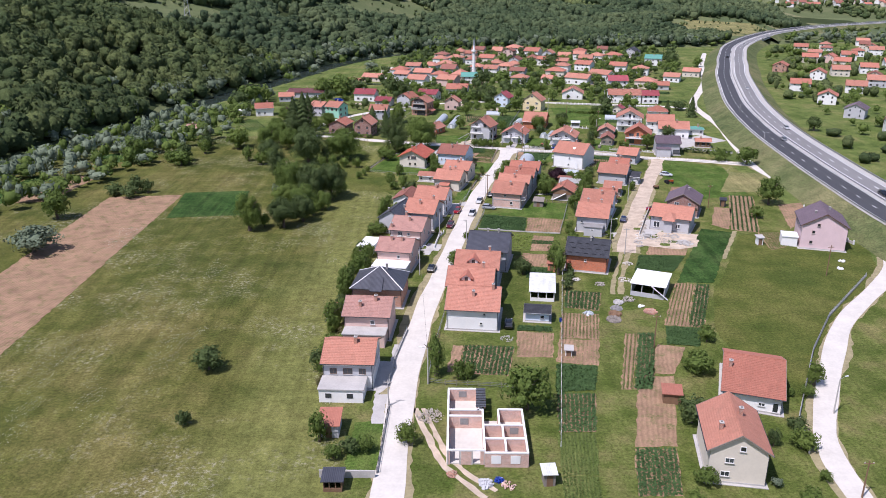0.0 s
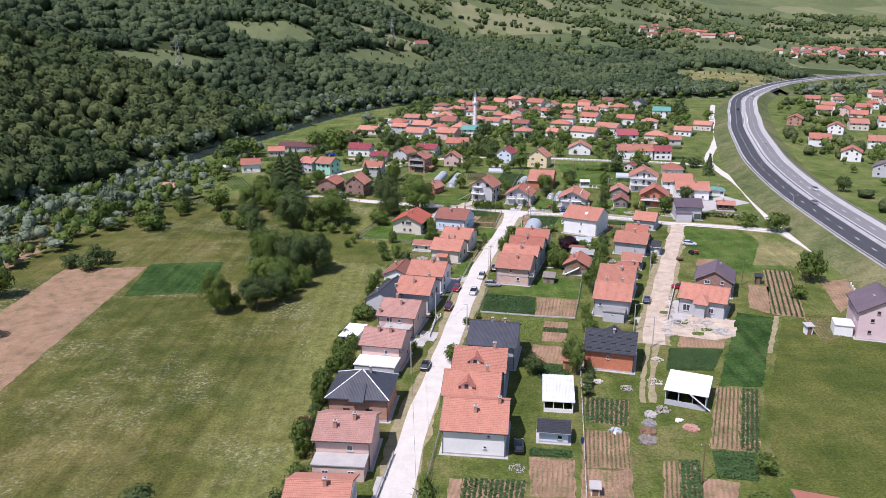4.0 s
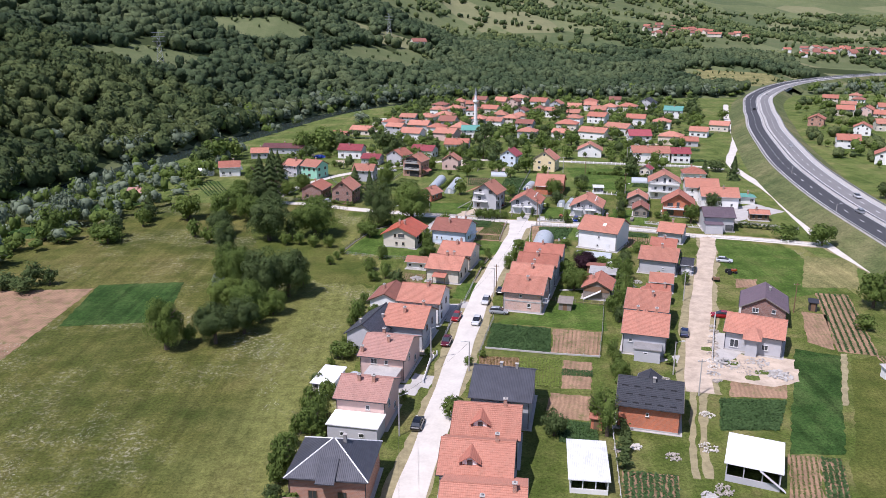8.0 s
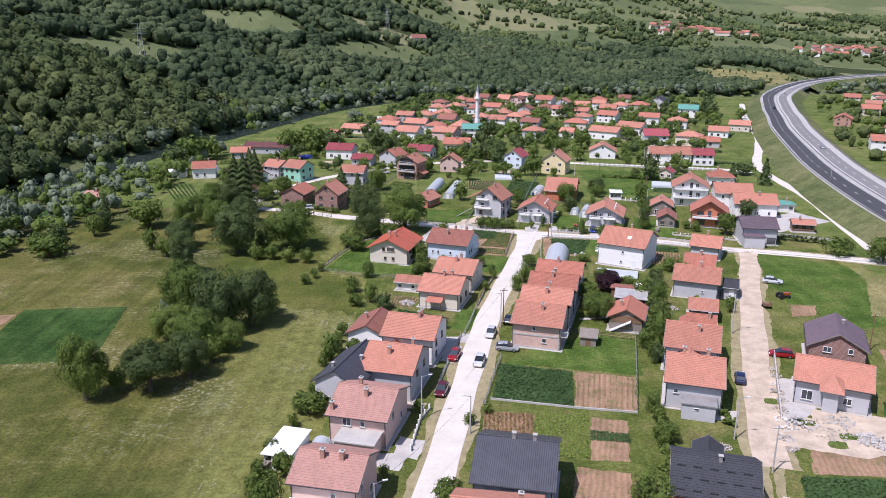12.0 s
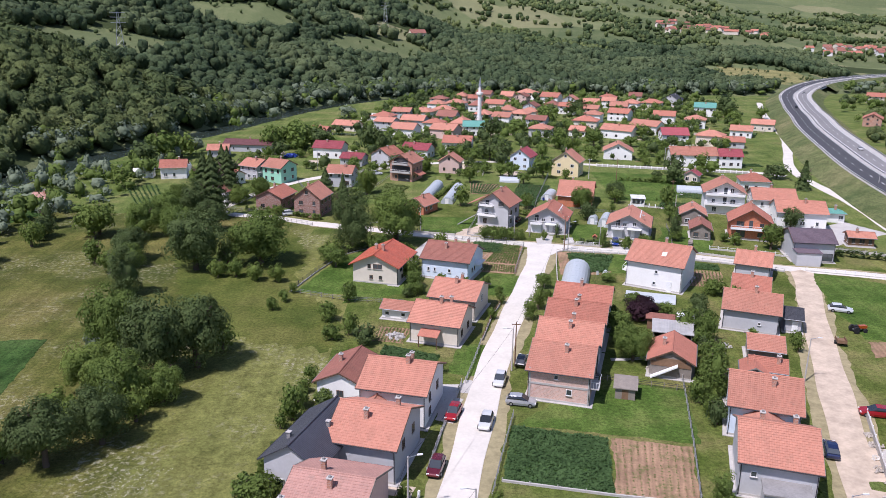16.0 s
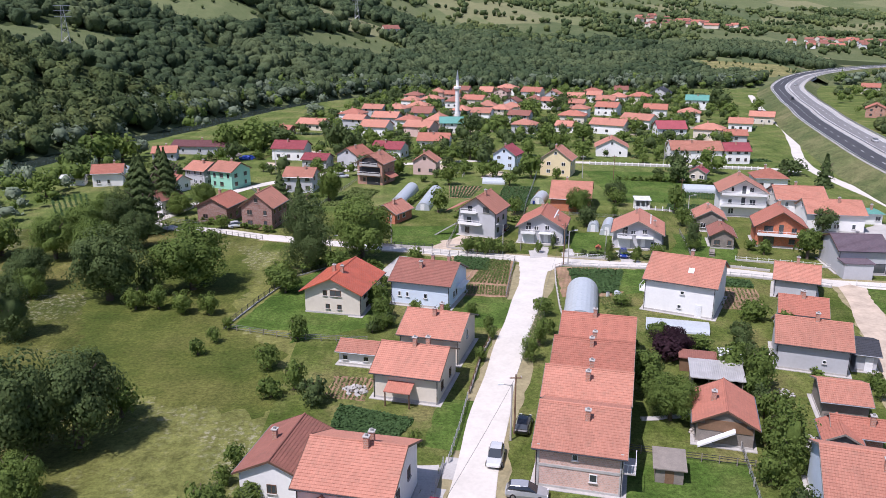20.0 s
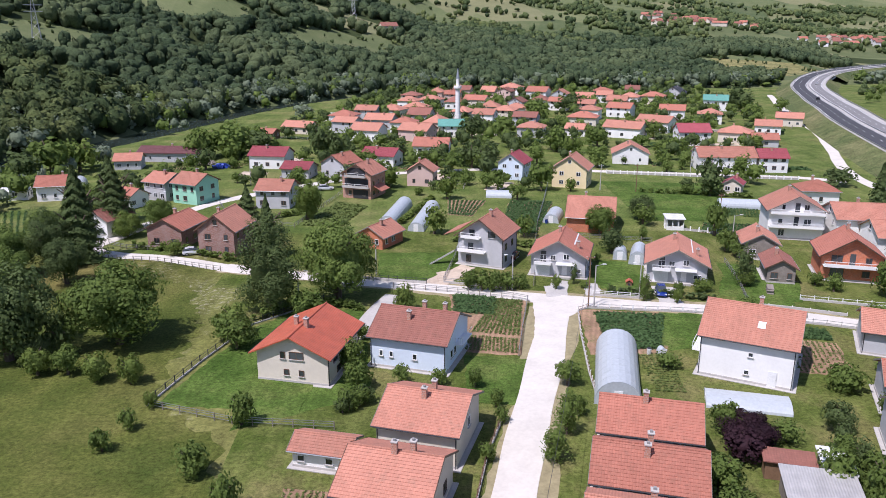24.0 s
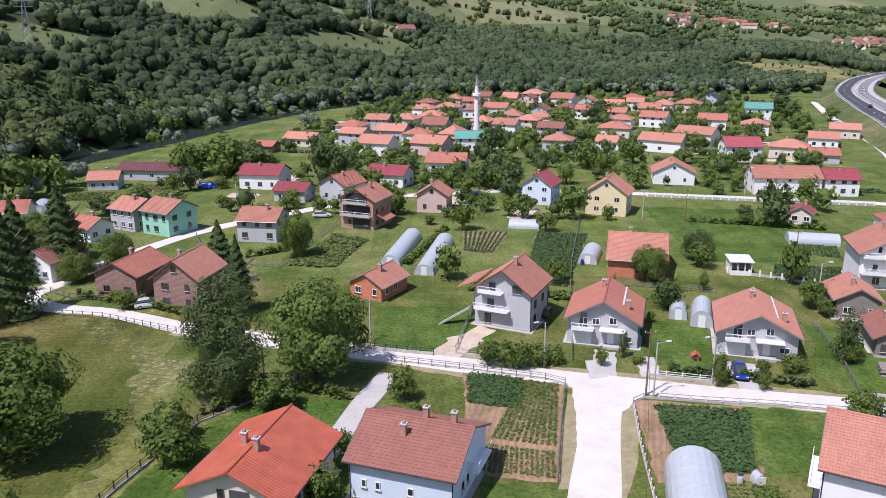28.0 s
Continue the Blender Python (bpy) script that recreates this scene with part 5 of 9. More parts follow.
# dark panels on the solid gable stand in for shade in the open floors
for level, half in ((3.0, 3.6), (5.7, 2.8)):
    gable_balcony(unfinished, 9.5, level, half, 1.6, "concrete")
    part("open_floor", Shape().box(-4.42, -4.36, -half + 0.3, half - 0.3, level + 0.1, level + 2.1), "frame_dark", unfinished)
part("open_floor", Shape().box(-4.42, -4.36, -3.2, 1.0, 0.1, 2.3), "frame_dark", unfinished)
part("side_stair_roof", Shape().sheet([(-3.4, -4.2, 3.4), (1.4, -4.2, 3.4), (1.4, -6.6, 2.2), (-3.4, -6.6, 2.2)], 0.14), "tile_red", unfinished)
h = house(17.6, 324.6, 65, 9.8, 9.6, 5.6, 9.0, "tile", "plaster_grey", label="three-storey pale grey house with orange tile roof", over_x=0.8, sides=(((-2.2, 5.6, 1.4, 1.2), (1.6, 5.6, 1.0, 1.2), (1.8, 3.1, 1.0, 1.2), (2.2, 0.6, 1.0, 1.4)), ()), front=((-2, 3.1, 1.0, 1.2), (1.5, 3.1, 1.0, 1.2), (-2, 0.9, 1.0, 1.2)), chimneys=((0.0, -0.1),), frame="frame_dark")
gable_balcony(h, 9.8, 2.9, 2.6, at=1.4)
gable_balcony(h, 9.8, 5.5, 1.8, at=1.6)
part("side_roof", Shape().sheet([(-3.6, 4.2, 6.6), (3.4, 4.2, 6.6), (3.4, 7.4, 5.2), (-3.6, 7.4, 5.2)], 0.14), "tile", h)
part("outer_stair", Shape().sheet([(-4.4, 5.0, 2.6), (-3.2, 5.0, 2.6), (-5.6, 9.0, 0.1), (-6.8, 9.0, 0.1)], 0.3), "concrete", h)
for (x, y, L, D, ze, zr, roof) in ((30.4, 318.9, 11.0, 10.6, 3.7, 6.7, "tile_red"), (50.3, 315.4, 12.2, 11.0, 3.3, 6.1, "tile")):
    h = house(x, y, 73.5, L, D, ze, zr, roof, "plaster_grey", label="grey house with balcony, garage and broad orange gable roof", over_x=0.9, sides=(((2.6, 2.9, 1.2, 1.0), (0.9, 3.0, 1.0, 0.9), (-1.4, 3.2, 1.0, 1.0), (-3.4, 0.9, 1.3, 0.8)), ()), front=((-2, 1.0, 1.1, 1.0), (2, 1.0, 1.1, 1.0)), chimneys=((0.3, 0.1), (-0.4, -0.6)), frame="frame_white")
    gable_balcony(h, L, 2.5, 1.5, at=2.6)
    part("garage_door", Shape().box(-L / 2 + 0.82, -L / 2 + 0.88, 1.4, 3.9, 0.05, 2.1), "frame_white", h)
    part("front_door", Shape().box(-L / 2 + 0.8, -L / 2 + 0.88, -1.6, -0.7, 0.4, 2.4), "frame_white", h)
    part("door_canopy", Shape().box(-L / 2 - 0.5, -L / 2 + 0.9, -3.2, 0.3, 2.5, 2.64), "frame_white", h)
    part("doorstep", Shape().box(-L / 2 - 0.3, -L / 2 + 0.9, -2.4, 0.2, 0, 0.35), "concrete", h)
    part("roof_trim", Shape().sheet([(-L / 2 + 3.4, -2.4, zr - 2.4 * (zr - ze) * 2 / D + 0.12), (L / 2, -2.4, zr - 2.4 * (zr - ze) * 2 / D + 0.12), (L / 2, -2.6, zr - 2.6 * (zr - ze) * 2 / D + 0.12), (-L / 2 + 3.4, -2.6, zr - 2.6 * (zr - ze) * 2 / D + 0.12)], 0.08), "frame_white", h)
h = house(80.2, 314.3, 73, 10.0, 10.8, 4.4, 7.8, "tile_red", "brick_orange", label="orange brick house with a broad gable roof", over_x=0.9, sides=(((2.4, 3.4, 1.8, 1.2), (-2.6, 3.4, 1.0, 1.0), (2.2, 0.6, 2.2, 1.7), (-2.4, 0.9, 1.2, 1.1)), ()), chimneys=((0.4, 0.0),), frame="frame_brown")
gable_balcony(h, 10.0, 2.9, 4.6, 1.5)
h = house(83.0, 342.0, 76, 11.5, 11.8, 6.0, 9.2, "tile", "plaster_white", label="three-storey white house with balconies and orange roof", over_x=0.9, sides=(((2.6, 6.2, 0.7, 1.1), (-1.8, 6.2, 1.0, 1.2), (3.0, 3.2, 0.9, 1.1), (-2.2, 3.1, 1.4, 1.3), (2.6, 0.7, 1.2, 1.4)), ()), chimneys=((0.3, 0.1),))
gable_balcony(h, 11.5, 5.6, 5.2, 1.4)
gable_balcony(h, 11.5, 2.8, 5.2, 1.4)
# beyond the motorway
for (x, y, turn, roof, wall) in ((208, 456, -20, "tile_red", "plaster_white"), (240, 503, 60, "tile_red", "plaster_white"), (203, 411, 62, "tile_red", "plaster_white"), (236, 447, -25, "tile", "plaster_white"), (198, 371, 55, "tile_purple", "plaster_grey"),
                                 (275, 594, -20, "tile_red", "plaster_beige"), (232, 542, 60, "tile_red", "brick"), (287, 532, -20, "tile_red", "plaster_white"), (260, 470, -25, "tile", "plaster_grey"), (286, 566, -30, "tile_red", "plaster_beige"),
                                 (352, 646, -20, "tile", "plaster_white"), (290, 594, 50, "tile_red", "plaster_pink"), (312, 610, -20, "tile_red", "plaster_white"), (262, 520, -15, "tile", "plaster_beige"), (318, 560, -15, "tile_red", "plaster_white")):
    far_house(x, y, turn, 11.5, 10.0, 4.4, 6.9, roof, wall, "gable", "house beyond the motorway with a red tile roof")
# more houses beyond the motorway, in gardens
rnd = random.Random(8)
spots = [(o.location.x, o.location.y) for o in scene.objects if o.parent is None and o.name.startswith("house")]
made = 0
for _ in range(4000):
    x, y = rnd.uniform(190, 430), rnd.uniform(330, 720)
    gap = -float(beside(road_line, np.array([x]), np.array([y]))[0])
    if made >= 34 or gap < 42 or gap > 190 or min(math.hypot(x - a, y - b) for a, b in spots) < 19:
        continue
    spots.append((x, y))
    far_house(x, y, rnd.choice((-20, 60, -28, 66)), rnd.uniform(9, 12), rnd.uniform(8.5, 10.5), rnd.uniform(3.6, 5.2), 7.0, rnd.choice(("tile_red", "tile_red", "tile", "tile_brown")), rnd.choice(("plaster_white", "plaster_white", "plaster_beige", "plaster_grey")), rnd.choice(("gable", "gable", "hip")), "house beyond the motorway with a red tile roof")
    made += 1
rnd = random.Random(5)
for i in range(30):
    x, y = 300 + rnd.uniform(-25, 25) + i * 5.2, 1245 + rnd.uniform(-30, 34) + i * 1.4
    far_house(x, y, rnd.uniform(-40, 40), 11, 10, 4.2, 6.8, rnd.choice(("tile_brown", "tile_red")), "plaster_beige", "gable", "distant house with a red roof on the valley side")
for i in range(44):
    x = 470 + rnd.uniform(0, 210)
    y = 1120 + (x - 470) * 0.28 + rnd.uniform(-24, 55)
    far_house(x, y, rnd.uniform(-40, 40), 11, 10, 4.2, 6.8, rnd.choice(("tile_brown", "tile_red", "tile_red")), rnd.choice(("plaster_beige", "plaster_white")), "gable", "distant house with a red roof in the valley")
far_house(-24.0, 921.0, 20, 16, 12, 5, 8.5, "tile_brown", "plaster_beige", "gable", "lone farmhouse with a brown roof on the spur")
far_house(110.0, 414.0, -6, 9.0, 9.0, 4.4, 6.6, "tile_crimson", "plaster_white", "gable", "white house with a crimson sheet roof")
far_house(103.3, 372.0, -10, 9.5, 9.0, 3.4, 5.6, "tile_red", "plaster_white", "hip", "white house with a red hip roof")

# the minaret and its mosque
mz = 0.0
mi = thing("minaret", 21.2, 527.0, mz, 0, "slender white minaret with a pointed lead spire", "minaret")
part("shaft", Shape().tube((0, 0, 0), (0, 0, 4), 1.5, 1.3, 12).tube((0, 0, 4), (0, 0, 15.5), 1.05, 0.95, 12), "plaster_white", mi)
part("gallery", Shape().tube((0, 0, 14.6), (0, 0, 15.4), 1.0, 1.7, 12).tube((0, 0, 15.4), (0, 0, 16.4), 1.7, 1.7, 12), "plaster_white", mi)
part("upper_shaft", Shape().tube((0, 0, 16.4), (0, 0, 19.5), 0.75, 0.7, 12), "plaster_white", mi)
part("spire", Shape().tube((0, 0, 19.5), (0, 0, 24.0), 0.85, 0.05, 12), "metal", mi)

# ---- trees ----


def crown_mesh(seed, form="round", cards=900, size=0.5):
    """A crown one metre in radius: boughs as clumps of many leaves, uneven, with gaps."""
    rnd = np.random.RandomState(seed)
    if form == "fir":
        t = rnd.rand(cards) ** 0.7
        ang = rnd.uniform(0, 6.283, cards)
        tier = 0.16 * np.sin(t * 60 + 2 * np.sin(ang * 3))
        r = (1 - t) * 0.62 * (0.55 + 0.45 * rnd.rand(cards) ** 0.4) + tier * (1 - t)
        p = np.c_[np.cos(ang) * r, np.sin(ang) * r, t * 2.4 - 0.9]
        nrm = np.c_[np.cos(ang), np.sin(ang), 0.5 + 0 * ang]
    else:
        k = 26 if cards < 200 else 46
        d = rnd.normal(size=(k, 3))
        d /= np.linalg.norm(d, axis=1, keepdims=True)
        d[:, 2] = d[:, 2] * (0.85 if form == "round" else 1.25)
        c = d * (rnd.uniform(0.2, 0.76, (k, 1)) if cards < 200 else 0.8 * rnd.rand(k, 1) ** 0.36)
        rad = rnd.uniform(0.22, 0.42, k) if cards < 200 else rnd.uniform(0.17, 0.36, k)
        w = rnd.randint(0, k, cards)
        q = rnd.normal(size=(cards, 3))
        q /= np.linalg.norm(q, axis=1, keepdims=True)
        q[:, 2] = np.where((q[:, 2] < -0.3) & (rnd.rand(cards) < 0.25), -q[:, 2], q[:, 2])
        p = c[w] + q * rad[w][:, None] * rnd.uniform(0.75, 1.08, (cards, 1))
        p[:, :2] *= 1 + 0.24 * np.clip(-p[:, 2:], 0, 1)
        nrm = q * 0.7 + p * 0.5
    nrm = nrm + rnd.normal(0, 0.2, (cards, 3))
    nrm /= np.linalg.norm(nrm, axis=1, keepdims=True)
    ref = rnd.normal(size=(cards, 3))
    u = np.cross(nrm, ref)
    u /= np.linalg.norm(u, axis=1, keepdims=True)
    v = np.cross(nrm, u)
    s = size * rnd.uniform(0.5, 1.15, (cards, 1)) * 0.5
    u, v = u * s, v * s * rnd.uniform(0.6, 1.0, (cards, 1))
    if form == "tall":
        u[:, 2], v[:, 2] = u[:, 2] * 0.55, v[:, 2] * 0.55
    quad = np.stack([p - u - v * 0.3, p + v * -1.0 + u * 0.2, p + u + v * 0.2, p + v - u * 0.1], 1).reshape(-1, 3)
    # the dense inside of the crown
    if form == "fir":
        k, m = 14, 12
        tt, aa = np.meshgrid(np.linspace(0, 1, m), np.arange(k) * 6.283 / k, indexing="ij")
        rr = (1 - tt) * 0.36 * (1 + 0.3 * np.cos(tt * 40)) * (1 + 0.15 * np.sin(aa * 3 + seed + tt * 9))
        core = np.stack([rr * np.cos(aa), rr * np.sin(aa), tt * 2.3 - 0.88], -1).reshape(-1, 3)
        face = [(i * k + j, i * k + (j + 1) % k, i * k + k + (j + 1) % k, i * k + k + j) for i in range(m - 1) for j in range(k)]
    else:
        core, face = ball(0 if cards < 200 else 1)
        lump = sum(np.sin(core @ rnd.normal(0, 2.6 + j * 1.5, 3) + j) / (1 + j * 0.6) for j in range(5))
        core = core * ((0.58 if cards < 200 else 0.46) + 0.1 * lump)[:, None] * [1, 1, 0.92 if form == "round" else 1.2]
    return quad, core, face


def canopy_mesh(seed, cards, level=1):
    """The crown of a tree in a wood: a lumpy dome of boughs with leaf sprays breaking its outline."""
    rnd = np.random.RandomState(seed)
    core, face = ball(level)
    lump = sum(np.sin(core @ rnd.normal(0, 3.4 + j * 1.6, 3) + j * 2.1) / (1 + j * 0.35) for j in range(6))
    core = core * (0.8 + 0.1 * lump + rnd.normal(0, 0.07, len(core)))[:, None]
    core[:, 2] = np.where(core[:, 2] < -0.25, -0.25 + (core[:, 2] + 0.25) * 1.3, core[:, 2])
    p = rnd.normal(size=(cards, 3))
    p[:, 2] = np.abs(p[:, 2]) * 0.9 - 0.15
    p /= np.linalg.norm(p, axis=1, keepdims=True)
    nrm = p + rnd.normal(0, 0.45, (cards, 3))
    nrm /= np.linalg.norm(nrm, axis=1, keepdims=True)
    u = np.cross(nrm, rnd.normal(size=(cards, 3)))
    u /= np.linalg.norm(u, axis=1, keepdims=True)
    v = np.cross(nrm, u)
    sz = rnd.uniform(0.08, 0.2, (cards, 1))
    u, v, p = u * sz, v * sz * 0.8, p * (0.8 + 0.1 * sum(np.sin(p @ rnd.normal(0, 3.4 + j * 1.6, 3)) for j in range(3))[:, None] + rnd.uniform(-0.02, 0.24, (cards, 1)))
    quad = np.stack([p - u - v * 0.4, p - v + u * 0.3, p + u + v * 0.3, p + v - u * 0.2], 1).reshape(-1, 3)
    return quad, core, face


def ball(level):
    """An icosahedron, each face split level times, on the unit sphere."""
    g = (1 + 5 ** 0.5) / 2
    v = [Vector(p).normalized() for p in ((-1, g, 0), (1, g, 0), (-1, -g, 0), (1, -g, 0), (0, -1, g), (0, 1, g), (0, -1, -g), (0, 1, -g), (g, 0, -1), (g, 0, 1), (-g, 0, -1), (-g, 0, 1))]
    bm = bmesh.new()
    bv = [bm.verts.new(p) for p in v]
    near = sorted((v[0] - q).length for q in v)[1] * 1.01
    for i, j, k in itertools.combinations(range(12), 3):
        if max((v[i] - v[j]).length, (v[j] - v[k]).length, (v[i] - v[k]).length) < near:
            f = (i, j, k) if (v[j] - v[i]).cross(v[k] - v[i]).dot(v[i]) > 0 else (i, k, j)
            bm.faces.new([bv[q] for q in f])
    for _ in range(level):
        bmesh.ops.subdivide_edges(bm, edges=bm.edges[:], cuts=1, use_grid_fill=True)
    bm.verts.index_update()
    pts = np.array([q.co.normalized() for q in bm.verts])
    faces = [tuple(q.index for q in f.verts) for f in bm.faces]
    bm.free()
    return pts, faces


def card_mesh(name, quad, core=(), face=()):
    """Leaves as quads, and the lumps inside them, in one mesh."""
    me = bpy.data.meshes.new(name)
    n = len(quad)
    me.from_pydata(quad.tolist() + [tuple(p) for p in core], [], np.arange(n).reshape(-1, 4).tolist() + [tuple(i + n for i in f) for f in face])
    me.polygons.foreach_set("use_smooth", np.ones(len(me.polygons), bool))
    return me


CROWNS = {}


def crown(form, mat, i, grade=1):
    """A crown shared by trees of one kind; grade 2: the finest, of large trees close by; 0: far trees."""
    key = (form, mat, i, grade)
    if key not in CROWNS:
        n, s = {"round": (1700, 0.165), "tall": (1500, 0.165), "fir": (2400, 0.13), "bush": (850, 0.2)}[form] if grade else (420, 0.26)
        if grade == 2:
            n, s = (9000, 0.07) if form == "fir" else (15000, 0.07)
        q, core, face = crown_mesh(sum(map(ord, form + mat)) + i, "tall" if form == "tall" else ("fir" if form == "fir" else "round"), n, s)
        CROWNS[key] = card_mesh("crown", q, core, face)
    return CROWNS[key]


def trunk_mesh(i):
    key = ("trunk", i)
    if key not in CROWNS:
        rnd = random.Random(i)
        s = Shape().tube((0, 0, -0.15), (0.02, 0.01, 0.5), 0.06, 0.045, 8).tube((0.02, 0.01, 0.5), (0, 0, 1.0), 0.045, 0.022, 8)
        for j in range(6):
            a, z = rnd.uniform(0, 6.28), rnd.uniform(0.35, 0.8)
            s.tube((0, 0, z), (0.3 * math.cos(a), 0.3 * math.sin(a), z + rnd.uniform(0.15, 0.4)), 0.022, 0.008, 5)
        CROWNS[key] = s.mesh("trunk")
    return CROWNS[key]


TREE_LABEL = {"round": "leafy broad-crowned tree with a full green crown", "tall": "tall narrow leafy tree", "fir": "dark conical spruce tree", "bush": "dense rounded green garden shrub"}


def tree(x, y, h, r, form="round", mat="leaf", label=""):
    if abs(float(beside(road_line, np.array([x]), np.array([y]))[0])) < 13 + r:
        return None
    rnd = random.Random(int(x * 31 + y * 17))
    i = rnd.randrange(3)
    z = float(height(x, y))
    t = thing("shrub" if form == "bush" else "tree", x, y, z, rnd.uniform(0, 360), label or TREE_LABEL[form], "shrub" if form == "bush" else "tree", "" if label else ("shrubs" if form == "bush" else "trees"))
    tr = part("trunk", trunk_mesh(i), "bark", t)
    tr.scale = (h * 0.8, h * 0.8, h * 0.7)
    c = part("crown", crown(form, mat, i, 2 if (r > 3.0 or h > 8.5) and 198 < y < 365 and -75 < x < 90 else (1 if y < 340 else 0)), mat, t)
    if form == "fir":
        c.scale, c.location = (r * 1.75, r * 1.75, h / 2.3), (0, 0, h * 0.4)
    elif form == "bush":
        c.scale, c.location = (r * 0.95, r * 0.95, h * 0.55), (0, 0, h * 0.46)
    else:
        c.scale, c.location = (r * 1.02, r * 1.02, h * 0.53), (0, 0, h * 0.5)
    return t


def woods(name, pts, size, material, label, seed, cards=46, dome=None):
    """Many far trees as one object: each a crown of leaf clumps on the slope. pts: x, y, radius, height.
    dome: how fine the lumpy domes of a closed wood are, in place of loose crowns."""
    rnd = np.random.RandomState(seed)
    z = height(pts[:, 0], pts[:, 1])
    quads, cores, faces, filled = [], [], [], 0
    for k in range(6):
        q, core, face = crown_mesh(seed * 10 + k, "round", cards, size) if dome is None else canopy_mesh(seed * 10 + k, cards, dome)
        sel = np.arange(len(pts)) % 6 == k
        p, zz = pts[sel], z[sel]
        a = rnd.uniform(0, 6.283, len(p))[:, None]
        for shape, out in ((q, quads), (core, cores)):
            base = shape[None] * np.stack([p[:, 2], p[:, 2], p[:, 3] * 0.5], 1)[:, None, :]
            x = base[..., 0] * np.cos(a) - base[..., 1] * np.sin(a) + p[:, 0][:, None]
            y = base[..., 0] * np.sin(a) + base[..., 1] * np.cos(a) + p[:, 1][:, None]
            out.append(np.stack([x, y, base[..., 2] + (zz + p[:, 3] * 0.5)[:, None]], -1).reshape(-1, 3))
        f = np.array(face)[None] + (filled + np.arange(len(p)) * len(core))[:, None, None]
        faces += f.reshape(-1, f.shape[-1]).tolist()
        filled += len(p) * len(core)
    ob = part(name, card_mesh(name, np.concatenate(quads), np.concatenate(cores), faces), material)
    return tagged(ob, label, "trees", kind="stuff")


rs = np.random.RandomState(3)


def in_clearing(x, y):
    """Open pastures in the woods: ellipses by centre, half length, half width and direction."""
    out = np.zeros(len(x), bool)
    for cx0, cy0, ax, ay, turn in ((-204, 603, 62, 27, 62), (-160, 775, 50, 27, 30), (-50, 825, 66, 34, 62), (-35, 920, 40, 26, 40), (305, 885, 62, 85, -35), (-330, 640, 60, 14, 0), (90, 1130, 200, 36, 4), (-120, 905, 60, 22, 30)):
        c, s = math.cos(radians(turn)), math.sin(radians(turn))
        u, v = (x - cx0) * c + (y - cy0) * s, (y - cy0) * c - (x - cx0) * s
        out |= (u / ax) ** 2 + (v / ay) ** 2 < 1 + 0.4 * waves(x, y, 14, 2)
    return out


def scatter(n, x0, x1, y0, y1):
    return rs.uniform(x0, x1, n), rs.uniform(y0, y1, n)


# the wooded hill across the river
x, y = scatter(24000, -560, 420, 120, 1120)
d = beside(river_line, x, y)
keep = (d > 10) & (d < 420) & ~in_clearing(x, y) & ((y - 100) * 0.9 > -x - 330) & (beside(road_line, x, y) > 26)
edge = (y > 1000) & (waves(x, y, 70, 4) > 0.1)
keep &= ~edge
x, y = x[keep], y[keep]
stand = np.clip(0.5 + 0.5 * waves(x, y, 26, 6) + 0.35 * waves(x, y, 9, 3), 0, 1)
pts = np.c_[x, y, (3.0 + 2.8 * stand) * rs.uniform(0.7, 1.3, len(x)), (6.5 + 6.0 * stand) * rs.uniform(0.8, 1.2, len(x))]
near = (y < 560)
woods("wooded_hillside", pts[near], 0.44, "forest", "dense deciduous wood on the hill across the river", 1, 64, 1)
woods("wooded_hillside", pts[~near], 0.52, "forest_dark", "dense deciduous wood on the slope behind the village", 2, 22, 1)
gm.materials.append(M["forest_floor"])
fd = beside(river_line, cx, cy)
under = (fd > 12) & (fd < 430) & ~in_clearing(cx, cy) & (cy < 1000) & (beside(road_line, cx, cy) > 30)
gm.materials.append(M["hay"])
index = np.where(over, 1, np.where((cy > 330) | (cx > 105), 2, 0))
index = np.where(~over & (cx > np.interp(cy, [60, 130, 200, 260, 320], [-13, -20, -16, -14, -30])) & (cx < 100) & (cy < 345), 3, index)
mown = (((cx - 305) * 0.57 + (cy - 885) * 0.82) / 75) ** 2 + (((cy - 885) * 0.57 - (cx - 305) * 0.82) / 45) ** 2 < 1
gm.polygons.foreach_set("material_index", np.where(mown, 5, np.where(under, 4, index)).astype(np.int32))
# scrub and lone trees in the hillside clearings
qx, qy = scatter(9000, -420, 380, 560, 1120)
ok = in_clearing(qx, qy) & (waves(qx, qy, 11, 4) + 0.6 * waves(qx, qy, 4, 5) > 0.25) & (beside(road_line, qx, qy) > 26)
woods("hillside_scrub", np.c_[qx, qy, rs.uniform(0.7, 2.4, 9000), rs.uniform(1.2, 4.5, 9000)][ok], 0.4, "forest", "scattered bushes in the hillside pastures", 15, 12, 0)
# willows on the banks
line = np.array(river_line)
N = 1500
k = rs.randint(3, len(line) - 4, N)
off = np.where(rs.rand(N) < 0.72, rs.uniform(9, 34, N), -rs.uniform(9, 15, N))
dirs = line[k + 1] - line[k]
dirs /= np.linalg.norm(dirs, axis=1, keepdims=True)
p = line[k] + (line[k + 1] - line[k]) * rs.rand(N)[:, None] + np.c_[-dirs[:, 1], dirs[:, 0]] * off[:, None]
ok = (np.abs(beside(road_line, p[:, 0], p[:, 1])) > 22) & ((off > 0) | (rs.rand(N) < np.where(p[:, 1] > 340, 0.1, 0.4)))
pts = np.c_[p, rs.uniform(2.6, 5.6, N), rs.uniform(5, 10.5, N)][ok]
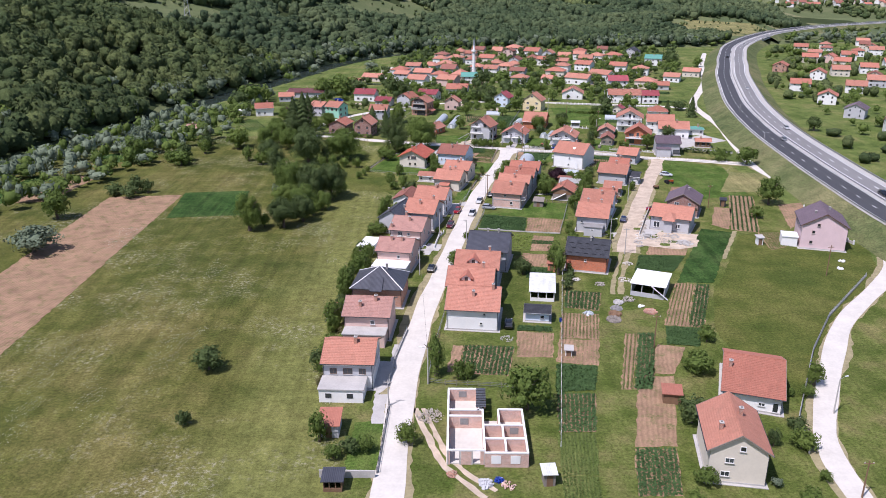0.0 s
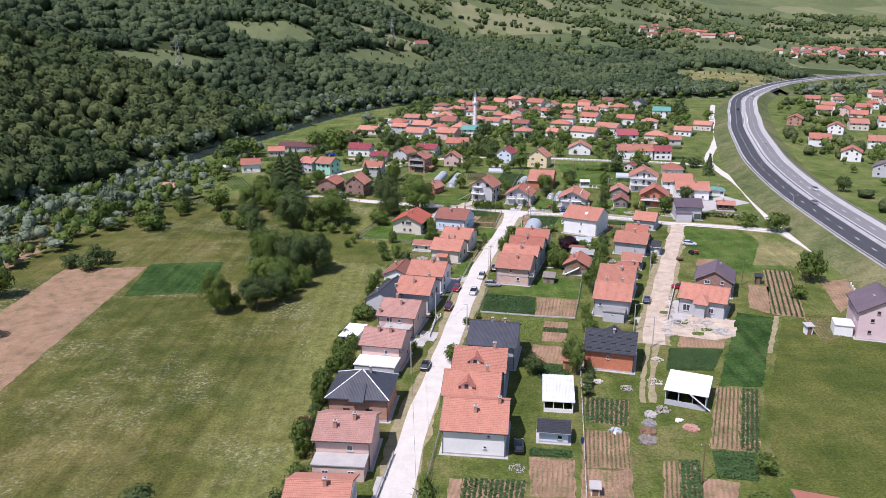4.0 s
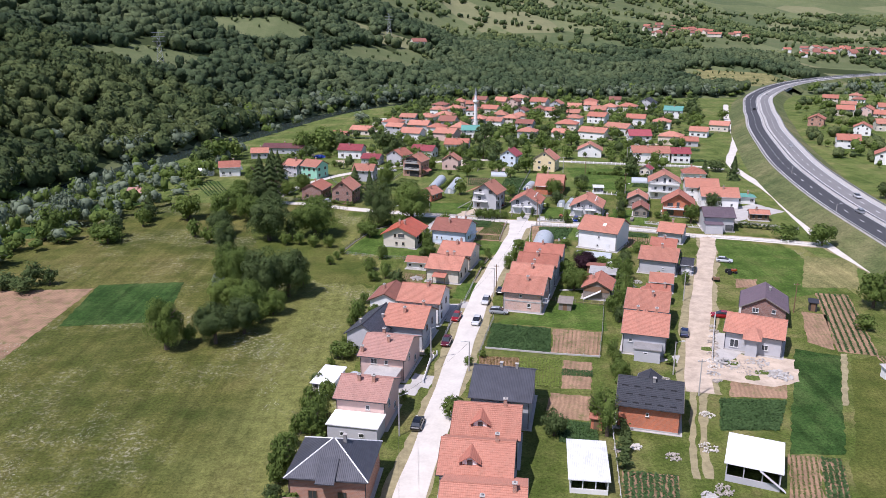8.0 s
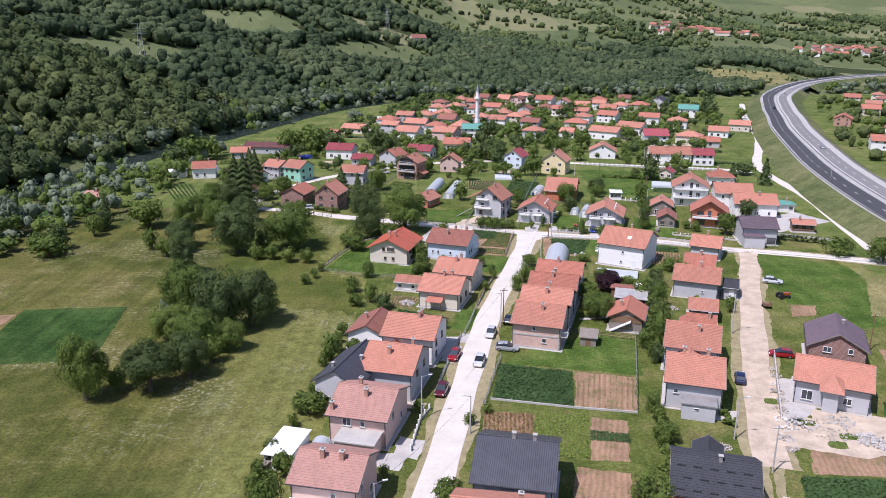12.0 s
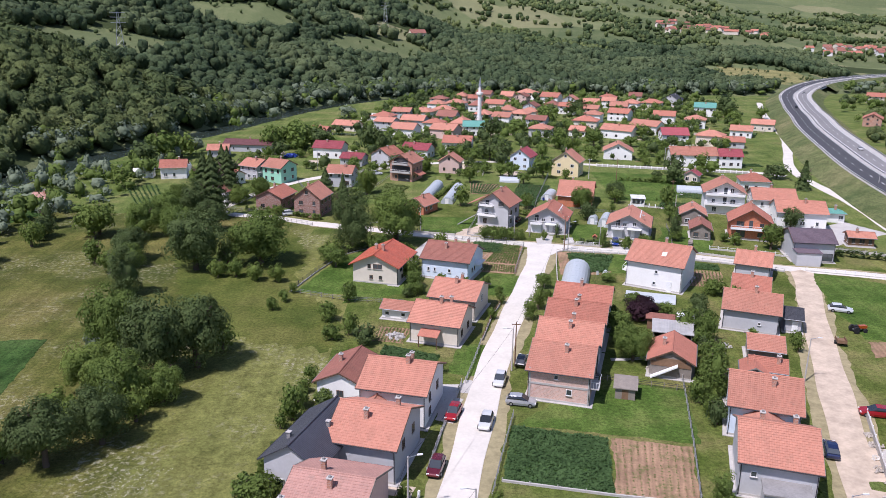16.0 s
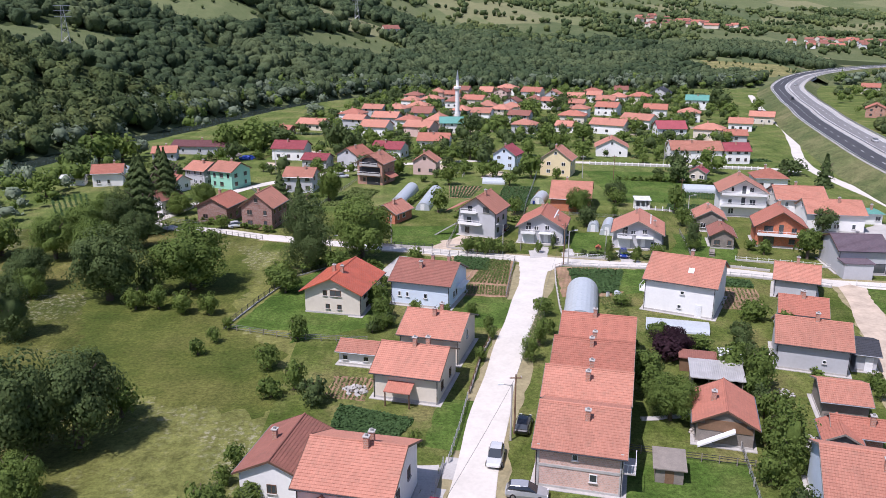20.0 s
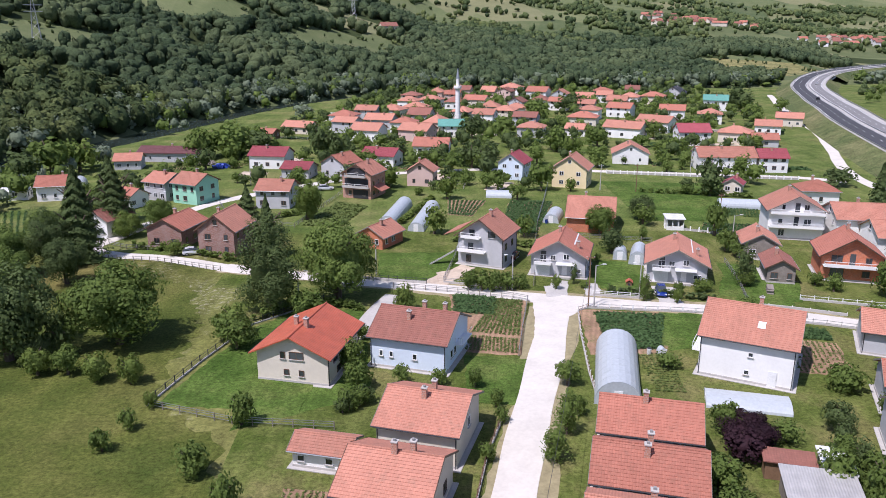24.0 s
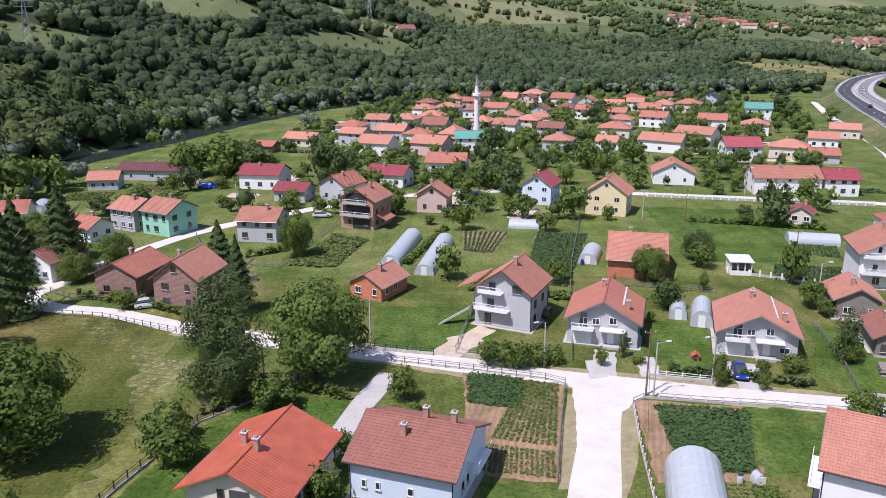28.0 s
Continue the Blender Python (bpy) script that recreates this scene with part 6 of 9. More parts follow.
# thickets on the near bank
qx, qy = scatter(5600, -190, 40, 200, 690)
qd = -beside(river_line, qx, qy)
ok2 = (qd > 12) & ~((qy > 360) & (qd < 30) & (waves(qx, qy, 24, 2) > -0.35)) & (qd < np.interp(qy, [200, 330, 420, 470, 560, 690], [50, 58, 42, 16, 10, 12])) & (rs.rand(5600) < 0.85)
bank_pts = np.c_[qx, qy, rs.uniform(1.6, 4.2, 5600), rs.uniform(3, 9.0, 5600)][ok2]
woods("riverside_bushes", bank_pts[::2], 0.36, "leaf", "green bushes and young trees on the near river bank", 7, 60)
woods("riverside_willows", bank_pts[1::2], 0.36, "leaf_silver", "grey-green willow scrub on the near river bank", 8, 60)
woods("riverside_willows", pts[::2], 0.45, "leaf_silver", "silvery willows along the river bank", 3, 50)
woods("riverside_bushes", pts[1::2], 0.42, "leaf", "green bushes and alders along the river bank", 4, 40)
# the row of tall silvery willows on the far bank, behind the village
row = np.array([p for p in spline(RIVER[5:14], 5.5)])
way = np.gradient(row, axis=0)
way /= np.linalg.norm(way, axis=1, keepdims=True)
p = row + np.c_[-way[:, 1], way[:, 0]] * rs.uniform(11, 21, len(row))[:, None] + rs.normal(0, 1.2, row.shape)
p = p[np.abs(beside(road_line, p[:, 0], p[:, 1])) > 28]
woods("willow_row", np.c_[p, rs.uniform(3.6, 5.8, len(p)), rs.uniform(7.5, 11.5, len(p))], 0.32, "leaf_silver", "row of tall silvery willows on the far river bank", 9, 130)
# hedges and copses on the far hills and valley floor
x, y = scatter(34000, -650, 1250, 1040, 1760)
bands = np.abs(np.sin((x * 0.35 + y) / 34 + 0.9 * waves(x, y, 60, 3))) < 0.13
rows = np.abs(np.sin((x - y * 0.3) / 52 + 0.7 * waves(x, y, 70, 8))) < 0.07
keep = (waves(x, y, 75, 5) + 0.5 * waves(x, y, 26, 6) > 0.22) | ((bands | rows) & (rs.rand(34000) < 0.75)) | (rs.rand(34000) < 0.025)
keep &= (np.abs(beside(road_line, x, y)) > 40) & ~((x > 270) & (x < 560) & (y > 1180) & (y < 1330) & (rs.rand(34000) < 0.6)) & ~((x > 470) & (x < 690) & (y < 1260) & (rs.rand(34000) < 0.6))
x, y = x[keep], y[keep]
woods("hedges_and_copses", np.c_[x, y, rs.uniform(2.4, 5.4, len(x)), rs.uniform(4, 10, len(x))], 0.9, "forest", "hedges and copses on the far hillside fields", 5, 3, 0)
x, y = scatter(8500, 150, 1000, 260, 1300)
hw = np.abs(beside(road_line, x, y))
keep = (hw > 21) & (waves(x, y, 38, 7) + 0.5 * waves(x, y, 15, 8) > 0.1) & (y < 1300) & (beside(road_line, x, y) < 0)
x, y = x[keep], y[keep]
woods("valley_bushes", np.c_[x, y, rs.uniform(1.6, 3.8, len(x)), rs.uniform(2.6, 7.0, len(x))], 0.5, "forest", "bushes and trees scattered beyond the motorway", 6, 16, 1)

# pylons on the hillside clearings
for ux, uy in ((-186, 592), (-56, 930)):
    py = thing("pylon", ux, uy, float(height(ux, uy)), 20, "steel lattice power pylon in a hillside clearing", "pylon", "pylons")
    for sx in (-1, 1):
        for sy in (-1, 1):
            part("leg", Shape().tube((sx * 2.4, sy * 2.4, -1), (sx * 0.4, sy * 0.4, 22), 0.16, 0.1, 5), "metal", py)
    for q in (16, 19, 21.6):
        part("cross_arm", Shape().box(-4.2, 4.2, -0.18, 0.18, q, q + 0.3), "metal", py)
    for q in (3, 7, 11, 15):
        w = 2.4 - q * 0.091
        part("brace", Shape().tube((-w, -w, q), (w * 0.8, -w * 0.8, q + 3.6), 0.08, n=4).tube((w, -w, q), (-w * 0.8, -w * 0.8, q + 3.6), 0.08, n=4), "metal", py)

# ---- fields and gardens ----
plot([(-105, 88), (-83, 88), (-83, 238), (-105, 236)], "soil", "long ploughed strip of bare reddish earth")
plot([(-80, 214.7), (-58.5, 217.3), (-62.6, 243.4), (-82.6, 241.2)], "field_green", "dark green field of young crop")
plot([(-134, 230), (-122, 232), (-119, 262), (-131, 264)], "soil", "small patch of tilled brown earth")
plot([(-146, 205), (-137, 206), (-134, 262), (-142, 262)], "field_green", "narrow green garden strip")
plot([(-122.1, 314), (-113, 309), (-104, 328), (-110.5, 336.0), (-125.4, 330.5)], "field_green", "dark green field near the river")


def bed(corners, soil="soil", spacing=0.7, size=0.42, mat="crop", along=0, gap=0.4, seed=1, label="rows of low green vegetable plants", tall=0.5):
    if soil == "soil" and spacing <= 0.62:
        soil = "field_green" if mat == "crop" else "rough"
    plot(corners, soil, "garden bed under vegetables" if soil != "soil" else "garden bed of tilled earth", "garden bed")
    crops(corners, spacing, size, mat, along, gap, "crop_rows", label, seed, tall)


plot([(-135.7, 294.2), (-120.7, 297.7), (-111.9, 284.6), (-128.7, 281.4)], "field_green", "green garden strip near the river")
plot([(79.4, 201.0), (80.7, 201.0), (70.4, 180.1), (69.4, 180.1)], "verge", "bare pale strip along a crop field", "track", 0.07)
plot([(-52.0, 276.0), (-60.0, 300.0), (-52.0, 318.0), (-34.0, 312.0), (-27.0, 291.0), (-27.5, 270.0), (-18.0, 262.0), (-14.0, 250.0), (-15.5, 240.0), (-30.0, 244.0), (-44.0, 256.0)], "field_olive", "olive-green orchard grass round young fruit trees", "meadow", 0.0125, 1.2)
plot([(54.5, 122.0), (54.6, 140.0), (61.4, 162.0), (64.0, 165.0), (71.4, 180.1), (80.0, 198.0), (90.0, 202.0), (110.0, 190.0), (103.0, 168.5), (84.0, 147.5), (74.0, 132.5), (62.0, 112.0)], "field_olive", "even olive-green meadow beside a lane", "meadow", 0.0125)
plot([(80.2, 276.7), (83.2, 284.0), (101.0, 273.9), (90.1, 248.6), (75.4, 247.6)], "mown", "bright green paddock beside the lane", "lawn", 0.0605)
plot([(75.2, 246.3), (80.6, 246.3), (78.2, 240.7), (72.9, 239.9)], "soil", "small patch of tilled brown earth", "garden bed", 0.0650)
plot([(58.4, 213.0), (54.9, 199.0), (65.0, 195.5), (68.0, 194.0), (66.0, 189.0), (60.5, 186.8), (49.7, 190.7), (53.5, 211.5)], "dirt", "trampled earth round a building site", "yard", 0.0695)
plot([(37.7, 283.9), (41.9, 296.4), (48.2, 295.0), (42.7, 283.7)], "mown", "mown green lawn beside a garden", "lawn", 0.0830)
plot([(55.6, 398.6), (88.0, 394.0), (73.0, 353.3), (55.3, 353.8)], "mown", "wide mown green field behind the houses", "lawn", 0.0875)
plot([(-25.9, 268.7), (-20.2, 290.1), (-13.3, 300.9), (-6.1, 297.4), (-9.0, 266.0)], "mown", "mown bright green lawn inside a fence", "lawn", 0.0920)
plot([(35.5, 320.2), (35.3, 308.1), (41.7, 307.5), (43.4, 321.9)], "mown", "mown green front lawn", "lawn", 0.0965)
plot([(54.0, 304.0), (66.0, 300.5), (70.0, 310.0), (58.0, 313.5)], "mown", "mown green front lawn", "lawn", 0.1010)
crops([(-97.5, 364.5), (-87.9, 367.3), (-77.7, 345.0), (-85.1, 340.4)], 1.4, 0.5, "crop", 0, 0.8, seed=41)
crops([(75.1, 358.1), (82.7, 355.6), (87.5, 369.0), (78.0, 366.0)], 0.9, 0.5, "crop", 0, 0.6, seed=42)
bed([(10.2, 203.8), (22.6, 201.2), (24.3, 213.6), (12.2, 216.5)], spacing=0.55, size=0.5, seed=2)
bed([(22.9, 201.2), (31.8, 199.9), (34.7, 211.8), (24.8, 213.6)], spacing=1.0, size=0.22, mat="crop_pale", gap=0.9, seed=3, label="sparse seedlings in rows on brown earth")
bed([(8.0, 188.6), (15.0, 187.6), (16.2, 198.9), (8.6, 199.7)], spacing=0.7, size=0.4, mat="crop_dry", seed=44, label="withered brown rows of a dry crop")
bed([(15.3, 187.3), (22.2, 186.4), (24.4, 198.0), (16.5, 199.0)], spacing=0.6, size=0.4, mat="crop_lime", seed=4, label="dense bright yellow-green vegetable rows")
plot([(22.5, 186.2), (27.8, 185.8), (30.0, 196.8), (24.7, 198.0)], "soil", "bed of bare reddish earth", "garden bed")
crops([(23.4, 191.4), (28.9, 190.6), (29.4, 193.0), (23.9, 194.0)], 0.5, 0.4, "crop", 0, 0.4, seed=5)
plot([(18.6, 176.0), (25.4, 174.6), (27.2, 183.0), (20.4, 184.4)], "soil", "bed of bare reddish earth", "garden bed")
bed([(19.5, 168.0), (25.4, 167.0), (26.4, 173.6), (20.6, 174.8)], spacing=0.6, size=0.45, seed=6)
bed([(3.0, 122.9), (11.7, 121.8), (13.7, 132.7), (4.2, 133.5)], spacing=0.85, size=0.5, seed=7)
plot([(0.8, 123.2), (2.9, 122.9), (4.0, 133.4), (2.0, 133.6)], "soil", "bed of bare reddish earth", "garden bed")
bed([(13.8, 129.0), (20.6, 128.6), (22.1, 138.7), (14.9, 139.6)], spacing=0.9, size=0.22, mat="crop_pale", gap=1.2, seed=8, label="sparse seedlings in rows on brown earth")
crops([(15.0, 140.0), (21.6, 139.2), (22.0, 141.4), (15.4, 142.2)], 0.5, 0.5, "crop", 0, 0.4, seed=9)
bed([(25.9, 150.9), (33.0, 149.4), (35.3, 158.6), (27.5, 160.0)], spacing=0.9, size=0.55, seed=10)
bed([(23.0, 136.5), (30.6, 136.0), (32.6, 147.4), (25.2, 148.4)], spacing=0.8, size=0.3, mat="crop_pale", gap=0.6, seed=11, label="pale green vegetable rows")
bed([(21.0, 127.0), (28.4, 125.4), (30.4, 135.6), (22.8, 136.2)], spacing=0.9, size=0.24, mat="crop_pale", gap=1.4, seed=12, label="sparse seedlings in rows on brown earth")
bed([(19.5, 116.0), (26.1, 116.8), (28.1, 124.8), (20.9, 126.0)], spacing=0.6, size=0.55, seed=13)
bed([(18.2, 104.0), (24.0, 104.0), (26.0, 115.4), (19.4, 115.4)], spacing=0.75, size=0.5, seed=14)
bed([(17.0, 93.0), (22.4, 93.0), (23.8, 103.4), (18.0, 103.4)], spacing=0.6, size=0.35, mat="crop_pale", seed=15, label="pale green vegetable rows")
bed([(16.0, 80.0), (21.0, 80.0), (22.2, 92.6), (16.9, 92.6)], spacing=0.6, size=0.35, mat="crop_pale", seed=16, label="pale green vegetable rows")
bed([(30.7, 117.0), (32.8, 117.0), (38.6, 138.4), (36.2, 138.4)], spacing=0.7, size=0.3, mat="crop_pale", seed=17, label="pale green vegetable rows")
bed([(33.0, 117.0), (36.2, 117.0), (42.0, 138.4), (38.8, 138.4)], spacing=0.8, size=0.6, seed=18)
plot([(29.2, 100.1), (35.6, 100.1), (41.0, 121.5), (34.6, 121.0)], "soil", "bed of bare reddish earth", "garden bed")
plot([(36.2, 122.4), (41.4, 122.4), (46.2, 132.4), (41.4, 133.7)], "soil", "bed of bare reddish earth", "garden bed")
bed([(26.9, 88.4), (33.0, 88.4), (35.2, 99.4), (29.0, 99.4)], spacing=0.8, size=0.5, seed=19)
plot([(54.0, 164.8), (62.2, 164.7), (78.9, 200.0), (71.4, 203.4)], "field_green", "dark green field of young crop")
bed([(44.9, 142.4), (49.4, 141.6), (57.6, 163.6), (53.5, 164.4)], spacing=0.8, size=0.28, mat="crop_pale", seed=20, label="pale green vegetable rows")
bed([(49.6, 141.6), (52.6, 141.2), (60.9, 163.0), (57.9, 163.6)], spacing=0.8, size=0.5, seed=21)
bed([(43.2, 133.8), (49.2, 132.8), (51.8, 140.6), (45.0, 141.6)], spacing=0.6, size=0.5, seed=22)
bed([(45.8, 171.6), (55.1, 171.6), (60.6, 181.6), (49.4, 182.4)], spacing=0.6, size=0.5, seed=23)
plot([(51.4, 183.2), (60.9, 182.4), (63.2, 188.0), (54.0, 189.8)], "soil", "bed of bare reddish earth", "garden bed")
plot([(89.5, 240.4), (103.0, 240.0), (114.6, 264.4), (101.0, 265.4)], "hay", "dry stubble patch inside a green paddock")
bed([(79.6, 202.4), (86.4, 200.0), (97.8, 234.8), (90.6, 236.2)], spacing=1.3, size=0.4, seed=24, label="long crop rows on brown earth")
plot([(75.6, 207.0), (79.2, 203.0), (86.6, 222.0), (82.0, 224.0)], "soil", "bed of bare reddish earth", "garden bed")
plot([(96.0, 203.0), (106.0, 214.0), (110.0, 228.0), (102.0, 226.0)], "soil", "bed of bare reddish earth", "garden bed")
bed([(84.0, 186.0), (92.0, 190.0), (94.0, 200.0), (86.0, 200.0)], spacing=0.8, size=0.4, mat="crop_pale", seed=25, label="pale green vegetable rows")
# gardens at the crossing
plot([(9.6, 282.6), (18.6, 281.2), (22.0, 303.0), (9.9, 306.4)], "soil", "fenced garden of tilled earth", "garden bed")
crops([(10.2, 297.6), (16.4, 296.0), (17.2, 304.0), (10.4, 305.8)], 0.55, 0.55, "crop", 1, 0.4, seed=26)
crops([(12.2, 289.6), (19.2, 287.6), (21.4, 302.4), (17.4, 303.6)], 0.6, 0.4, "crop_pale", 0, 0.45, seed=27, label="pale green vegetable rows")
crops([(11.0, 283.0), (18.2, 281.8), (18.8, 286.6), (11.6, 288.4)], 0.6, 0.34, "crop_pale", 0, 0.5, seed=28, label="pale green vegetable rows")
plot([(28.0, 281.2), (38.4, 281.4), (43.0, 296.2), (29.6, 298.4)], "soil", "fenced garden of tilled earth", "garden bed")
crops([(31.0, 283.0), (37.8, 282.6), (42.2, 295.6), (31.8, 297.0)], 0.6, 0.6, "crop", 1, 0.4, seed=29)
crops([(33.6, 270.0), (37.2, 269.4), (38.4, 280.6), (34.2, 281.0)], 0.8, 0.32, "crop_pale", 1, 0.5, seed=30, label="pale green vegetable rows")
bed([(-7.4, 234.9), (0.4, 233.3), (2.6, 238.6), (-6.6, 242.7)], spacing=0.5, size=0.5, seed=31)
bed([(-8.8, 244.5), (-3.6, 243.5), (-2.6, 249.8), (-8.2, 250.8)], spacing=0.7, size=0.3, mat="crop_pale", seed=32, label="pale green vegetable rows")
bed([(53.5, 275.0), (60.0, 273.0), (63.0, 284.0), (56.0, 286.0)], spacing=0.8, size=0.34, mat="crop_pale", gap=0.8, seed=33, label="sparse seedlings in rows on brown earth")
bed([(54.5, 287.0), (63.0, 284.8), (64.0, 289.0), (55.4, 291.4)], spacing=0.5, size=0.5, seed=34)
bed([(-21.1, 351.9), (-12.5, 350.1), (-8.1, 369.3), (-15.7, 373.9)], soil="rough", spacing=1.1, size=0.9, mat="crop_pale", seed=35)
bed([(11.4, 360.9), (16.8, 358.9), (21.4, 374.9), (11.8, 375.9)], spacing=1.0, size=0.45, seed=36)
bed([(21.8, 344.9), (29.5, 343.3), (37.9, 373.4), (27.4, 374.9)], spacing=0.8, size=0.6, seed=37)
bed([(64.6, 343.0), (75.6, 341.4), (79.5, 349.3), (68.0, 351.2)], spacing=0.8, size=0.55, seed=38)
# lawns and yards
for c, lab in (([(-14.2, 93), (-9.6, 93), (-9.4, 107), (-14.0, 107)], "mown green lawn behind a low wall"), ([(13.0, 217), (36.0, 212.5), (38.5, 228), (26.0, 231)], "mown green lawn behind the terrace"),
               ([(7.0, 308.8), (-2.2, 313.0), (-3.0, 330), (14.0, 330), (14.0, 316)], "bright mown lawn with young fruit trees"), ([(36.0, 304.4), (42.0, 303.0), (46.0, 322.0), (38.0, 324.0)], "bright mown lawn beside a drive"),
               ([(56.0, 300.8), (64.0, 298.6), (70.0, 318.0), (60.0, 322.0)], "bright mown lawn beside a drive"), ([(-16.0, 262), (-1.0, 270), (-4.0, 300), (-14.0, 296)], "mown green lawn round a house"),
               ([(10.5, 268), (17.0, 267), (19.5, 280), (11.0, 281.5)], "mown green lawn by the street"), ([(3.8, 232.6), (8.6, 231.0), (11.2, 243.0), (5.6, 244.0)], "mown green lawn by the street"),
               ([(39.0, 282), (44.5, 284), (52.0, 294.8), (45.0, 296.3), (42.6, 294)], "mown lawn beside a white house"), ([(40.0, 356), (75.0, 352), (84.0, 398), (50.0, 404)], "open green meadow inside the village"),
               ([(80, 232), (97, 238), (101, 272), (84, 281), (76, 262)], "green paddock beside the dirt lane")):
    plot(c, "mown" if "meadow" not in lab else "rough", lab, "lawn", 0.03)
for c, m, lab in (([(-11.3, 106.5), (-9.4, 106.5), (-9.2, 115.5), (-11.6, 115.5)], "concrete", "concrete yard in front of a house"), ([(-9.6, 125.0), (-7.6, 125.0), (-7.0, 134.0), (-9.2, 134.0)], "concrete", "concrete forecourt beside the street"),
                  ([(57.0, 192.0), (69.0, 186.5), (71.0, 198.0), (58.5, 201.0)], "dirt", "rubbly building yard of pale earth"), ([(-4.6, 187.0), (-1.0, 186.0), (0.0, 191.0), (-3.6, 192.2)], "concrete", "concrete forecourt beside the street"),
                  ([(43.2, 300.2), (46.6, 299.6), (48.0, 308.0), (44.0, 309.0)], "concrete", "paved drive in front of a house"), ([(26.4, 304.2), (28.8, 303.4), (30.6, 312.0), (27.8, 313.0)], "concrete", "paved drive in front of a house"),
                  ([(4.6, 311), (8.0, 310.2), (15.0, 320), (12.5, 322)], "dirt", "dusty track up to a house"), ([(92.0, 302.0), (118.0, 318), (112.0, 330), (88.0, 312.0)], "concrete", "concrete yard by the service lane"),
                  ([(2.0, 218.0), (4.4, 217.0), (6.0, 224.0), (3.6, 225.0)], "concrete", "concrete forecourt beside the street"),
                  ([(5.6, 226.0), (8.2, 225.2), (9.2, 229.2), (6.2, 230.2)], "concrete", "concrete forecourt beside the street"), ([(-35.0, 505), (-22.0, 520), (-28.0, 532), (-40.0, 518)], "concrete", "pale gravel yard near the river")):
    plot(c, m, lab, "yard", 0.04)

# ---- fences, walls and posts ----
POSTS = {}


def fence(pts, h=1.0, step=2.0, post="concrete", rails=(0.35, 0.7, 0.95), rail="metal", label="low fence of posts and thin wire rails", low=0.0, w=0.1):
    """A fence along a line: every post, its rails and a low wall if there is one."""
    line = [Vector(p) for p in pts]
    f = thing("fence", line[0].x, line[0].y, 0, 0, label, "fence")
    o = line[0]
    key = (h, post, w)
    if key not in POSTS:
        POSTS[key] = Shape().box(-w / 2, w / 2, -w / 2, w / 2, -0.3, h).mesh("post")
    for a, b in zip(line, line[1:]):
        n = max(1, round((b - a).length / step))
        ang = math.atan2((b - a).y, (b - a).x)
        for i in range(n + (b is line[-1])):
            p = a + (b - a) * i / n - o
            part("post", POSTS[key], post, f, at=(p.x, p.y, 0), turn=ang)
        a2, length = a - o, (b - a).length
        for z in rails:
            part("rail", Shape().box(0, length, -0.02, 0.02, z - 0.025, z + 0.025), rail, f, at=(a2.x, a2.y, 0), turn=ang)
        if low:
            part("low_wall", Shape().box(0, length, -0.1, 0.1, -0.3, low), "concrete", f, at=(a2.x, a2.y, 0), turn=ang)
    return f


WALL = "low pale concrete wall with posts"
fence([(-9.4, 93.5), (-9.0, 106), (-8.8, 112)], 1.2, 2.5, "frame_dark", (0.5, 1.1), "frame_dark", "dark fence on a low garden wall", 0.4)
fence([(-17.5, 92.8), (-9.6, 92.6)], 1.3, 2.0, "concrete", (), "metal", "concrete garden wall along a lawn", 1.2)
fence([(-9.4, 118), (-8.8, 128), (-7.0, 140)], 1.0, 2.5, label=WALL, low=0.4)
fence([(-2.2, 119.2), (0.5, 118.6), (14, 117)], 1.1, 2.0, "wood_grey", label="wire fence on thin wooden posts")
fence([(-2.6, 119), (-1.6, 132), (0.8, 150), (2.0, 160)], 1.2, 3.0, "wood_grey", label="wire fence on thin wooden posts")
fence([(17.9, 100), (28.6, 172)], 1.0, 3.0, "white_line", (0.5, 0.9), "concrete", "row of white posts between gardens")
fence([(10.0, 203.6), (22.6, 200.9), (32.0, 199.4)], 0.5, 3.0, "concrete", (), label="low concrete kerb between garden beds", low=0.3)
fence([(8.6, 200), (10.2, 208), (12.6, 219)], 1.1, 2.5, "concrete", label="wire fence on concrete posts")
fence([(32.0, 199.8), (34.9, 212), (38.0, 226), (40.5, 238)], 1.1, 2.5, "concrete", label="wire fence on concrete posts")
fence([(25.5, 231.0), (32.0, 229.0), (39.0, 227.0)], 1.0, 2.0, "wood_grey", label="dark wire fence across a lawn", rail="frame_dark")
fence([(6.4, 229.0), (7.9, 236), (9.3, 243.5)], 1.1, 2.0, "concrete", label="wire fence on concrete posts")
fence([(9.6, 245), (11.9, 256), (14.6, 265)], 1.1, 1.8, "frame_brown", (0.3, 0.6, 0.9), "frame_brown", "brown-red picket fence beside the street", 0.3)
fence([(18.2, 281), (20.0, 291), (22.2, 302.2), (20.0, 303.6), (9.4, 306.8), (0.5, 309.2)], 1.0, 1.8, "wood_grey", label="weathered garden fence on wooden posts")
fence([(25.8, 264), (26.6, 276), (28.0, 288), (29.4, 297.4), (31.0, 298.6)], 0.9, 1.6, "white_line", (0.3, 0.7), "wood", "red-brown garden fence with white posts", 0.2)
fence([(31.0, 298.8), (38, 297.6), (45.5, 296.6), (53, 295.0)], 0.9, 2.0, "white_line", (0.35, 0.75), label="low wall with short white posts", low=0.25, w=0.2)
fence([(56, 293.4), (65, 290.6), (74, 286.6), (77, 284.6)], 0.9, 2.0, "concrete", (0.35, 0.75), label=WALL, low=0.25)
fence([(-5.0, 314.0), (2.5, 312.0), (6.0, 311.2)], 1.1, 1.6, "frame_dark", (0.3, 0.6, 0.95), "frame_dark", "black metal railing on a stone wall", 0.5)
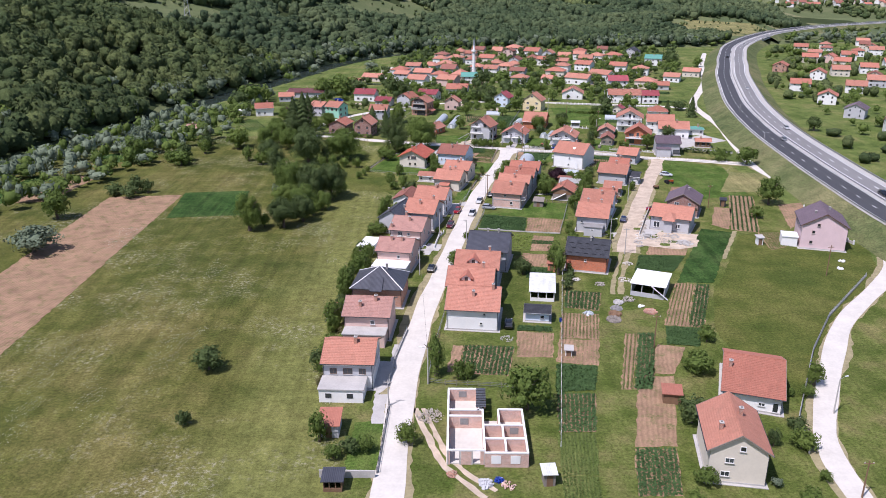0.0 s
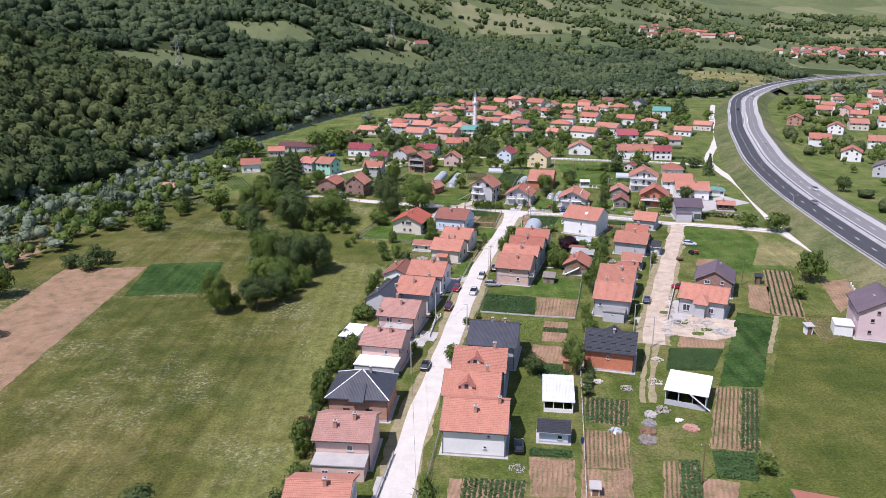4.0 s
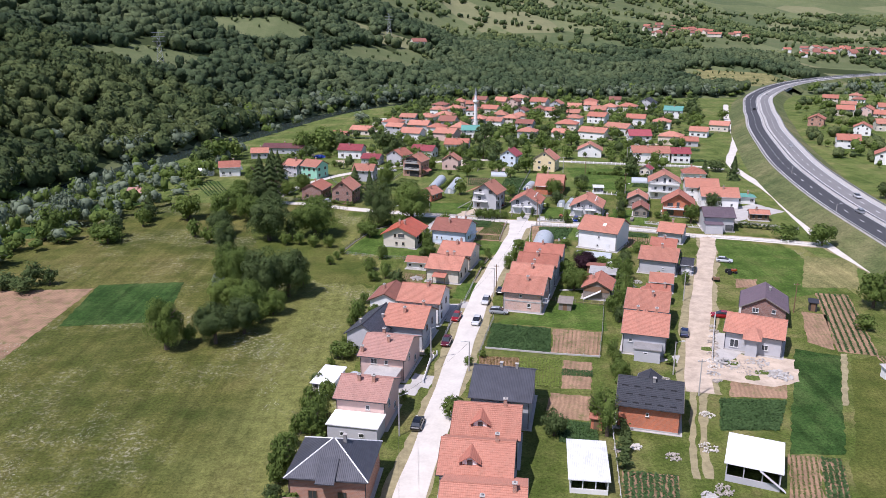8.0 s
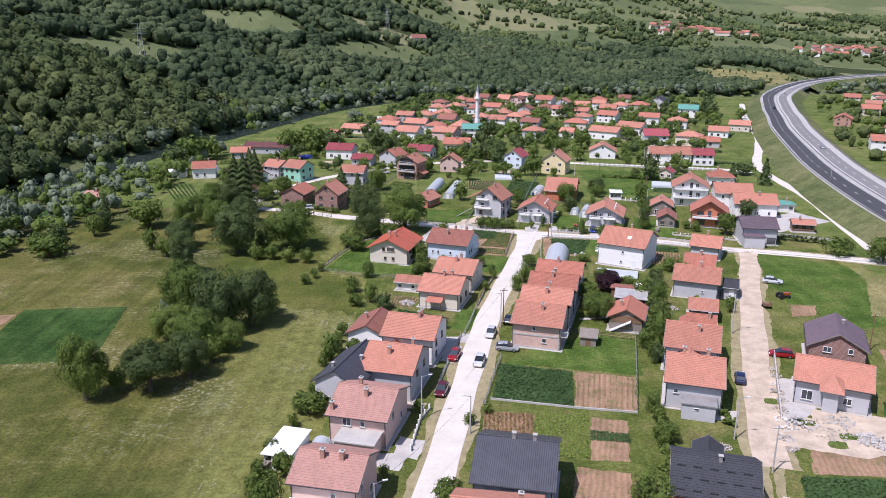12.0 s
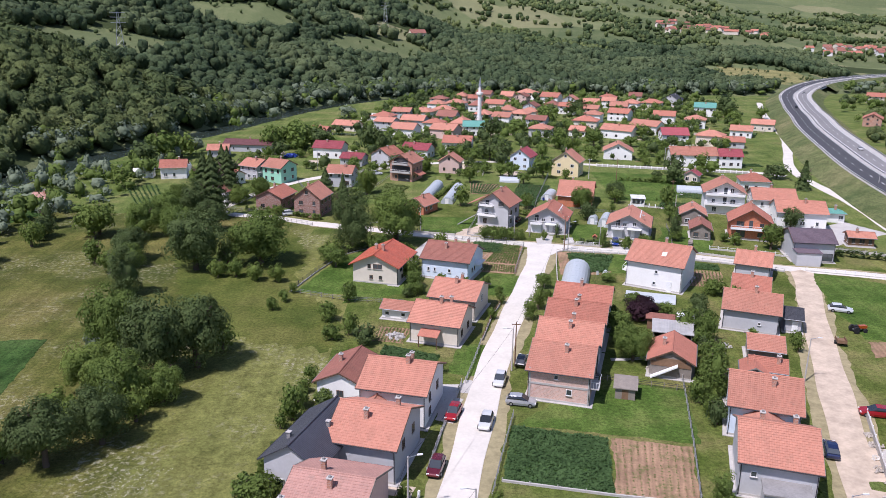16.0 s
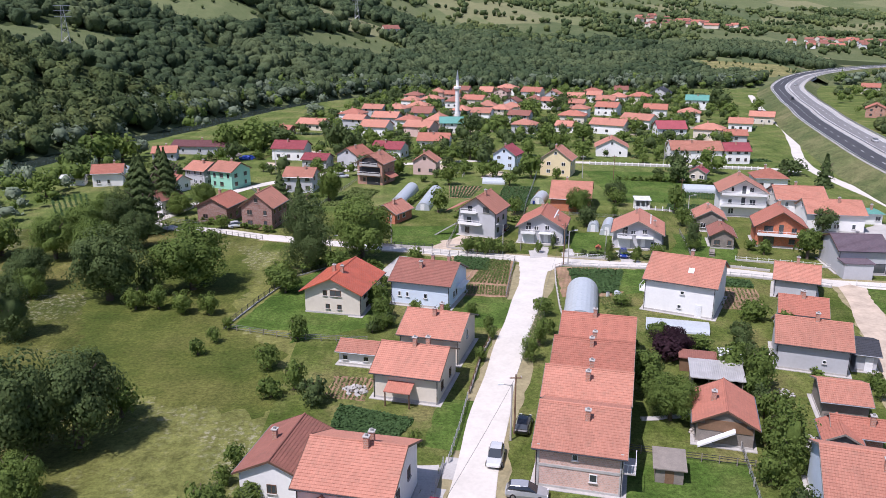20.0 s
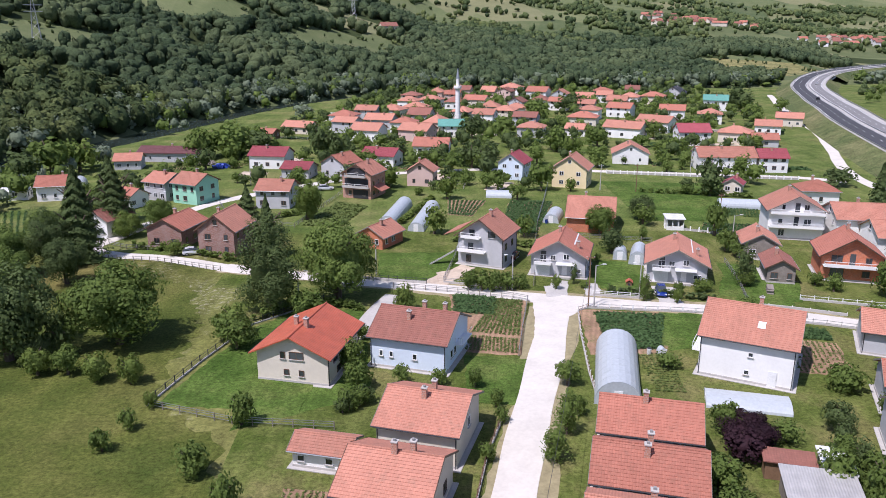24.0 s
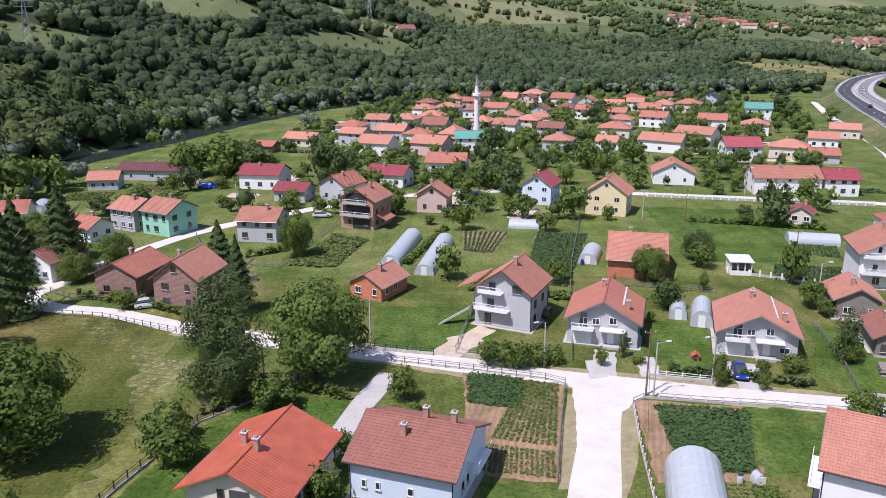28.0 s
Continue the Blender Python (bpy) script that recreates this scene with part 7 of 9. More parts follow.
fence([(9.0, 311.6), (14, 310.0), (20, 308.4)], 1.0, 2.0, "concrete", label=WALL, low=0.4)
fence([(33.2, 304.6), (37, 303.6), (41, 302.6)], 1.0, 1.8, "white_line", (0.3, 0.6, 0.9), "white_line", "white slatted fence on a low wall", 0.4)
fence([(56.5, 299.6), (63, 297.4), (70, 294.2)], 0.6, 3.0, "white_line", (), label="low white garden wall", low=0.45)
fence([(-46.5, 333), (-53, 334), (-57.5, 337)], 1.0, 2.0, "wood_grey", label="wooden fence posts beside a lane")
fence([(-57, 327.5), (-44, 325.2), (-31, 319.4)], 1.0, 1.6, "wood_grey", (0.5, 0.9), label="wire fence along the lane and meadow")
fence([(-10.5, 303), (-20, 293), (-24, 280), (-27, 268)], 1.1, 2.0, "frame_dark", (0.3, 0.6, 0.95), "frame_dark", "dark metal fence round a lawn", 0.2)
fence([(-27, 268), (-16, 263.5), (-4.5, 262)], 1.0, 2.2, "wood_grey", label="wire fence on thin wooden posts")
fence([(54.6, 98), (57.4, 108), (70, 131), (80, 146), (99, 168)], 1.0, 2.0, "concrete", label="pale wall and fence beside a lane", low=0.5)
fence([(107, 190), (103, 205), (108, 222)], 1.2, 2.2, "white_line", (), label="white garden wall with pillars", low=0.8, w=0.3)
fence([(61.3, 220.4), (57.0, 208.7), (53.1, 197.7)], 1.2, 2.5, "white_line", (), label="white concrete wall of a building yard", low=0.9)
fence([(60, 410.5), (85, 404.5), (112, 399)], 1.1, 2.0, "white_line", (0.4, 0.8), "white_line", "long white wall with pillars", 0.6, 0.3)
fence([(62, 354), (58, 347), (66, 343), (73, 338)], 1.1, 1.8, "white_line", (0.5,), "frame_dark", "white and dark panel fence", 0.5, 0.25)
fence([(86.0, 306.0), (100.0, 300.0), (112.0, 294.0)], 1.1, 2.4, "concrete", label="concrete wall along the yard", low=0.7)
fence([(82.0, 285.5), (97, 281.0), (110, 277.0)], 1.0, 2.0, "white_line", (0.4, 0.8), "white_line", "pale fence beside the cross street", 0.2)


def pole(x, y, h=8.0, lamp=True, material="concrete", lean=0.0, turn=0.0):
    t = thing("street_lamp" if lamp else "utility_pole", x, y, 0, turn, "pale concrete street lamp post with curved arm" if lamp else "dark wooden utility pole with cross-arm", "street lamp" if lamp else "utility pole", "poles")
    part("pole", Shape().tube((0, 0, -0.5), (lean, 0, h), 0.13, 0.08, 8), material, t)
    if lamp:
        part("arm", Shape().tube((lean, 0, h - 0.15), (lean + 1.2, 0, h + 0.15), 0.04, 0.035, 6), "metal", t)
        part("lamp_head", Shape().box(lean + 1.0, lean + 1.6, -0.1, 0.1, h + 0.08, h + 0.2), "frame_white", t)
    else:
        part("cross_arm", Shape().box(-0.7, 0.7, -0.05, 0.05, h - 0.5, h - 0.38), material, t)
        for u in (-0.6, 0.0, 0.6):
            part("insulator", Shape().tube((u, 0, h - 0.38), (u, 0, h - 0.2), 0.05, 0.04, 6), "frame_white", t)
    return t


pole(20.3, 307.5, 6.2, turn=200)
pole(40.3, 302.5, 6.2, turn=200)
pole(-60.3, 330.7, 6.2)
pole(-54.2, 359.5, 6.0)
pole(-2.8, 316.0, 6.2, turn=200)
pole(31.4, 299.4, 8.5, False, "wood")
pole(32.2, 299.0, 7.0, True)
pole(61.7, 384.4, 7.5, False, "wood")
pole(70.1, 347.7, 7.5, False, "wood")
pole(52.7, 386.6, 7.0, False, "concrete")
pole(46.0, 183.4, 7.0, False, "concrete")
pole(44.0, 191.9, 6.5)
pole(-5.3, 169.8, 7.0, turn=20)
pole(-0.7, 197.3, 7.0, turn=10)
pole(6.4, 193.1, 6.0, turn=190)
pole(79.9, 223.5, 7.0, False, "wood")
pole(13.6, 233.5, 7.0, turn=190)
pole(14.2, 235.0, 7.5, False, "wood")
pole(57.5, 231.0, 7.0)
pole(-14.0, 300.0, 6.0)
pole(90.0, 168.7, 7.5, False, "wood")
pole(40.2, 132.1, 7.0, False, "wood")
pole(-2.5, 118.9, 7.0, turn=170)
pole(57.2, 87.8, 6.0, False, "wood")
pole(63.4, 109.0, 6.5, turn=20)
pole(-8.9, 111.6, 5.0, False, "concrete")
pole(85.6, 412.4, 7.0)
pole(-41.6, 396.5, 7.0)
pole(66.0, 330.0, 7.0)
pole(126.0, 300.0, 7.0)
pole(140.0, 365.0, 7.0)


def wire(a, b, sag=0.7):
    """One hanging wire, a thin four-sided strand."""
    s, steps = Shape(), 8
    A, Bv = Vector(a), Vector(b)
    side = Vector((Bv.y - A.y, A.x - Bv.x, 0)).normalized() * 0.018
    up = Vector((0, 0, 0.018))
    for i in range(steps + 1):
        t = i / steps
        p = A.lerp(Bv, t) - Vector((0, 0, sag * 4 * t * (1 - t)))
        s.v += [tuple(p + side), tuple(p + up), tuple(p - side), tuple(p - up)]
    s.f = [(i * 4 + j, i * 4 + (j + 1) % 4, i * 4 + 4 + (j + 1) % 4, i * 4 + 4 + j) for i in range(steps) for j in range(4)] + [(3, 2, 1, 0), tuple(range(steps * 4, steps * 4 + 4))]
    return tagged(part("overhead_wire", s, "frame_dark"), "thin dark overhead wire between street poles", "wire", "overhead wires")


for a, b in (((-2.5, 118.9, 6.9), (-5.3, 169.8, 6.9)), ((-5.3, 169.8, 6.9), (-0.7, 197.3, 6.9)), ((-0.7, 197.3, 6.9), (14.2, 235.0, 7.2)), ((14.2, 235.0, 7.2), (31.4, 299.4, 8.2)), ((-5.3, 169.8, 6.9), (6.4, 193.1, 5.9))):
    wire(a, b)

# ---- vehicles ----


def loft(sections):
    """A closed body through rings of equal length, capped at both ends."""
    s, n = Shape(), len(sections[0])
    for r in sections:
        s.v += r
    for i in range(len(sections) - 1):
        s.f += [(i * n + j, i * n + (j + 1) % n, (i + 1) * n + (j + 1) % n, (i + 1) * n + j) for j in range(n)]
    s.f += [tuple(range(n - 1, -1, -1)), tuple(range((len(sections) - 1) * n, len(sections) * n))]
    return s


def car_meshes(estate):
    key = ("car", estate)
    if key in CACHE:
        return CACHE[key]

    def ring(x, w, z0, z1, tuck=0.9):
        return [(x, -w * 0.92, z0), (x, -w, z0 + (z1 - z0) * 0.45), (x, -w * tuck, z1), (x, w * tuck, z1), (x, w, z0 + (z1 - z0) * 0.45), (x, w * 0.92, z0)]
    body = loft([ring(-2.15, 0.70, 0.42, 0.72), ring(-2.02, 0.82, 0.24, 0.86), ring(-1.0, 0.88, 0.2, 0.93), ring(0.5, 0.88, 0.2, 0.92), ring(1.4, 0.86, 0.2, 0.84), ring(2.0, 0.78, 0.26, 0.70), ring(2.15, 0.64, 0.38, 0.6)])
    rear = -2.0 if estate else -1.85
    cab = loft([ring(rear, 0.70, 0.88, 0.92, 0.95), ring(rear + 0.32, 0.74, 0.88, 1.36, 0.78), ring(-0.6, 0.76, 0.88, 1.46, 0.78), ring(0.15, 0.76, 0.88, 1.44, 0.78), ring(1.05, 0.72, 0.86, 0.9, 0.95)])
    roof = loft([ring(rear + 0.4, 0.60, 1.35, 1.40, 0.95), ring(-0.6, 0.61, 1.44, 1.49, 0.95), ring(0.12, 0.60, 1.42, 1.47, 0.95)])
    tyre = Shape().tube((0, -0.1, 0), (0, 0.1, 0), 0.31, n=14)
    rim = Shape().tube((0, -0.115, 0), (0, 0.115, 0), 0.19, n=10)
    lamp = Shape().box(-0.05, 0.05, -0.16, 0.16, -0.07, 0.07)
    CACHE[key] = [m.mesh(n) for m, n in ((body, "body"), (cab, "cabin_glass"), (roof, "roof"), (tyre, "tyre"), (rim, "rim"), (lamp, "headlight"))]
    return CACHE[key]


def car(x, y, degrees, colour, label, estate=False, z=0.06):
    """A parked car; degrees: where its bonnet points, from +x."""
    t = thing("car", x, y, z, degrees, label, "car", "parked cars")
    body, cab, roof, tyre, rim, lamp = [m.copy() if i in (0, 2) else m for i, m in enumerate(car_meshes(estate))]
    part("body", body, "paint_" + colour, t)
    part("cabin_glass", cab, "glass", t)
    part("roof", roof, "paint_" + colour, t)
    for sx in (-1.32, 1.36):
        for sy in (-0.8, 0.8):
            w = part("tyre", tyre, "rubber", t, at=(sx, sy, 0.31))
            part("rim", rim, "metal", w)
    for sy in (-0.58, 0.58):
        part("headlight", lamp, "frame_white", t, at=(2.06, sy, 0.62))
    return t


car(-2.5, 172.8, 80, "black", "black hatchback parked at the street side")
car(4.5, 219.2, 255, "red", "bright red hatchback parked at the street side")
car(2.3, 205.8, 258, "maroon", "dark red hatchback parked at the street side")
car(8.8, 216.8, 258, "white", "white hatchback parked at the street side")
car(11.5, 229.4, 258, "white", "white car parked beside the brick terrace")
car(14.0, 222.6, -12, "silver", "silver estate car parked before the terrace", True)
car(15.4, 236.2, 75, "black", "dark estate car parked beside the terrace", True)
car(51.7, 210.7, 72, "navy", "dark blue car parked on the dirt lane")
car(62.6, 220.5, 165, "red", "red car parked beside an unfinished house")
car(77.4, 260.8, -20, "white", "old white car abandoned in the paddock")
car(44.6, 304.9, 258, "blue", "bright blue small car on a drive")
car(-38.7, 330.0, 20, "white", "white estate car beside a brick house", True)
car(22.6, 326.0, 70, "maroon", "dark red car beside a grey house")
car(-20.3, 388.9, 10, "white", "white car parked on a lane")
car(13.4, 142.0, 85, "black", "black car parked in the shade of a house")
for (x, y, a, c) in ((133.6, 300.0, 84, "silver"), (144.0, 322.0, 262, "white"), (168.5, 432.0, 70, "white"), (212.0, 590.0, 66, "black"), (260.0, 688.0, 62, "white"), (131.0, 222.0, 266, "black")):
    car(x, y, a, c, "car on the motorway", z=ROAD_Z + 0.08)

tractor = thing("tractor", 75.6, 250.8, 0.05, 10, "small orange-red tractor standing by the dirt lane", "tractor")
part("bonnet", Shape().box(0.1, 1.5, -0.35, 0.35, 0.7, 1.2), "paint_orange", tractor)
part("seat", Shape().box(-0.9, -0.2, -0.3, 0.3, 0.9, 1.3), "rubber", tractor)
part("chassis", Shape().box(-0.9, 1.5, -0.25, 0.25, 0.45, 0.7), "metal", tractor)
for sx, sy, r in ((-0.7, -0.65, 0.6), (-0.7, 0.65, 0.6), (1.1, -0.55, 0.36), (1.1, 0.55, 0.36)):
    part("wheel", Shape().tube((sx, sy - 0.15, r), (sx, sy + 0.15, r), r, n=16), "rubber", tractor)

fence([(24.2, 309.5), (26.2, 322), (28.6, 338), (31.0, 352)], 1.1, 2.0, "wood_grey", label="wire fence between two house plots")
fence([(57.2, 300.5), (60.0, 312), (61.6, 322)], 1.1, 2.0, "wood_grey", label="wire fence between two house plots")
fence([(9.0, 312.5), (11.5, 326), (13.0, 338)], 1.0, 2.2, "wood_grey", label="wire fence between two house plots")
fence([(-22.5, 350.0), (-17.5, 374.0), (-15.0, 386)], 1.0, 2.4, "wood_grey", label="wire fence beside a vegetable field")
fence([(31, 352), (36, 375), (39.5, 392)], 1.1, 2.4, "metal", (0.3, 0.6, 1.0), "metal", "green wire fence beside a vegetable field")
fence([(39.0, 349.5), (36.0, 340.5), (44.0, 338.0), (52, 336)], 1.1, 2.2, "wood_grey", label="old garden fence on wooden posts")
fence([(66.2, 301.5), (78, 297.6), (86, 294.8)], 1.0, 2.0, "white_line", (0.4, 0.8), "white_line", "pale fence along a front garden", 0.3)
fence([(-44, 372), (-40, 362), (-28, 352), (-22.5, 350)], 1.0, 2.4, "wood_grey", label="wire fence on thin wooden posts")


def hedge(pts, w, h, material="leaf", label="clipped green garden hedge", seed=1):
    """A hedge: many leaves round a line, dense inside."""
    r = np.random.RandomState(seed)
    line = [np.array(p, float) for p in pts]
    out = []
    for a, b in zip(line, line[1:]):
        n = int(np.linalg.norm(b - a) * 3)
        t = r.rand(n)[:, None]
        out.append(np.c_[a + (b - a) * t + r.normal(0, w * 0.25, (n, 2)), r.uniform(0.2, h, n)])
    c = np.concatenate(out)
    ob = leaf_cards("hedge", c, 0.7, material, label, r, 0.8, 22)
    return ob


hedge([(-4, 299), (-13, 303), (-20, 295)], 1.0, 1.2, seed=2)
hedge([(87, 300), (99, 296), (110, 291)], 1.2, 1.4, "leaf_dark", seed=3)
hedge([(-52, 335), (-40, 331), (-30, 325)], 1.2, 1.3, "leaf", "loose green hedge beside the lane", 4)
hedge([(0.5, 352), (8, 378)], 1.0, 1.0, "leaf_light", "strip of tall weeds beside a greenhouse", 5)
hedge([(62, 384), (76, 380), (90, 376)], 1.0, 1.1, "leaf", "loose green hedge across the gardens", 6)
hedge([(36, 306), (45, 303.6), (52, 301.6)], 0.7, 0.9, "leaf_dark", "low clipped hedge along a front garden", 7)
hedge([(-30, 357), (-20, 364)], 1.0, 1.2, "leaf", "loose green hedge across the gardens", 8)
hedge([(12, 338), (22, 335), (30, 332)], 1.2, 1.3, "leaf", "loose green hedge across the gardens", 9)
hedge([(70, 316), (72, 326), (76, 336)], 1.0, 1.2, "leaf_dark", "loose green hedge across the gardens", 10)
hedge([(54.5, 240), (58.5, 258), (64, 275)], 1.0, 1.1, "leaf", "rough green weeds beside the lane", 11)
hedge([(44.5, 196), (48, 214), (52, 230)], 0.9, 1.0, "leaf", "rough green weeds beside the lane", 12)
hedge([(30.5, 175), (33, 186), (35, 198)], 1.2, 1.6, "leaf", "loose garden hedge along a boundary", 13)
hedge([(28, 160), (31, 175)], 1.3, 1.8, "leaf_dark", "loose garden hedge along a boundary", 14)
hedge([(-21, 118), (-20, 140), (-18.5, 165), (-17, 176)], 1.0, 1.0, "tuft", "tall dry grass along the meadow edge", 15)
hedge([(-19.5, 130), (-18.6, 150), (-17.6, 170)], 1.3, 1.7, "leaf", "loose bushes behind the houses", 16)
hedge([(-15.5, 200), (-14, 216), (-13.0, 232)], 1.3, 1.7, "leaf_dark", "loose bushes behind the houses", 17)


def woodpile(x, y, degrees, length, rows, label="stack of split firewood logs"):
    """Logs stacked in rows on the ground, each a part."""
    t = thing("woodpile", x, y, 0, degrees, label, "woodpile", "woodpiles")
    key = ("log",)
    if key not in POSTS:
        POSTS[key] = Shape().tube((0, -0.5, 0), (0, 0.5, 0), 0.15, n=7).mesh("log")
    for j in range(rows):
        for i in range(int(length / 0.32) - j % 2):
            part("log", POSTS[key], "wood_grey", t, at=(i * 0.32 + 0.16 * (j % 2) - length / 2, 0.04 * ((i + j) % 3), 0.15 + j * 0.26))
    return t


woodpile(-20.4, 184.2, 70, 4.5, 5)
woodpile(37.5, 243.0, -14, 3.2, 4)
woodpile(-26.0, 343.0, 10, 3.5, 4)
woodpile(63.0, 305.5, 70, 3.0, 4)


def barrel(x, y, mat="paint_blue", label="blue plastic water barrel beside a garden"):
    t = thing("barrel", x, y, 0, 0, label, "barrel", "barrels")
    part("body", Shape().tube((0, 0, 0), (0, 0, 0.12), 0.27, 0.3, 12).tube((0, 0, 0.12), (0, 0, 0.78), 0.31, 0.31, 12).tube((0, 0, 0.78), (0, 0, 0.9), 0.3, 0.26, 12), mat, t)
    part("lid", Shape().tube((0, 0, 0.9), (0, 0, 0.95), 0.28, n=12), "frame_dark", t)


barrel(24.2, 144.0)
barrel(35.8, 281.0, "paint_white", "white plastic water barrel beside a garden")
barrel(-38.5, 345.0)
barrel(33.0, 352.0)


def satellite_dish(x, y, z, degrees, label="small white satellite dish on a house wall"):
    t = thing("satellite_dish", x, y, z, degrees, label, "dish", "satellite dishes")
    s = Shape()
    for r, d in ((0.0, 0.12), (0.2, 0.09), (0.4, 0.0)):
        s.v += [(r * math.cos(a * 0.5236), -d * 0 - 0.1 + d, r * math.sin(a * 0.5236)) for a in range(12)]
    s.f = [(i * 12 + j, i * 12 + (j + 1) % 12, i * 12 + 12 + (j + 1) % 12, i * 12 + 12 + j) for i in range(2) for j in range(12)]
    part("reflector", s, "frame_white", t)
    part("arm", Shape().tube((0, -0.05, -0.38), (0, -0.45, 0.0), 0.02, n=6), "metal", t)
    part("bracket", Shape().tube((0, 0.05, 0), (0, 0.35, 0), 0.03, n=6), "metal", t)


plot([(25.9, 309.2), (27.9, 309.2), (27.9, 304.4), (25.6, 303.8)], "concrete", "paved path to a front door", "path", 0.112)
plot([(33.0, 310.9), (35.2, 310.2), (34.6, 304.0), (32.2, 304.6)], "concrete", "paved path to a front door", "path", 0.116)
plot([(7.8, 317.0), (12.0, 319.0), (13.0, 316.0), (9.6, 310.4), (8.2, 310.8)], "dirt", "trodden earth in front of a house", "yard", 0.12)
plot([(-12.0, 127.3), (-8.6, 127.3), (-8.9, 118.2), (-11.5, 115.2)], "concrete", "concrete apron between house and street", "apron", 0.03)
plot([(29.8, 237.5), (36.0, 238.4), (36.0, 239.2), (29.8, 238.4)], "concrete", "narrow concrete garden path", "path", 0.12)
kennel = thing("dog_house", 40.5, 309.6, 0, -14, "small red-roofed wooden dog house on a lawn", "dog house")
part("body", Shape().box(-0.45, 0.45, -0.55, 0.55, 0, 0.7), "wood", kennel)
part("roof", Shape().sheet([(-0.6, -0.7, 0.68), (0, -0.7, 1.1), (0, 0.7, 1.1), (-0.6, 0.7, 0.68)], 0.06).sheet([(0, -0.7, 1.1), (0.6, -0.7, 0.68), (0.6, 0.7, 0.68), (0, 0.7, 1.1)], 0.06), "sheet_red", kennel)
# dark panel on the solid front, coloured as the shade inside the entrance
part("doorway", Shape().box(-0.2, 0.2, -0.57, -0.55, 0.05, 0.5), "frame_dark", kennel)
plot([(-41.2, 537.3), (-33.6, 537.5), (-35.0, 572.8), (-42.9, 572.6)], "gravel", "pale gravelled lot near the river", "yard", 0.06)
# ---- greenhouses, sheds and the building sites ----


def tunnel(x, y, degrees, w, length, h, label="arched polytunnel greenhouse of pale plastic film", name="greenhouse"):
    t = thing(name, x, y, 0, degrees, label, "greenhouse")
    n, s = 12, Shape()
    arc = [(w / 2 * math.cos(math.pi * i / n), h * math.sin(math.pi * i / n) ** 0.85) for i in range(n + 1)]
    s.v = [(u, -length / 2, q) for u, q in arc] + [(u, length / 2, q) for u, q in arc]
    s.f = [(i, i + 1, i + n + 2, i + n + 1) for i in range(n)] + [tuple(range(n, -1, -1)), tuple(range(n + 1, 2 * n + 2))]
    part("film_cover", s, "film", t)
    for k in range(max(2, round(length / 1.6)) + 1):
        yy = -length / 2 + length * k / max(2, round(length / 1.6))
        hoop = Shape()
        m = len(arc)
        hoop.v = [(u * k2, yy + dy, q * k2) for k2, dy in ((0.999, -0.02), (1.005, -0.02), (1.005, 0.02), (0.999, 0.02)) for u, q in arc]
        hoop.f = [(a * m + b, a * m + b + 1, (a + 1) % 4 * m + b + 1, (a + 1) % 4 * m + b) for a in range(4) for b in range(m - 1)]
        part("hoop", hoop, "film", t)
    part("door_panel", Shape().box(-0.5, 0.5, -length / 2 - 0.04, -length / 2, 0, min(1.9, h * 0.8)), "frame_white", t)
    return t


tunnel(29.9, 274.6, -13, 5.5, 16.5, 3.1)
tunnel(-0.6, 360.8, -10, 3.8, 20.0, 2.2)
tunnel(5.9, 356.6, -10, 3.6, 22.0, 2.0)
tunnel(35.2, 356.0, -18, 3.6, 8.0, 2.0)
tunnel(46.0, 324.2, -18, 3.2, 7.0, 2.6)
tunnel(43.0, 326.0, -15, 2.6, 4.0, 2.0)
tunnel(82.0, 366.5, 78, 4.2, 9.6, 2.0)
tunnel(25.2, 380.0, 80, 4.0, 6.5, 1.6)
tunnel(-14.6, 186.4, -10, 3.2, 5.0, 2.0)
tunnel(-88.0, 396.0, 20, 4.0, 8.0, 2.2)
tunnel(43.4, 266.8, -106, 4.6, 9.4, 0.9, "long low cloche of crumpled white film", "cloche")
tunnel(37.6, 281.2, 10, 1.1, 1.0, 1.0, "white wire-caged water tank", "water_tank")


def flat_shed(x, y, degrees, w, d, h, wall, top, label, open_front=True, tilt=0.3):
    t = thing("shed", x, y, 0, degrees, label, "shed")
    part("back_wall", Shape().box(-w / 2, w / 2, d / 2 - 0.15, d / 2, -0.2, h), wall, t)
    part("side_wall", Shape().box(-w / 2, -w / 2 + 0.15, -d / 2, d / 2 - 0.15, -0.2, h), wall, t)
    part("side_wall", Shape().box(w / 2 - 0.15, w / 2, -d / 2, d / 2 - 0.15, -0.2, h), wall, t)
    if open_front:
        part("front_wall", Shape().box(-w / 2 + 0.15, w / 2 - 0.15, -d / 2, -d / 2 + 0.12, -0.2, h * 0.35), wall, t)
        for u in (-0.17, 0.17):
            part("post", Shape().box(u * w - 0.08, u * w + 0.08, -d / 2, -d / 2 + 0.16, h * 0.35, h), wall, t)
    else:
        part("front_wall", Shape().box(-w / 2 + 0.15, w / 2 - 0.15, -d / 2, -d / 2 + 0.12, -0.2, h), wall, t)
        part("door", Shape().box(-0.45, 0.45, -d / 2 - 0.04, -d / 2, 0, min(2.0, h - 0.2)), "wood", t)
    part("roof_sheet", Shape().sheet([(-w / 2 - 0.3, -d / 2 - 0.3, h + 0.12), (w / 2 + 0.3, -d / 2 - 0.3, h + 0.12), (w / 2 + 0.3, d / 2 + 0.3, h + 0.12 + tilt), (-w / 2 - 0.3, d / 2 + 0.3, h + 0.12 + tilt)], 0.12), top, t)
    return t


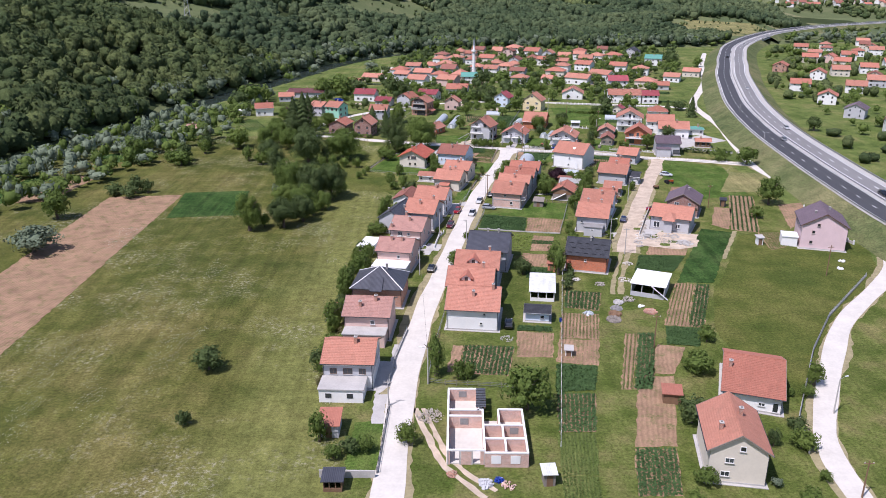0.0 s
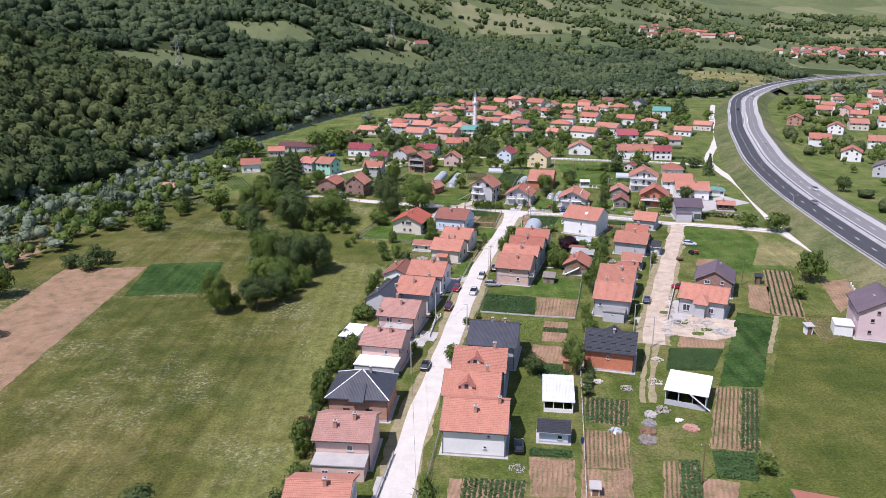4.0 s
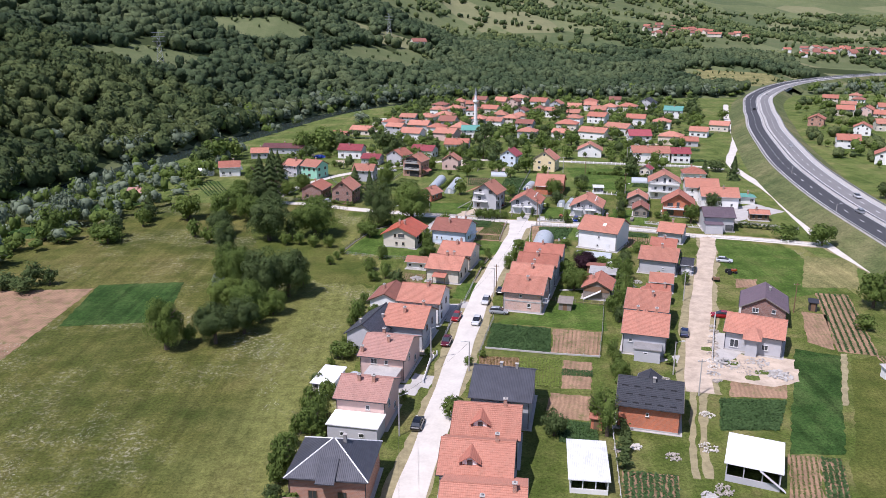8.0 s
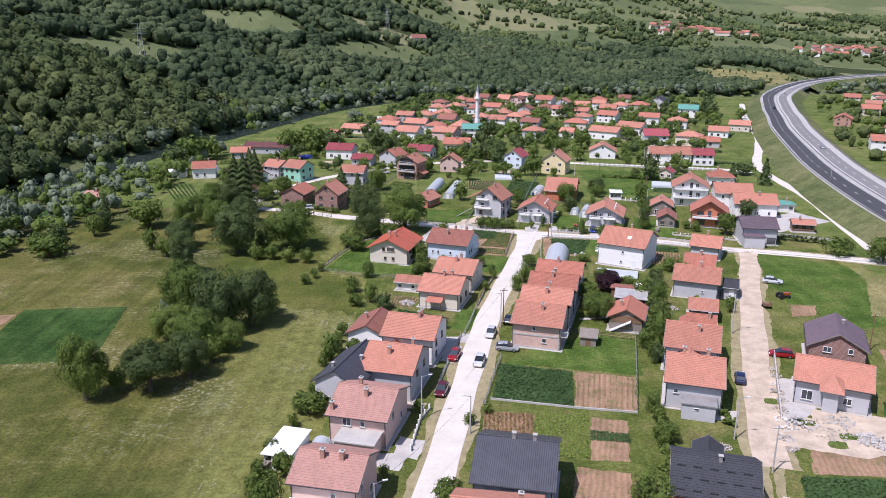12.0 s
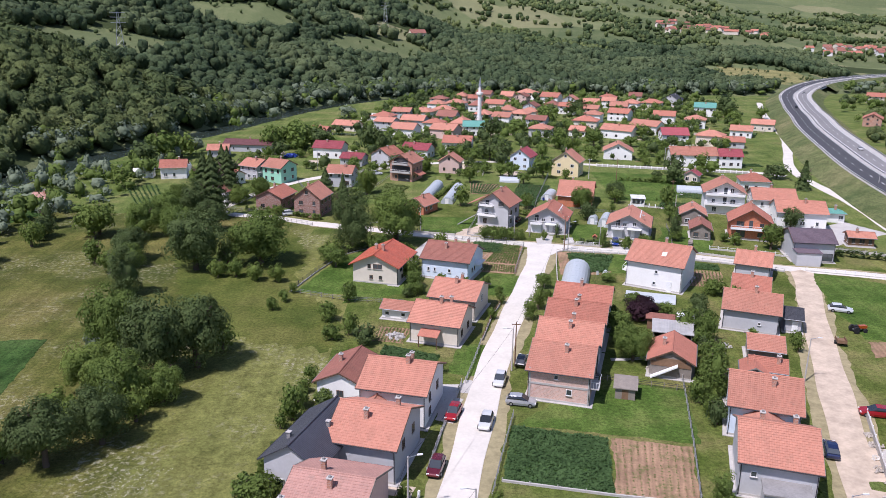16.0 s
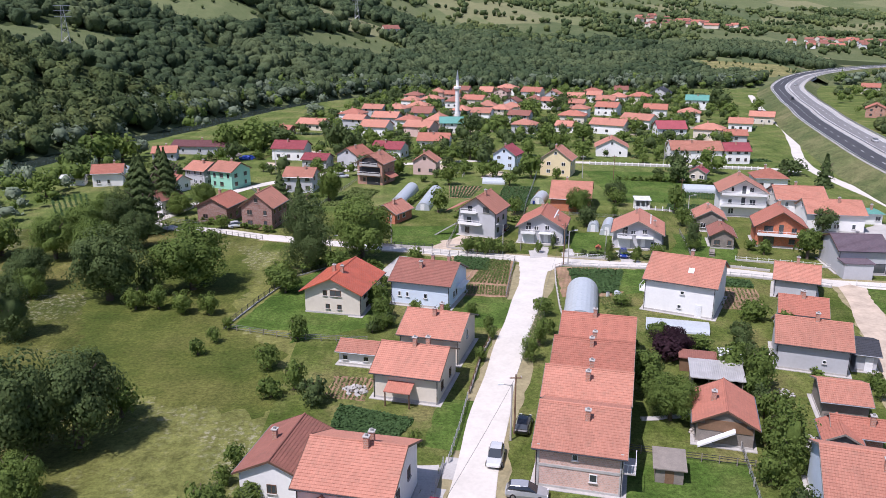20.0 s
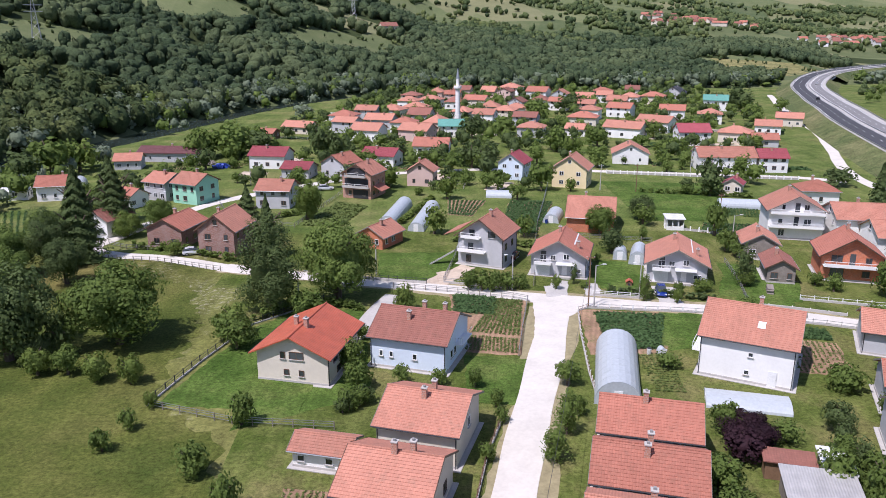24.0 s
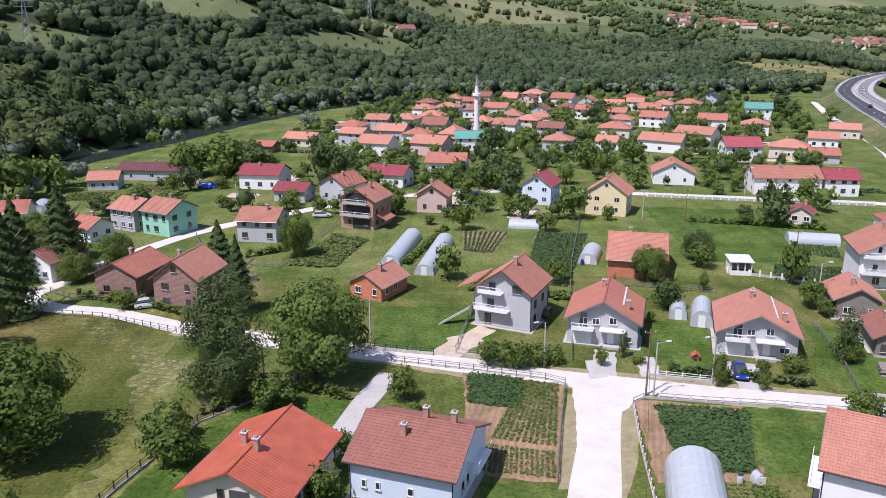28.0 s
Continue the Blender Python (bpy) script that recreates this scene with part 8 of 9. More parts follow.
flat_shed(46.5, 160.0, -23.5, 7.2, 8.4, 2.9, "plaster_grey", "white_line", "grey block garage under a flat white roof", True, 0.1)
flat_shed(22.2, 158.9, -7, 5.2, 9.4, 2.2, "plaster_white", "sheet_white", "white shed with a shallow white sheet roof", True, 0.5)
house(19.6, 145.6, -8, 5.6, 4.6, 2.2, 3.0, "tile_slate", "plaster_blue", label="small white garden shed with a dark roof", name="shed", chimneys=(), pipes=False, front=((1.0, 0.8, 0.8, 0.7),))
flat_shed(-18.6, 186.4, -14, 3.6, 6.6, 2.3, "plaster_white", "white_line", "white garden shed with open side", True, 0.2)
flat_shed(29.3, 225.9, -14, 2.8, 3.0, 1.7, "wood_grey", "wood_grey", "old weathered timber shed on a lawn", False, 0.5)
flat_shed(41.8, 246.4, -15, 6.2, 4.6, 2.1, "wood_grey", "sheet_grey", "shed with weighted grey metal sheets", True, 0.4)
flat_shed(45.1, 250.2, -15, 2.4, 4.0, 2.3, "wood_grey", "sheet_white", "lean-to with crumpled white roofing", True, 0.3)
flat_shed(41.1, 251.5, -16, 4.4, 1.8, 2.0, "wood", "tile_brown", "brown lean-to shed behind gardens", False, 0.3)
flat_shed(60.0, 347.2, -8, 3.6, 4.0, 2.4, "plaster_white", "sheet_white", "white flat-roofed garage behind a panel fence", True, 0.15)
flat_shed(14.9, 91.4, 4, 1.6, 1.8, 2.0, "wood_grey", "sheet_white", "narrow timber privy with a pale roof", False, 0.3)
flat_shed(-17.5, 104.5, 0, 3.0, 4.0, 2.2, "plaster_grey", "tile_red", "small grey outhouse with a red tile roof", False, 0.6)
flat_shed(-15.2, 90.6, 0, 2.6, 2.4, 1.8, "wood", "sheet_dark", "dark timber garden hut against a wall", True, 0.3)
flat_shed(38.2, 113.2, -10, 2.8, 2.4, 1.9, "wood", "tile_red", "small hut with a red roof among beds", False, 0.4)
flat_shed(84.8, 225.0, -20, 1.6, 1.8, 2.0, "frame_dark", "frame_dark", "narrow dark timber garden privy", False, 0.3)
flat_shed(82.6, 190.6, 0, 1.4, 1.6, 2.0, "plaster_white", "concrete", "narrow white privy at a field edge", False, 0.2)
flat_shed(23.6, 129.6, -8, 1.2, 1.4, 1.3, "plaster_white", "concrete", "tiny white well house in the garden", False, 0.2)
far_house(-108.6, 338.5, -5, 8.4, 6.0, 2.3, 3.6, "tile_pale", "wood_grey", "gable", "small timber barn with a pale roof near the river")
flat_shed(26.2, 172.6, -14, 1.8, 2.0, 2.0, "brick_orange", "tile_red", "tiny brick hut with a red roof", False, 0.3)

# the unfinished brick building, roofless, with its rooms open to the sky
site = thing("unfinished_building", 0.6, 95.0, 0, -1.0, "roofless shell of pale hollow-brick walls under construction", "building")


def bare_wall(x0, x1, y0, y1, z0=-0.2, h=2.3, beam=True):
    w = part("wall", Shape().box(x0, x1, y0, y1, z0, h), "brick_pale", site)
    if beam:
        part("ring_beam", Shape().box(x0 - 0.03, x1 + 0.03, y0 - 0.03, y1 + 0.03, h, h + 0.2), "plaster_white", w)


part("slab", Shape().box(-0.1, 5.6, 0.75, 18.4, -0.3, 0.2).box(5.6, 12.0, 0.2, 12.0, -0.3, 0.2), "gravel", site)
for q in ((0, 0.25, 0.9, 9.85), (0, 0.25, 9.85, 18.3), (0.25, 5.0, 18.05, 18.3), (4.75, 5.0, 11.6, 18.05), (0.25, 5.4, 11.6, 11.85), (0.25, 5.4, 9.85, 10.1), (5.4, 5.65, 0.65, 11.85),
          (11.6, 11.85, 0.3, 12.0), (8.0, 11.6, 11.75, 12.0), (7.85, 8.1, 7.5, 11.75), (5.65, 11.6, 7.3, 7.55), (5.65, 11.6, 3.7, 3.95), (8.5, 8.75, 0.55, 3.7), (8.3, 8.55, 3.95, 7.3)):
    bare_wall(*q)
# front walls with their openings
for x0, x1 in ((0.0, 0.45), (2.1, 3.7), (4.9, 5.4)):
    bare_wall(x0, x1, 0.65, 0.9, beam=False)
part("lintel", Shape().box(0.0, 5.4, 0.62, 0.93, 2.3, 2.52), "plaster_white", site)
for x0, x1 in ((5.5, 6.5), (7.8, 9.3), (10.6, 11.85)):
    bare_wall(x0, x1, 0.05, 0.3, beam=False)
for x0, x1 in ((6.5, 7.8), (9.3, 10.6)):
    bare_wall(x0, x1, 0.05, 0.3, -0.2, 0.7, False)
    part("window_sheet", Shape().box(x0 - 0.05, x1 + 0.05, 0.0, 0.05, 0.65, 2.0), "plaster_white", site, "white sheet over a window opening")
    bare_wall(x0, x1, 0.05, 0.3, 2.0, 2.3, False)
part("lintel", Shape().box(5.47, 11.88, 0.02, 0.33, 2.3, 2.5), "plaster_white", site)
# dark panels on uncut walls, standing in for shaded window holes
for u, v in ((2.0, 9.82), (1.8, 18.02), (9.6, 7.27)):
    part("window_opening", Shape().box(u, u + 1.3, v - 0.02, v, 0.9, 2.0), "concrete_dark", site)
for i in range(4):
    part("column", Shape().box(0.02 + i * 1.79, 0.24 + i * 1.79, 0.63, 0.92, -0.2, 2.3), "concrete", site)
form = thing("formwork", 5.3, 107.0, 0, -2, "dark ribbed shuttering boards lying across raw walls", "formwork")
for k in range(2):
    part("bearer", Shape().box(0.15 + k * 1.2, 0.3 + k * 1.2, 0, 6.2, 2.42, 2.56), "wood", form)
for k in range(3):
    part("panel", Shape().box(0.02, 1.6, 0.1 + k * 2.05, 1.95 + k * 2.05, 2.56, 2.63), "frame_dark", form)
    for j in range(4):
        part("batten", Shape().box(0.02, 1.6, 0.25 + k * 2.05 + j * 0.48, 0.33 + k * 2.05 + j * 0.48, 2.63, 2.7), "metal", form)


def heap(x, y, r, n, material, label, seed, size=0.5, name="rubble_heap", peak=0.3):
    """A loose pile of broken pieces."""
    rr = random.Random(seed)
    s = Shape()
    for i in range(n):
        a, d = rr.uniform(0, 6.28), r * math.sqrt(rr.random())
        zc = max(0.05, (1 - d / r) * r * peak) + rr.uniform(0, 0.1)
        b = [rr.uniform(0.3, 1.0) * size / 2 for _ in range(3)]
        rot = Euler((rr.uniform(0, 3), rr.uniform(0, 3), rr.uniform(0, 3))).to_matrix()
        k = Shape().box(-b[0], b[0], -b[1], b[1], -b[2], b[2])
        s.add([tuple(rot @ Vector(v) + Vector((d * math.cos(a), d * math.sin(a), zc))) for v in k.v], k.f)
    ob = part(name, s, material, at=(x, y, 0.03))
    return tagged(ob, label, "heap", kind="stuff")


heap(58.8, 194.6, 3.6, 70, "rubble", "scattered pale rubble and blocks by a building site", 1, 0.34, peak=0.02)
heap(61.6, 197.0, 2.2, 50, "concrete", "scattered white building debris", 31, 0.36, peak=0.03)
heap(63.4, 191.2, 2.2, 80, "concrete", "heap of pale stone blocks", 2, 0.55, peak=0.16)
heap(55.4, 196.4, 2.4, 60, "concrete", "scattered white building debris", 3, 0.4)
heap(35.2, 144.6, 1.3, 80, "wood_grey", "pile of grey timber offcuts", 4, 0.7)
heap(36.0, 147.4, 1.2, 80, "wood", "pile of weathered timber offcuts", 32, 0.7)
heap(36.9, 150.2, 1.1, 70, "concrete_dark", "pile of grey plastic sheeting and scrap", 5, 0.6)
heap(38.0, 153.4, 1.1, 60, "concrete", "pile of broken pale concrete", 33, 0.5)
heap(43.7, 148.4, 1.2, 60, "brick", "small stack of pinkish bricks", 6, 0.7)
heap(40.5, 155.0, 1.5, 60, "rubble", "small heap of pale gravel", 7, 0.3)
heap(36.0, 163.6, 1.2, 40, "rubble", "small heap of pale gravel", 8, 0.3)
heap(-2.0, 108.6, 2.2, 160, "rubble", "pale heap of gravel by the street", 9, 0.25)
heap(6.0, 91.0, 1.0, 40, "plaster_grey", "grey-blue sacks beside the building shell", 10, 0.6)
heap(9.2, 90.6, 1.0, 40, "brick_pale", "small stack of broken bricks", 11, 0.3)
heap(36.6, 234.0, 2.2, 100, "rubble", "loose stones piled beneath a gable", 12, 0.4)
heap(53.6, 235.2, 2.2, 160, "wood", "stacked split firewood", 13, 0.4, "wood_pile")
heap(47.4, 231.6, 1.6, 70, "concrete", "jumble of yard junk and bricks", 14, 0.6)
heap(95.2, 172.6, 0.7, 14, "white_line", "white sheets lying on the meadow", 15, 0.6, peak=0.05)
heap(98.0, 177.8, 0.6, 10, "white_line", "white sheets lying on the meadow", 16, 0.6, peak=0.05)
heap(12.6, 136.2, 1.3, 60, "concrete", "patch of pale gravel on a lawn", 17, 0.2)
heap(-64.0, 430.0, 4.0, 80, "wood_grey", "farmyard timber and scrap", 18, 1.2)
heap(-56.0, 424.0, 3.0, 50, "paint_blue", "farmyard scrap under a blue tarpaulin", 19, 1.0)
heap(-5.0, 246.2, 1.6, 50, "concrete", "garden junk beside a low outbuilding", 20, 0.5)

for k, (x, y) in enumerate(((56.4, 196.6), (60.6, 192.6), (54.0, 203.4), (58.0, 190.4))):
    plot([(x - 1.3, y - 0.7), (x + 1.1, y - 1.0), (x + 1.5, y + 0.6), (x - 0.8, y + 0.9)], "rough", "tuft of grass in a building yard", "grass", 0.08 + k * 0.004, 0.35)
rr = random.Random(77)
for i in range(10):
    y = 189 + i * 2.9
    x = float(np.interp(y, [184.5, 190, 198, 209, 223], [46.7, 48, 50.3, 53.9, 58.9])) + rr.uniform(2.6, 3.6)
    heap(x, y, rr.uniform(0.6, 1.3), 22, rr.choice(("rubble", "concrete", "gravel")), "loose pale stones and rubble along the lane", 60 + i, 0.4)
for x, y, r, m, lab in ((42.1, 166.2, 1.6, "gravel", "low heap of pale sand"), (31.1, 166.4, 0.9, "gravel", "low heap of pale sand"), (28.2, 165.6, 0.8, "rubble", "small heap of pale gravel"), (30.5, 147.6, 1.0, "film", "crumpled sheet of clear plastic"),
                        (42.4, 151.2, 0.7, "white_line", "white sheet lying on the grass"), (41.8, 189.5, 1.0, "rubble", "small heap of pale gravel"), (45.2, 176.5, 1.2, "gravel", "low heap of pale sand"), (50.0, 244.0, 1.2, "concrete", "jumble of yard junk and bricks"),
                        (47.6, 241.0, 1.4, "metal", "scrap metal sheets behind a woodshed"), (1.4, 93.2, 0.8, "brick", "scattered bricks before the shell"), (8.0, 91.8, 0.7, "paint_blue", "blue tarpaulin heap beside the building shell")):
    heap(x, y, r, 46, m, lab, int(x * 10 + y), 0.3 if m != "film" else 0.5)
plank = thing("plank", 45.3, 155.3, 0, -12, "long pale plank leaning on a flat white roof", "plank")
part("board", Shape().sheet([(0, -0.35, 3.1), (0, 0.35, 3.1), (3.7, 0.35, 0.15), (3.7, -0.35, 0.15)], 0.08), "frame_white", plank)

plot([(61.1, 211.5), (60.0, 201.2), (54.2, 195.2), (53.7, 198.1), (58.2, 211.5)], "concrete", "dusty concrete yard before an unfinished house", "yard", 0.075)
plot([(2.6, 228.6), (5.4, 228.6), (4.9, 223.4), (2.4, 224.4)], "concrete", "concrete drive from the street to a house", "drive", 0.05)
plot([(-6.6, 187.6), (-2.3, 187.6), (-3.3, 183.3), (-6.6, 184.4)], "concrete", "paved court in front of a pink house", "yard", 0.05)
plot([(-3.7, 202.9), (0.0, 202.2), (-0.5, 200.1), (-3.7, 200.8)], "dirt", "stepped stony bank beside the street", "bank", 0.05)
plot([(44.1, 200.3), (47.7, 200.3), (46.3, 196.9), (42.8, 197.3)], "concrete", "concrete path to the dirt lane", "path", 0.05)
fence([(-2.0, 188.2), (-0.9, 196.7), (0.4, 200.1)], 1.0, 1.5, "white_line", (0.5,), "concrete", "low garden wall with white pillars", 0.35, 0.24)
fence([(1.2, 204.8), (2.8, 214.1), (5.8, 228.6)], 1.0, 2.0, "concrete", (0.4, 0.8), label="low wall and posts beside the street", low=0.3)
cart = thing("trailer", 69.9, 245.3, 0.05, 75, "small brown farm trailer beside the lane", "trailer")
part("bed", Shape().box(-1.2, 1.2, -0.75, 0.75, 0.55, 0.65), "wood", cart)
for sy in (-0.75, 0.7):
    part("side_board", Shape().box(-1.2, 1.2, sy, sy + 0.05, 0.65, 1.1), "wood", cart)
part("end_board", Shape().box(-1.2, -1.15, -0.7, 0.7, 0.65, 1.1), "wood", cart)
part("drawbar", Shape().tube((1.2, 0, 0.5), (2.3, 0, 0.45), 0.05, n=6), "metal", cart)
for sy in (-0.85, 0.85):
    part("wheel", Shape().tube((0, sy - 0.1, 0.35), (0, sy + 0.1, 0.35), 0.35, n=12), "rubber", cart)

# ---- trees and shrubs of the gardens, meadow and lanes ----
tree(-42.1, 124.2, 5.2, 3.2, "round", "leaf_dark")
tree(-41.1, 106.4, 2.9, 1.6, "bush", "leaf_dark")
tree(13.8, 110.6, 8.4, 4.5)
tree(-5.3, 101.1, 4.0, 2.0, "round", "leaf_light")
tree(-1.1, 121.9, 8.8, 1.8, "tall")
tree(2.9, 120.5, 4.3, 1.7, "bush")
tree(4.5, 120.9, 3.6, 1.5, "bush")
tree(-13.8, 98.6, 2.9, 1.9, "bush", "leaf_dark")
tree(-11.4, 98.9, 3.3, 1.6, "bush")
tree(-18.8, 101.6, 6.0, 2.0, "bush")
tree(-16.1, 97.2, 3.0, 1.7, "bush")
tree(45.6, 122.6, 4.5, 3.1)
tree(39.7, 106.6, 4.9, 3.0, "round", "leaf_dark")
tree(50.7, 112.0, 3.3, 2.0, "round", "leaf_light")
tree(64.3, 118.2, 4.9, 1.8, "round", "leaf_light")
tree(61.6, 114.4, 2.5, 1.6, "bush")
tree(36.9, 90.8, 2.9, 1.9)
tree(34.0, 86.4, 2.7, 1.9, "bush", "leaf_light")
tree(50.0, 100.0, 3.3, 1.3, "bush", "leaf_dark")
tree(54.1, 99.3, 3.6, 2.4, "round", "leaf_light")
tree(55.5, 104.3, 2.7, 1.9, "bush", "leaf_dark")
tree(54.0, 91.5, 2.1, 1.2, "bush")
tree(46.6, 90.3, 1.8, 1.0, "bush", "leaf_silver")
tree(58.5, 114.8, 1.6, 1.2, "bush")
tree(-103.9, 185.5, 7.9, 6.6, "round", "leaf_silver")
tree(-110.9, 213.8, 9.8, 4.2)
tree(-98.4, 235.8, 4.6, 3.8, "bush", "leaf_dark")
tree(-104.2, 237.1, 3.6, 2.2, "bush", "leaf_dark")
tree(-95.6, 277.9, 6.3, 5.3, "bush")
tree(-114.2, 283.3, 10.4, 4.3)
tree(-92.4, 297.0, 6.7, 2.7, "bush", "leaf_light")
tree(-81.2, 304.8, 8.8, 4.6, "round", "leaf_light")
tree(99.2, 226.5, 9.3, 4.0)
tree(90.3, 213.0, 4.0, 2.7, "bush")
tree(111.1, 276.4, 7.6, 4.2)
tree(102.9, 282.6, 5.5, 4.5, "bush")
tree(19.0, 169.9, 4.6, 2.3, "round", "leaf_dark")
tree(27.3, 169.9, 8.0, 1.9, "tall")
tree(-21.8, 140.3, 7.0, 2.3)
tree(-21.0, 158.1, 7.8, 2.3)
tree(-18.9, 169.5, 5.8, 2.3)
tree(-18.0, 182.0, 4.2, 2.0, "bush")
tree(-21.2, 131.7, 4.0, 1.9, "bush")
tree(108.9, 375.5, 6.9, 2.5, "fir", "leaf_dark")
tree(166.7, 416.3, 8.5, 4.6)
tree(160.0, 360.2, 7.4, 4.0)
tree(163.0, 337.7, 7.0, 3.3, "round", "leaf_dark")
tree(51.0, 134.8, 3.9, 2.2, "bush")
tree(49.3, 85.7, 3.4, 1.9)
tree(197.3, 346.1, 6.1, 3.9, "bush")
tree(-63.5, 282.7, 6.1, 3.1, "bush")
tree(-18.2, 298.6, 14.0, 5.2, "tall", "leaf_dark")
tree(-8.4, 304.4, 13.8, 7.0)
tree(-81.5, 308.5, 9.7, 4.4, "round", "leaf_light")
tree(-65.8, 343.7, 14.2, 4.3, "fir", "leaf_dark")
tree(-59.7, 347.3, 15.1, 4.0, "fir", "leaf_dark")
tree(-23.9, 327.8, 11.7, 2.8, "fir", "leaf_dark")
tree(-96.8, 283.4, 5.9, 4.0, "bush")
tree(-110.0, 278.1, 4.4, 3.0, "bush", "leaf_dark")
tree(-114.3, 295.6, 7.9, 4.0)
tree(-62.0, 321.0, 11.0, 4.4, "tall", "leaf_dark")
tree(-67.0, 316.0, 10.0, 4.8)
tree(-55.5, 313.0, 8.6, 3.8, "round", "leaf_dark")
tree(-60.5, 304.0, 9.4, 4.6, "round", "leaf")
tree(-93.0, 301.9, 4.9, 2.2, "bush")
tree(-17.0, 217.6, 6.0, 2.1, "bush")
tree(-15.5, 244.8, 3.2, 2.1, "bush")
tree(-17.8, 198.8, 4.0, 2.8)
tree(-18.6, 173.0, 7.0, 2.3)
tree(26.3, 173.2, 7.4, 1.8, "tall")
tree(33.2, 237.7, 6.2, 3.3)
tree(39.1, 256.7, 4.6, 3.2, "round", "leaf_purple")
tree(42.1, 226.1, 7.9, 2.4, "tall")
tree(3.2, 175.4, 4.6, 2.0)
tree(34.1, 191.0, 3.4, 1.9)
tree(9.2, 199.3, 1.7, 1.1, "bush", "leaf_light")
tree(6.3, 195.9, 2.1, 1.2, "bush")
tree(-5.2, 181.7, 2.3, 0.9, "bush", "leaf_light")
tree(33.3, 248.9, 4.5, 2.6)
tree(44.6, 249.0, 5.1, 2.6, "bush")
tree(56.6, 269.9, 3.6, 2.9, "bush")
tree(-2.2, 212.7, 2.3, 1.3, "bush", "leaf_light")
tree(-1.4, 199.7, 2.2, 1.1, "bush")
tree(-20.9, 170.3, 4.1, 1.8, "bush")
tree(34.5, 199.9, 3.8, 1.6, "tall")
tree(61.2, 241.9, 3.5, 1.2, "bush")
tree(-12.2, 296.3, 4.8, 3.0)
tree(2.5, 298.5, 4.7, 1.9, "round", "leaf_light")
tree(4.4, 293.1, 2.6, 1.7, "bush")
tree(-20.2, 284.3, 5.0, 2.9)
tree(-4.0, 277.2, 4.9, 2.2, "round", "leaf_light")
tree(-63.5, 355.1, 14.4, 4.9, "fir", "leaf_dark")
tree(-30.7, 342.2, 10.5, 3.7, "fir", "leaf_dark")
tree(-58.3, 326.3, 17.2, 4.8, "fir", "leaf_dark")
tree(-20.4, 356.9, 10.1, 3.4, "round", "leaf_light")
tree(8.0, 343.7, 6.8, 3.0, "round", "leaf_light")
tree(26.7, 341.1, 5.2, 2.5)
tree(13.2, 307.9, 4.2, 1.9, "bush")
tree(15.2, 307.2, 4.2, 1.9, "bush")
tree(17.2, 307.2, 4.0, 1.9, "bush")
tree(19.4, 307.5, 3.7, 1.9, "bush")
tree(21.7, 308.5, 2.9, 1.7, "bush")
tree(27.8, 307.8, 3.0, 1.0, "bush", "leaf_light")
tree(31.2, 310.6, 3.6, 0.8, "tall", "leaf_dark")
tree(42.0, 328.4, 5.4, 2.8, "round", "leaf_dark")
tree(53.9, 349.9, 5.5, 2.7)
tree(50.6, 337.4, 3.5, 1.1, "tall")
tree(79.5, 379.1, 7.3, 3.8, "round", "leaf_dark")
tree(74.2, 381.2, 3.2, 1.9, "bush")
tree(64.5, 329.3, 5.1, 2.3)
tree(60.1, 308.6, 3.5, 1.7, "round", "leaf_light")
tree(53.9, 293.2, 3.9, 2.5)
tree(45.9, 300.6, 2.8, 0.9, "bush", "leaf_light")
tree(40.9, 301.8, 4.8, 1.1, "tall")
tree(11.8, 376.9, 7.3, 3.2, "round", "leaf_light")
tree(29.3, 375.8, 4.9, 2.6)
tree(44.6, 385.6, 4.1, 1.8, "bush", "leaf_light")
tree(-26.1, 434.3, 13.0, 4.6, "round", "leaf_dark")
tree(-66.3, 436.5, 11.4, 5.1)
tree(-57.8, 447.1, 12.4, 6.9)
tree(-52.4, 456.8, 10.2, 4.0)
tree(-56.8, 395.5, 5.8, 4.2)
tree(-56.0, 343.0, 5.6, 3.5, "round", "leaf_light")
tree(-42.1, 329.1, 3.5, 1.9, "round", "leaf_light")
tree(37.1, 386.7, 8.9, 4.1)
tree(-45.6, 336.5, 3.4, 1.9, "bush")
tree(4.5, 381.9, 2.7, 1.5, "bush")
tree(38.0, 323.2, 2.0, 0.9, "bush")
tree(32.7, 308.3, 1.5, 1.1, "bush", "leaf_light")
tree(50.9, 305.3, 1.5, 0.9, "bush")
tree(65.1, 325.4, 3.4, 1.7)
tree(24.8, 416.6, 8.3, 4.3, "round", "leaf_dark")
tree(20.6, 420.3, 8.4, 4.6, "round", "leaf_dark")
tree(14.3, 413.2, 6.6, 4.5)
tree(51.7, 449.5, 9.8, 4.4)
tree(78.9, 571.3, 10.7, 6.6, "round", "leaf_dark")
tree(58.0, 551.3, 9.1, 6.2)
tree(67.8, 459.3, 8.4, 4.6)
tree(24.5, 482.6, 9.2, 5.0, "round", "leaf_dark")
tree(37.5, 495.3, 7.5, 5.2)
tree(56.3, 524.7, 9.4, 5.0)
tree(10.0, 424.2, 7.2, 3.5, "round", "leaf_dark")
tree(170.1, 592.4, 13.9, 6.9, "tall", "leaf_dark")
tree(165.8, 569.7, 11.0, 5.8, "tall", "leaf_dark")
tree(94.5, 481.6, 7.3, 4.0)
tree(153.9, 531.6, 8.8, 4.0)
tree(183.6, 569.4, 7.3, 3.9)
tree(83.9, 459.1, 5.6, 3.6)
tree(78.6, 412.5, 4.1, 2.2, "bush")
tree(84.3, 415.9, 4.6, 1.8, "tall")
tree(-48.4, 547.4, 8.0, 6.1, "round", "leaf_silver")
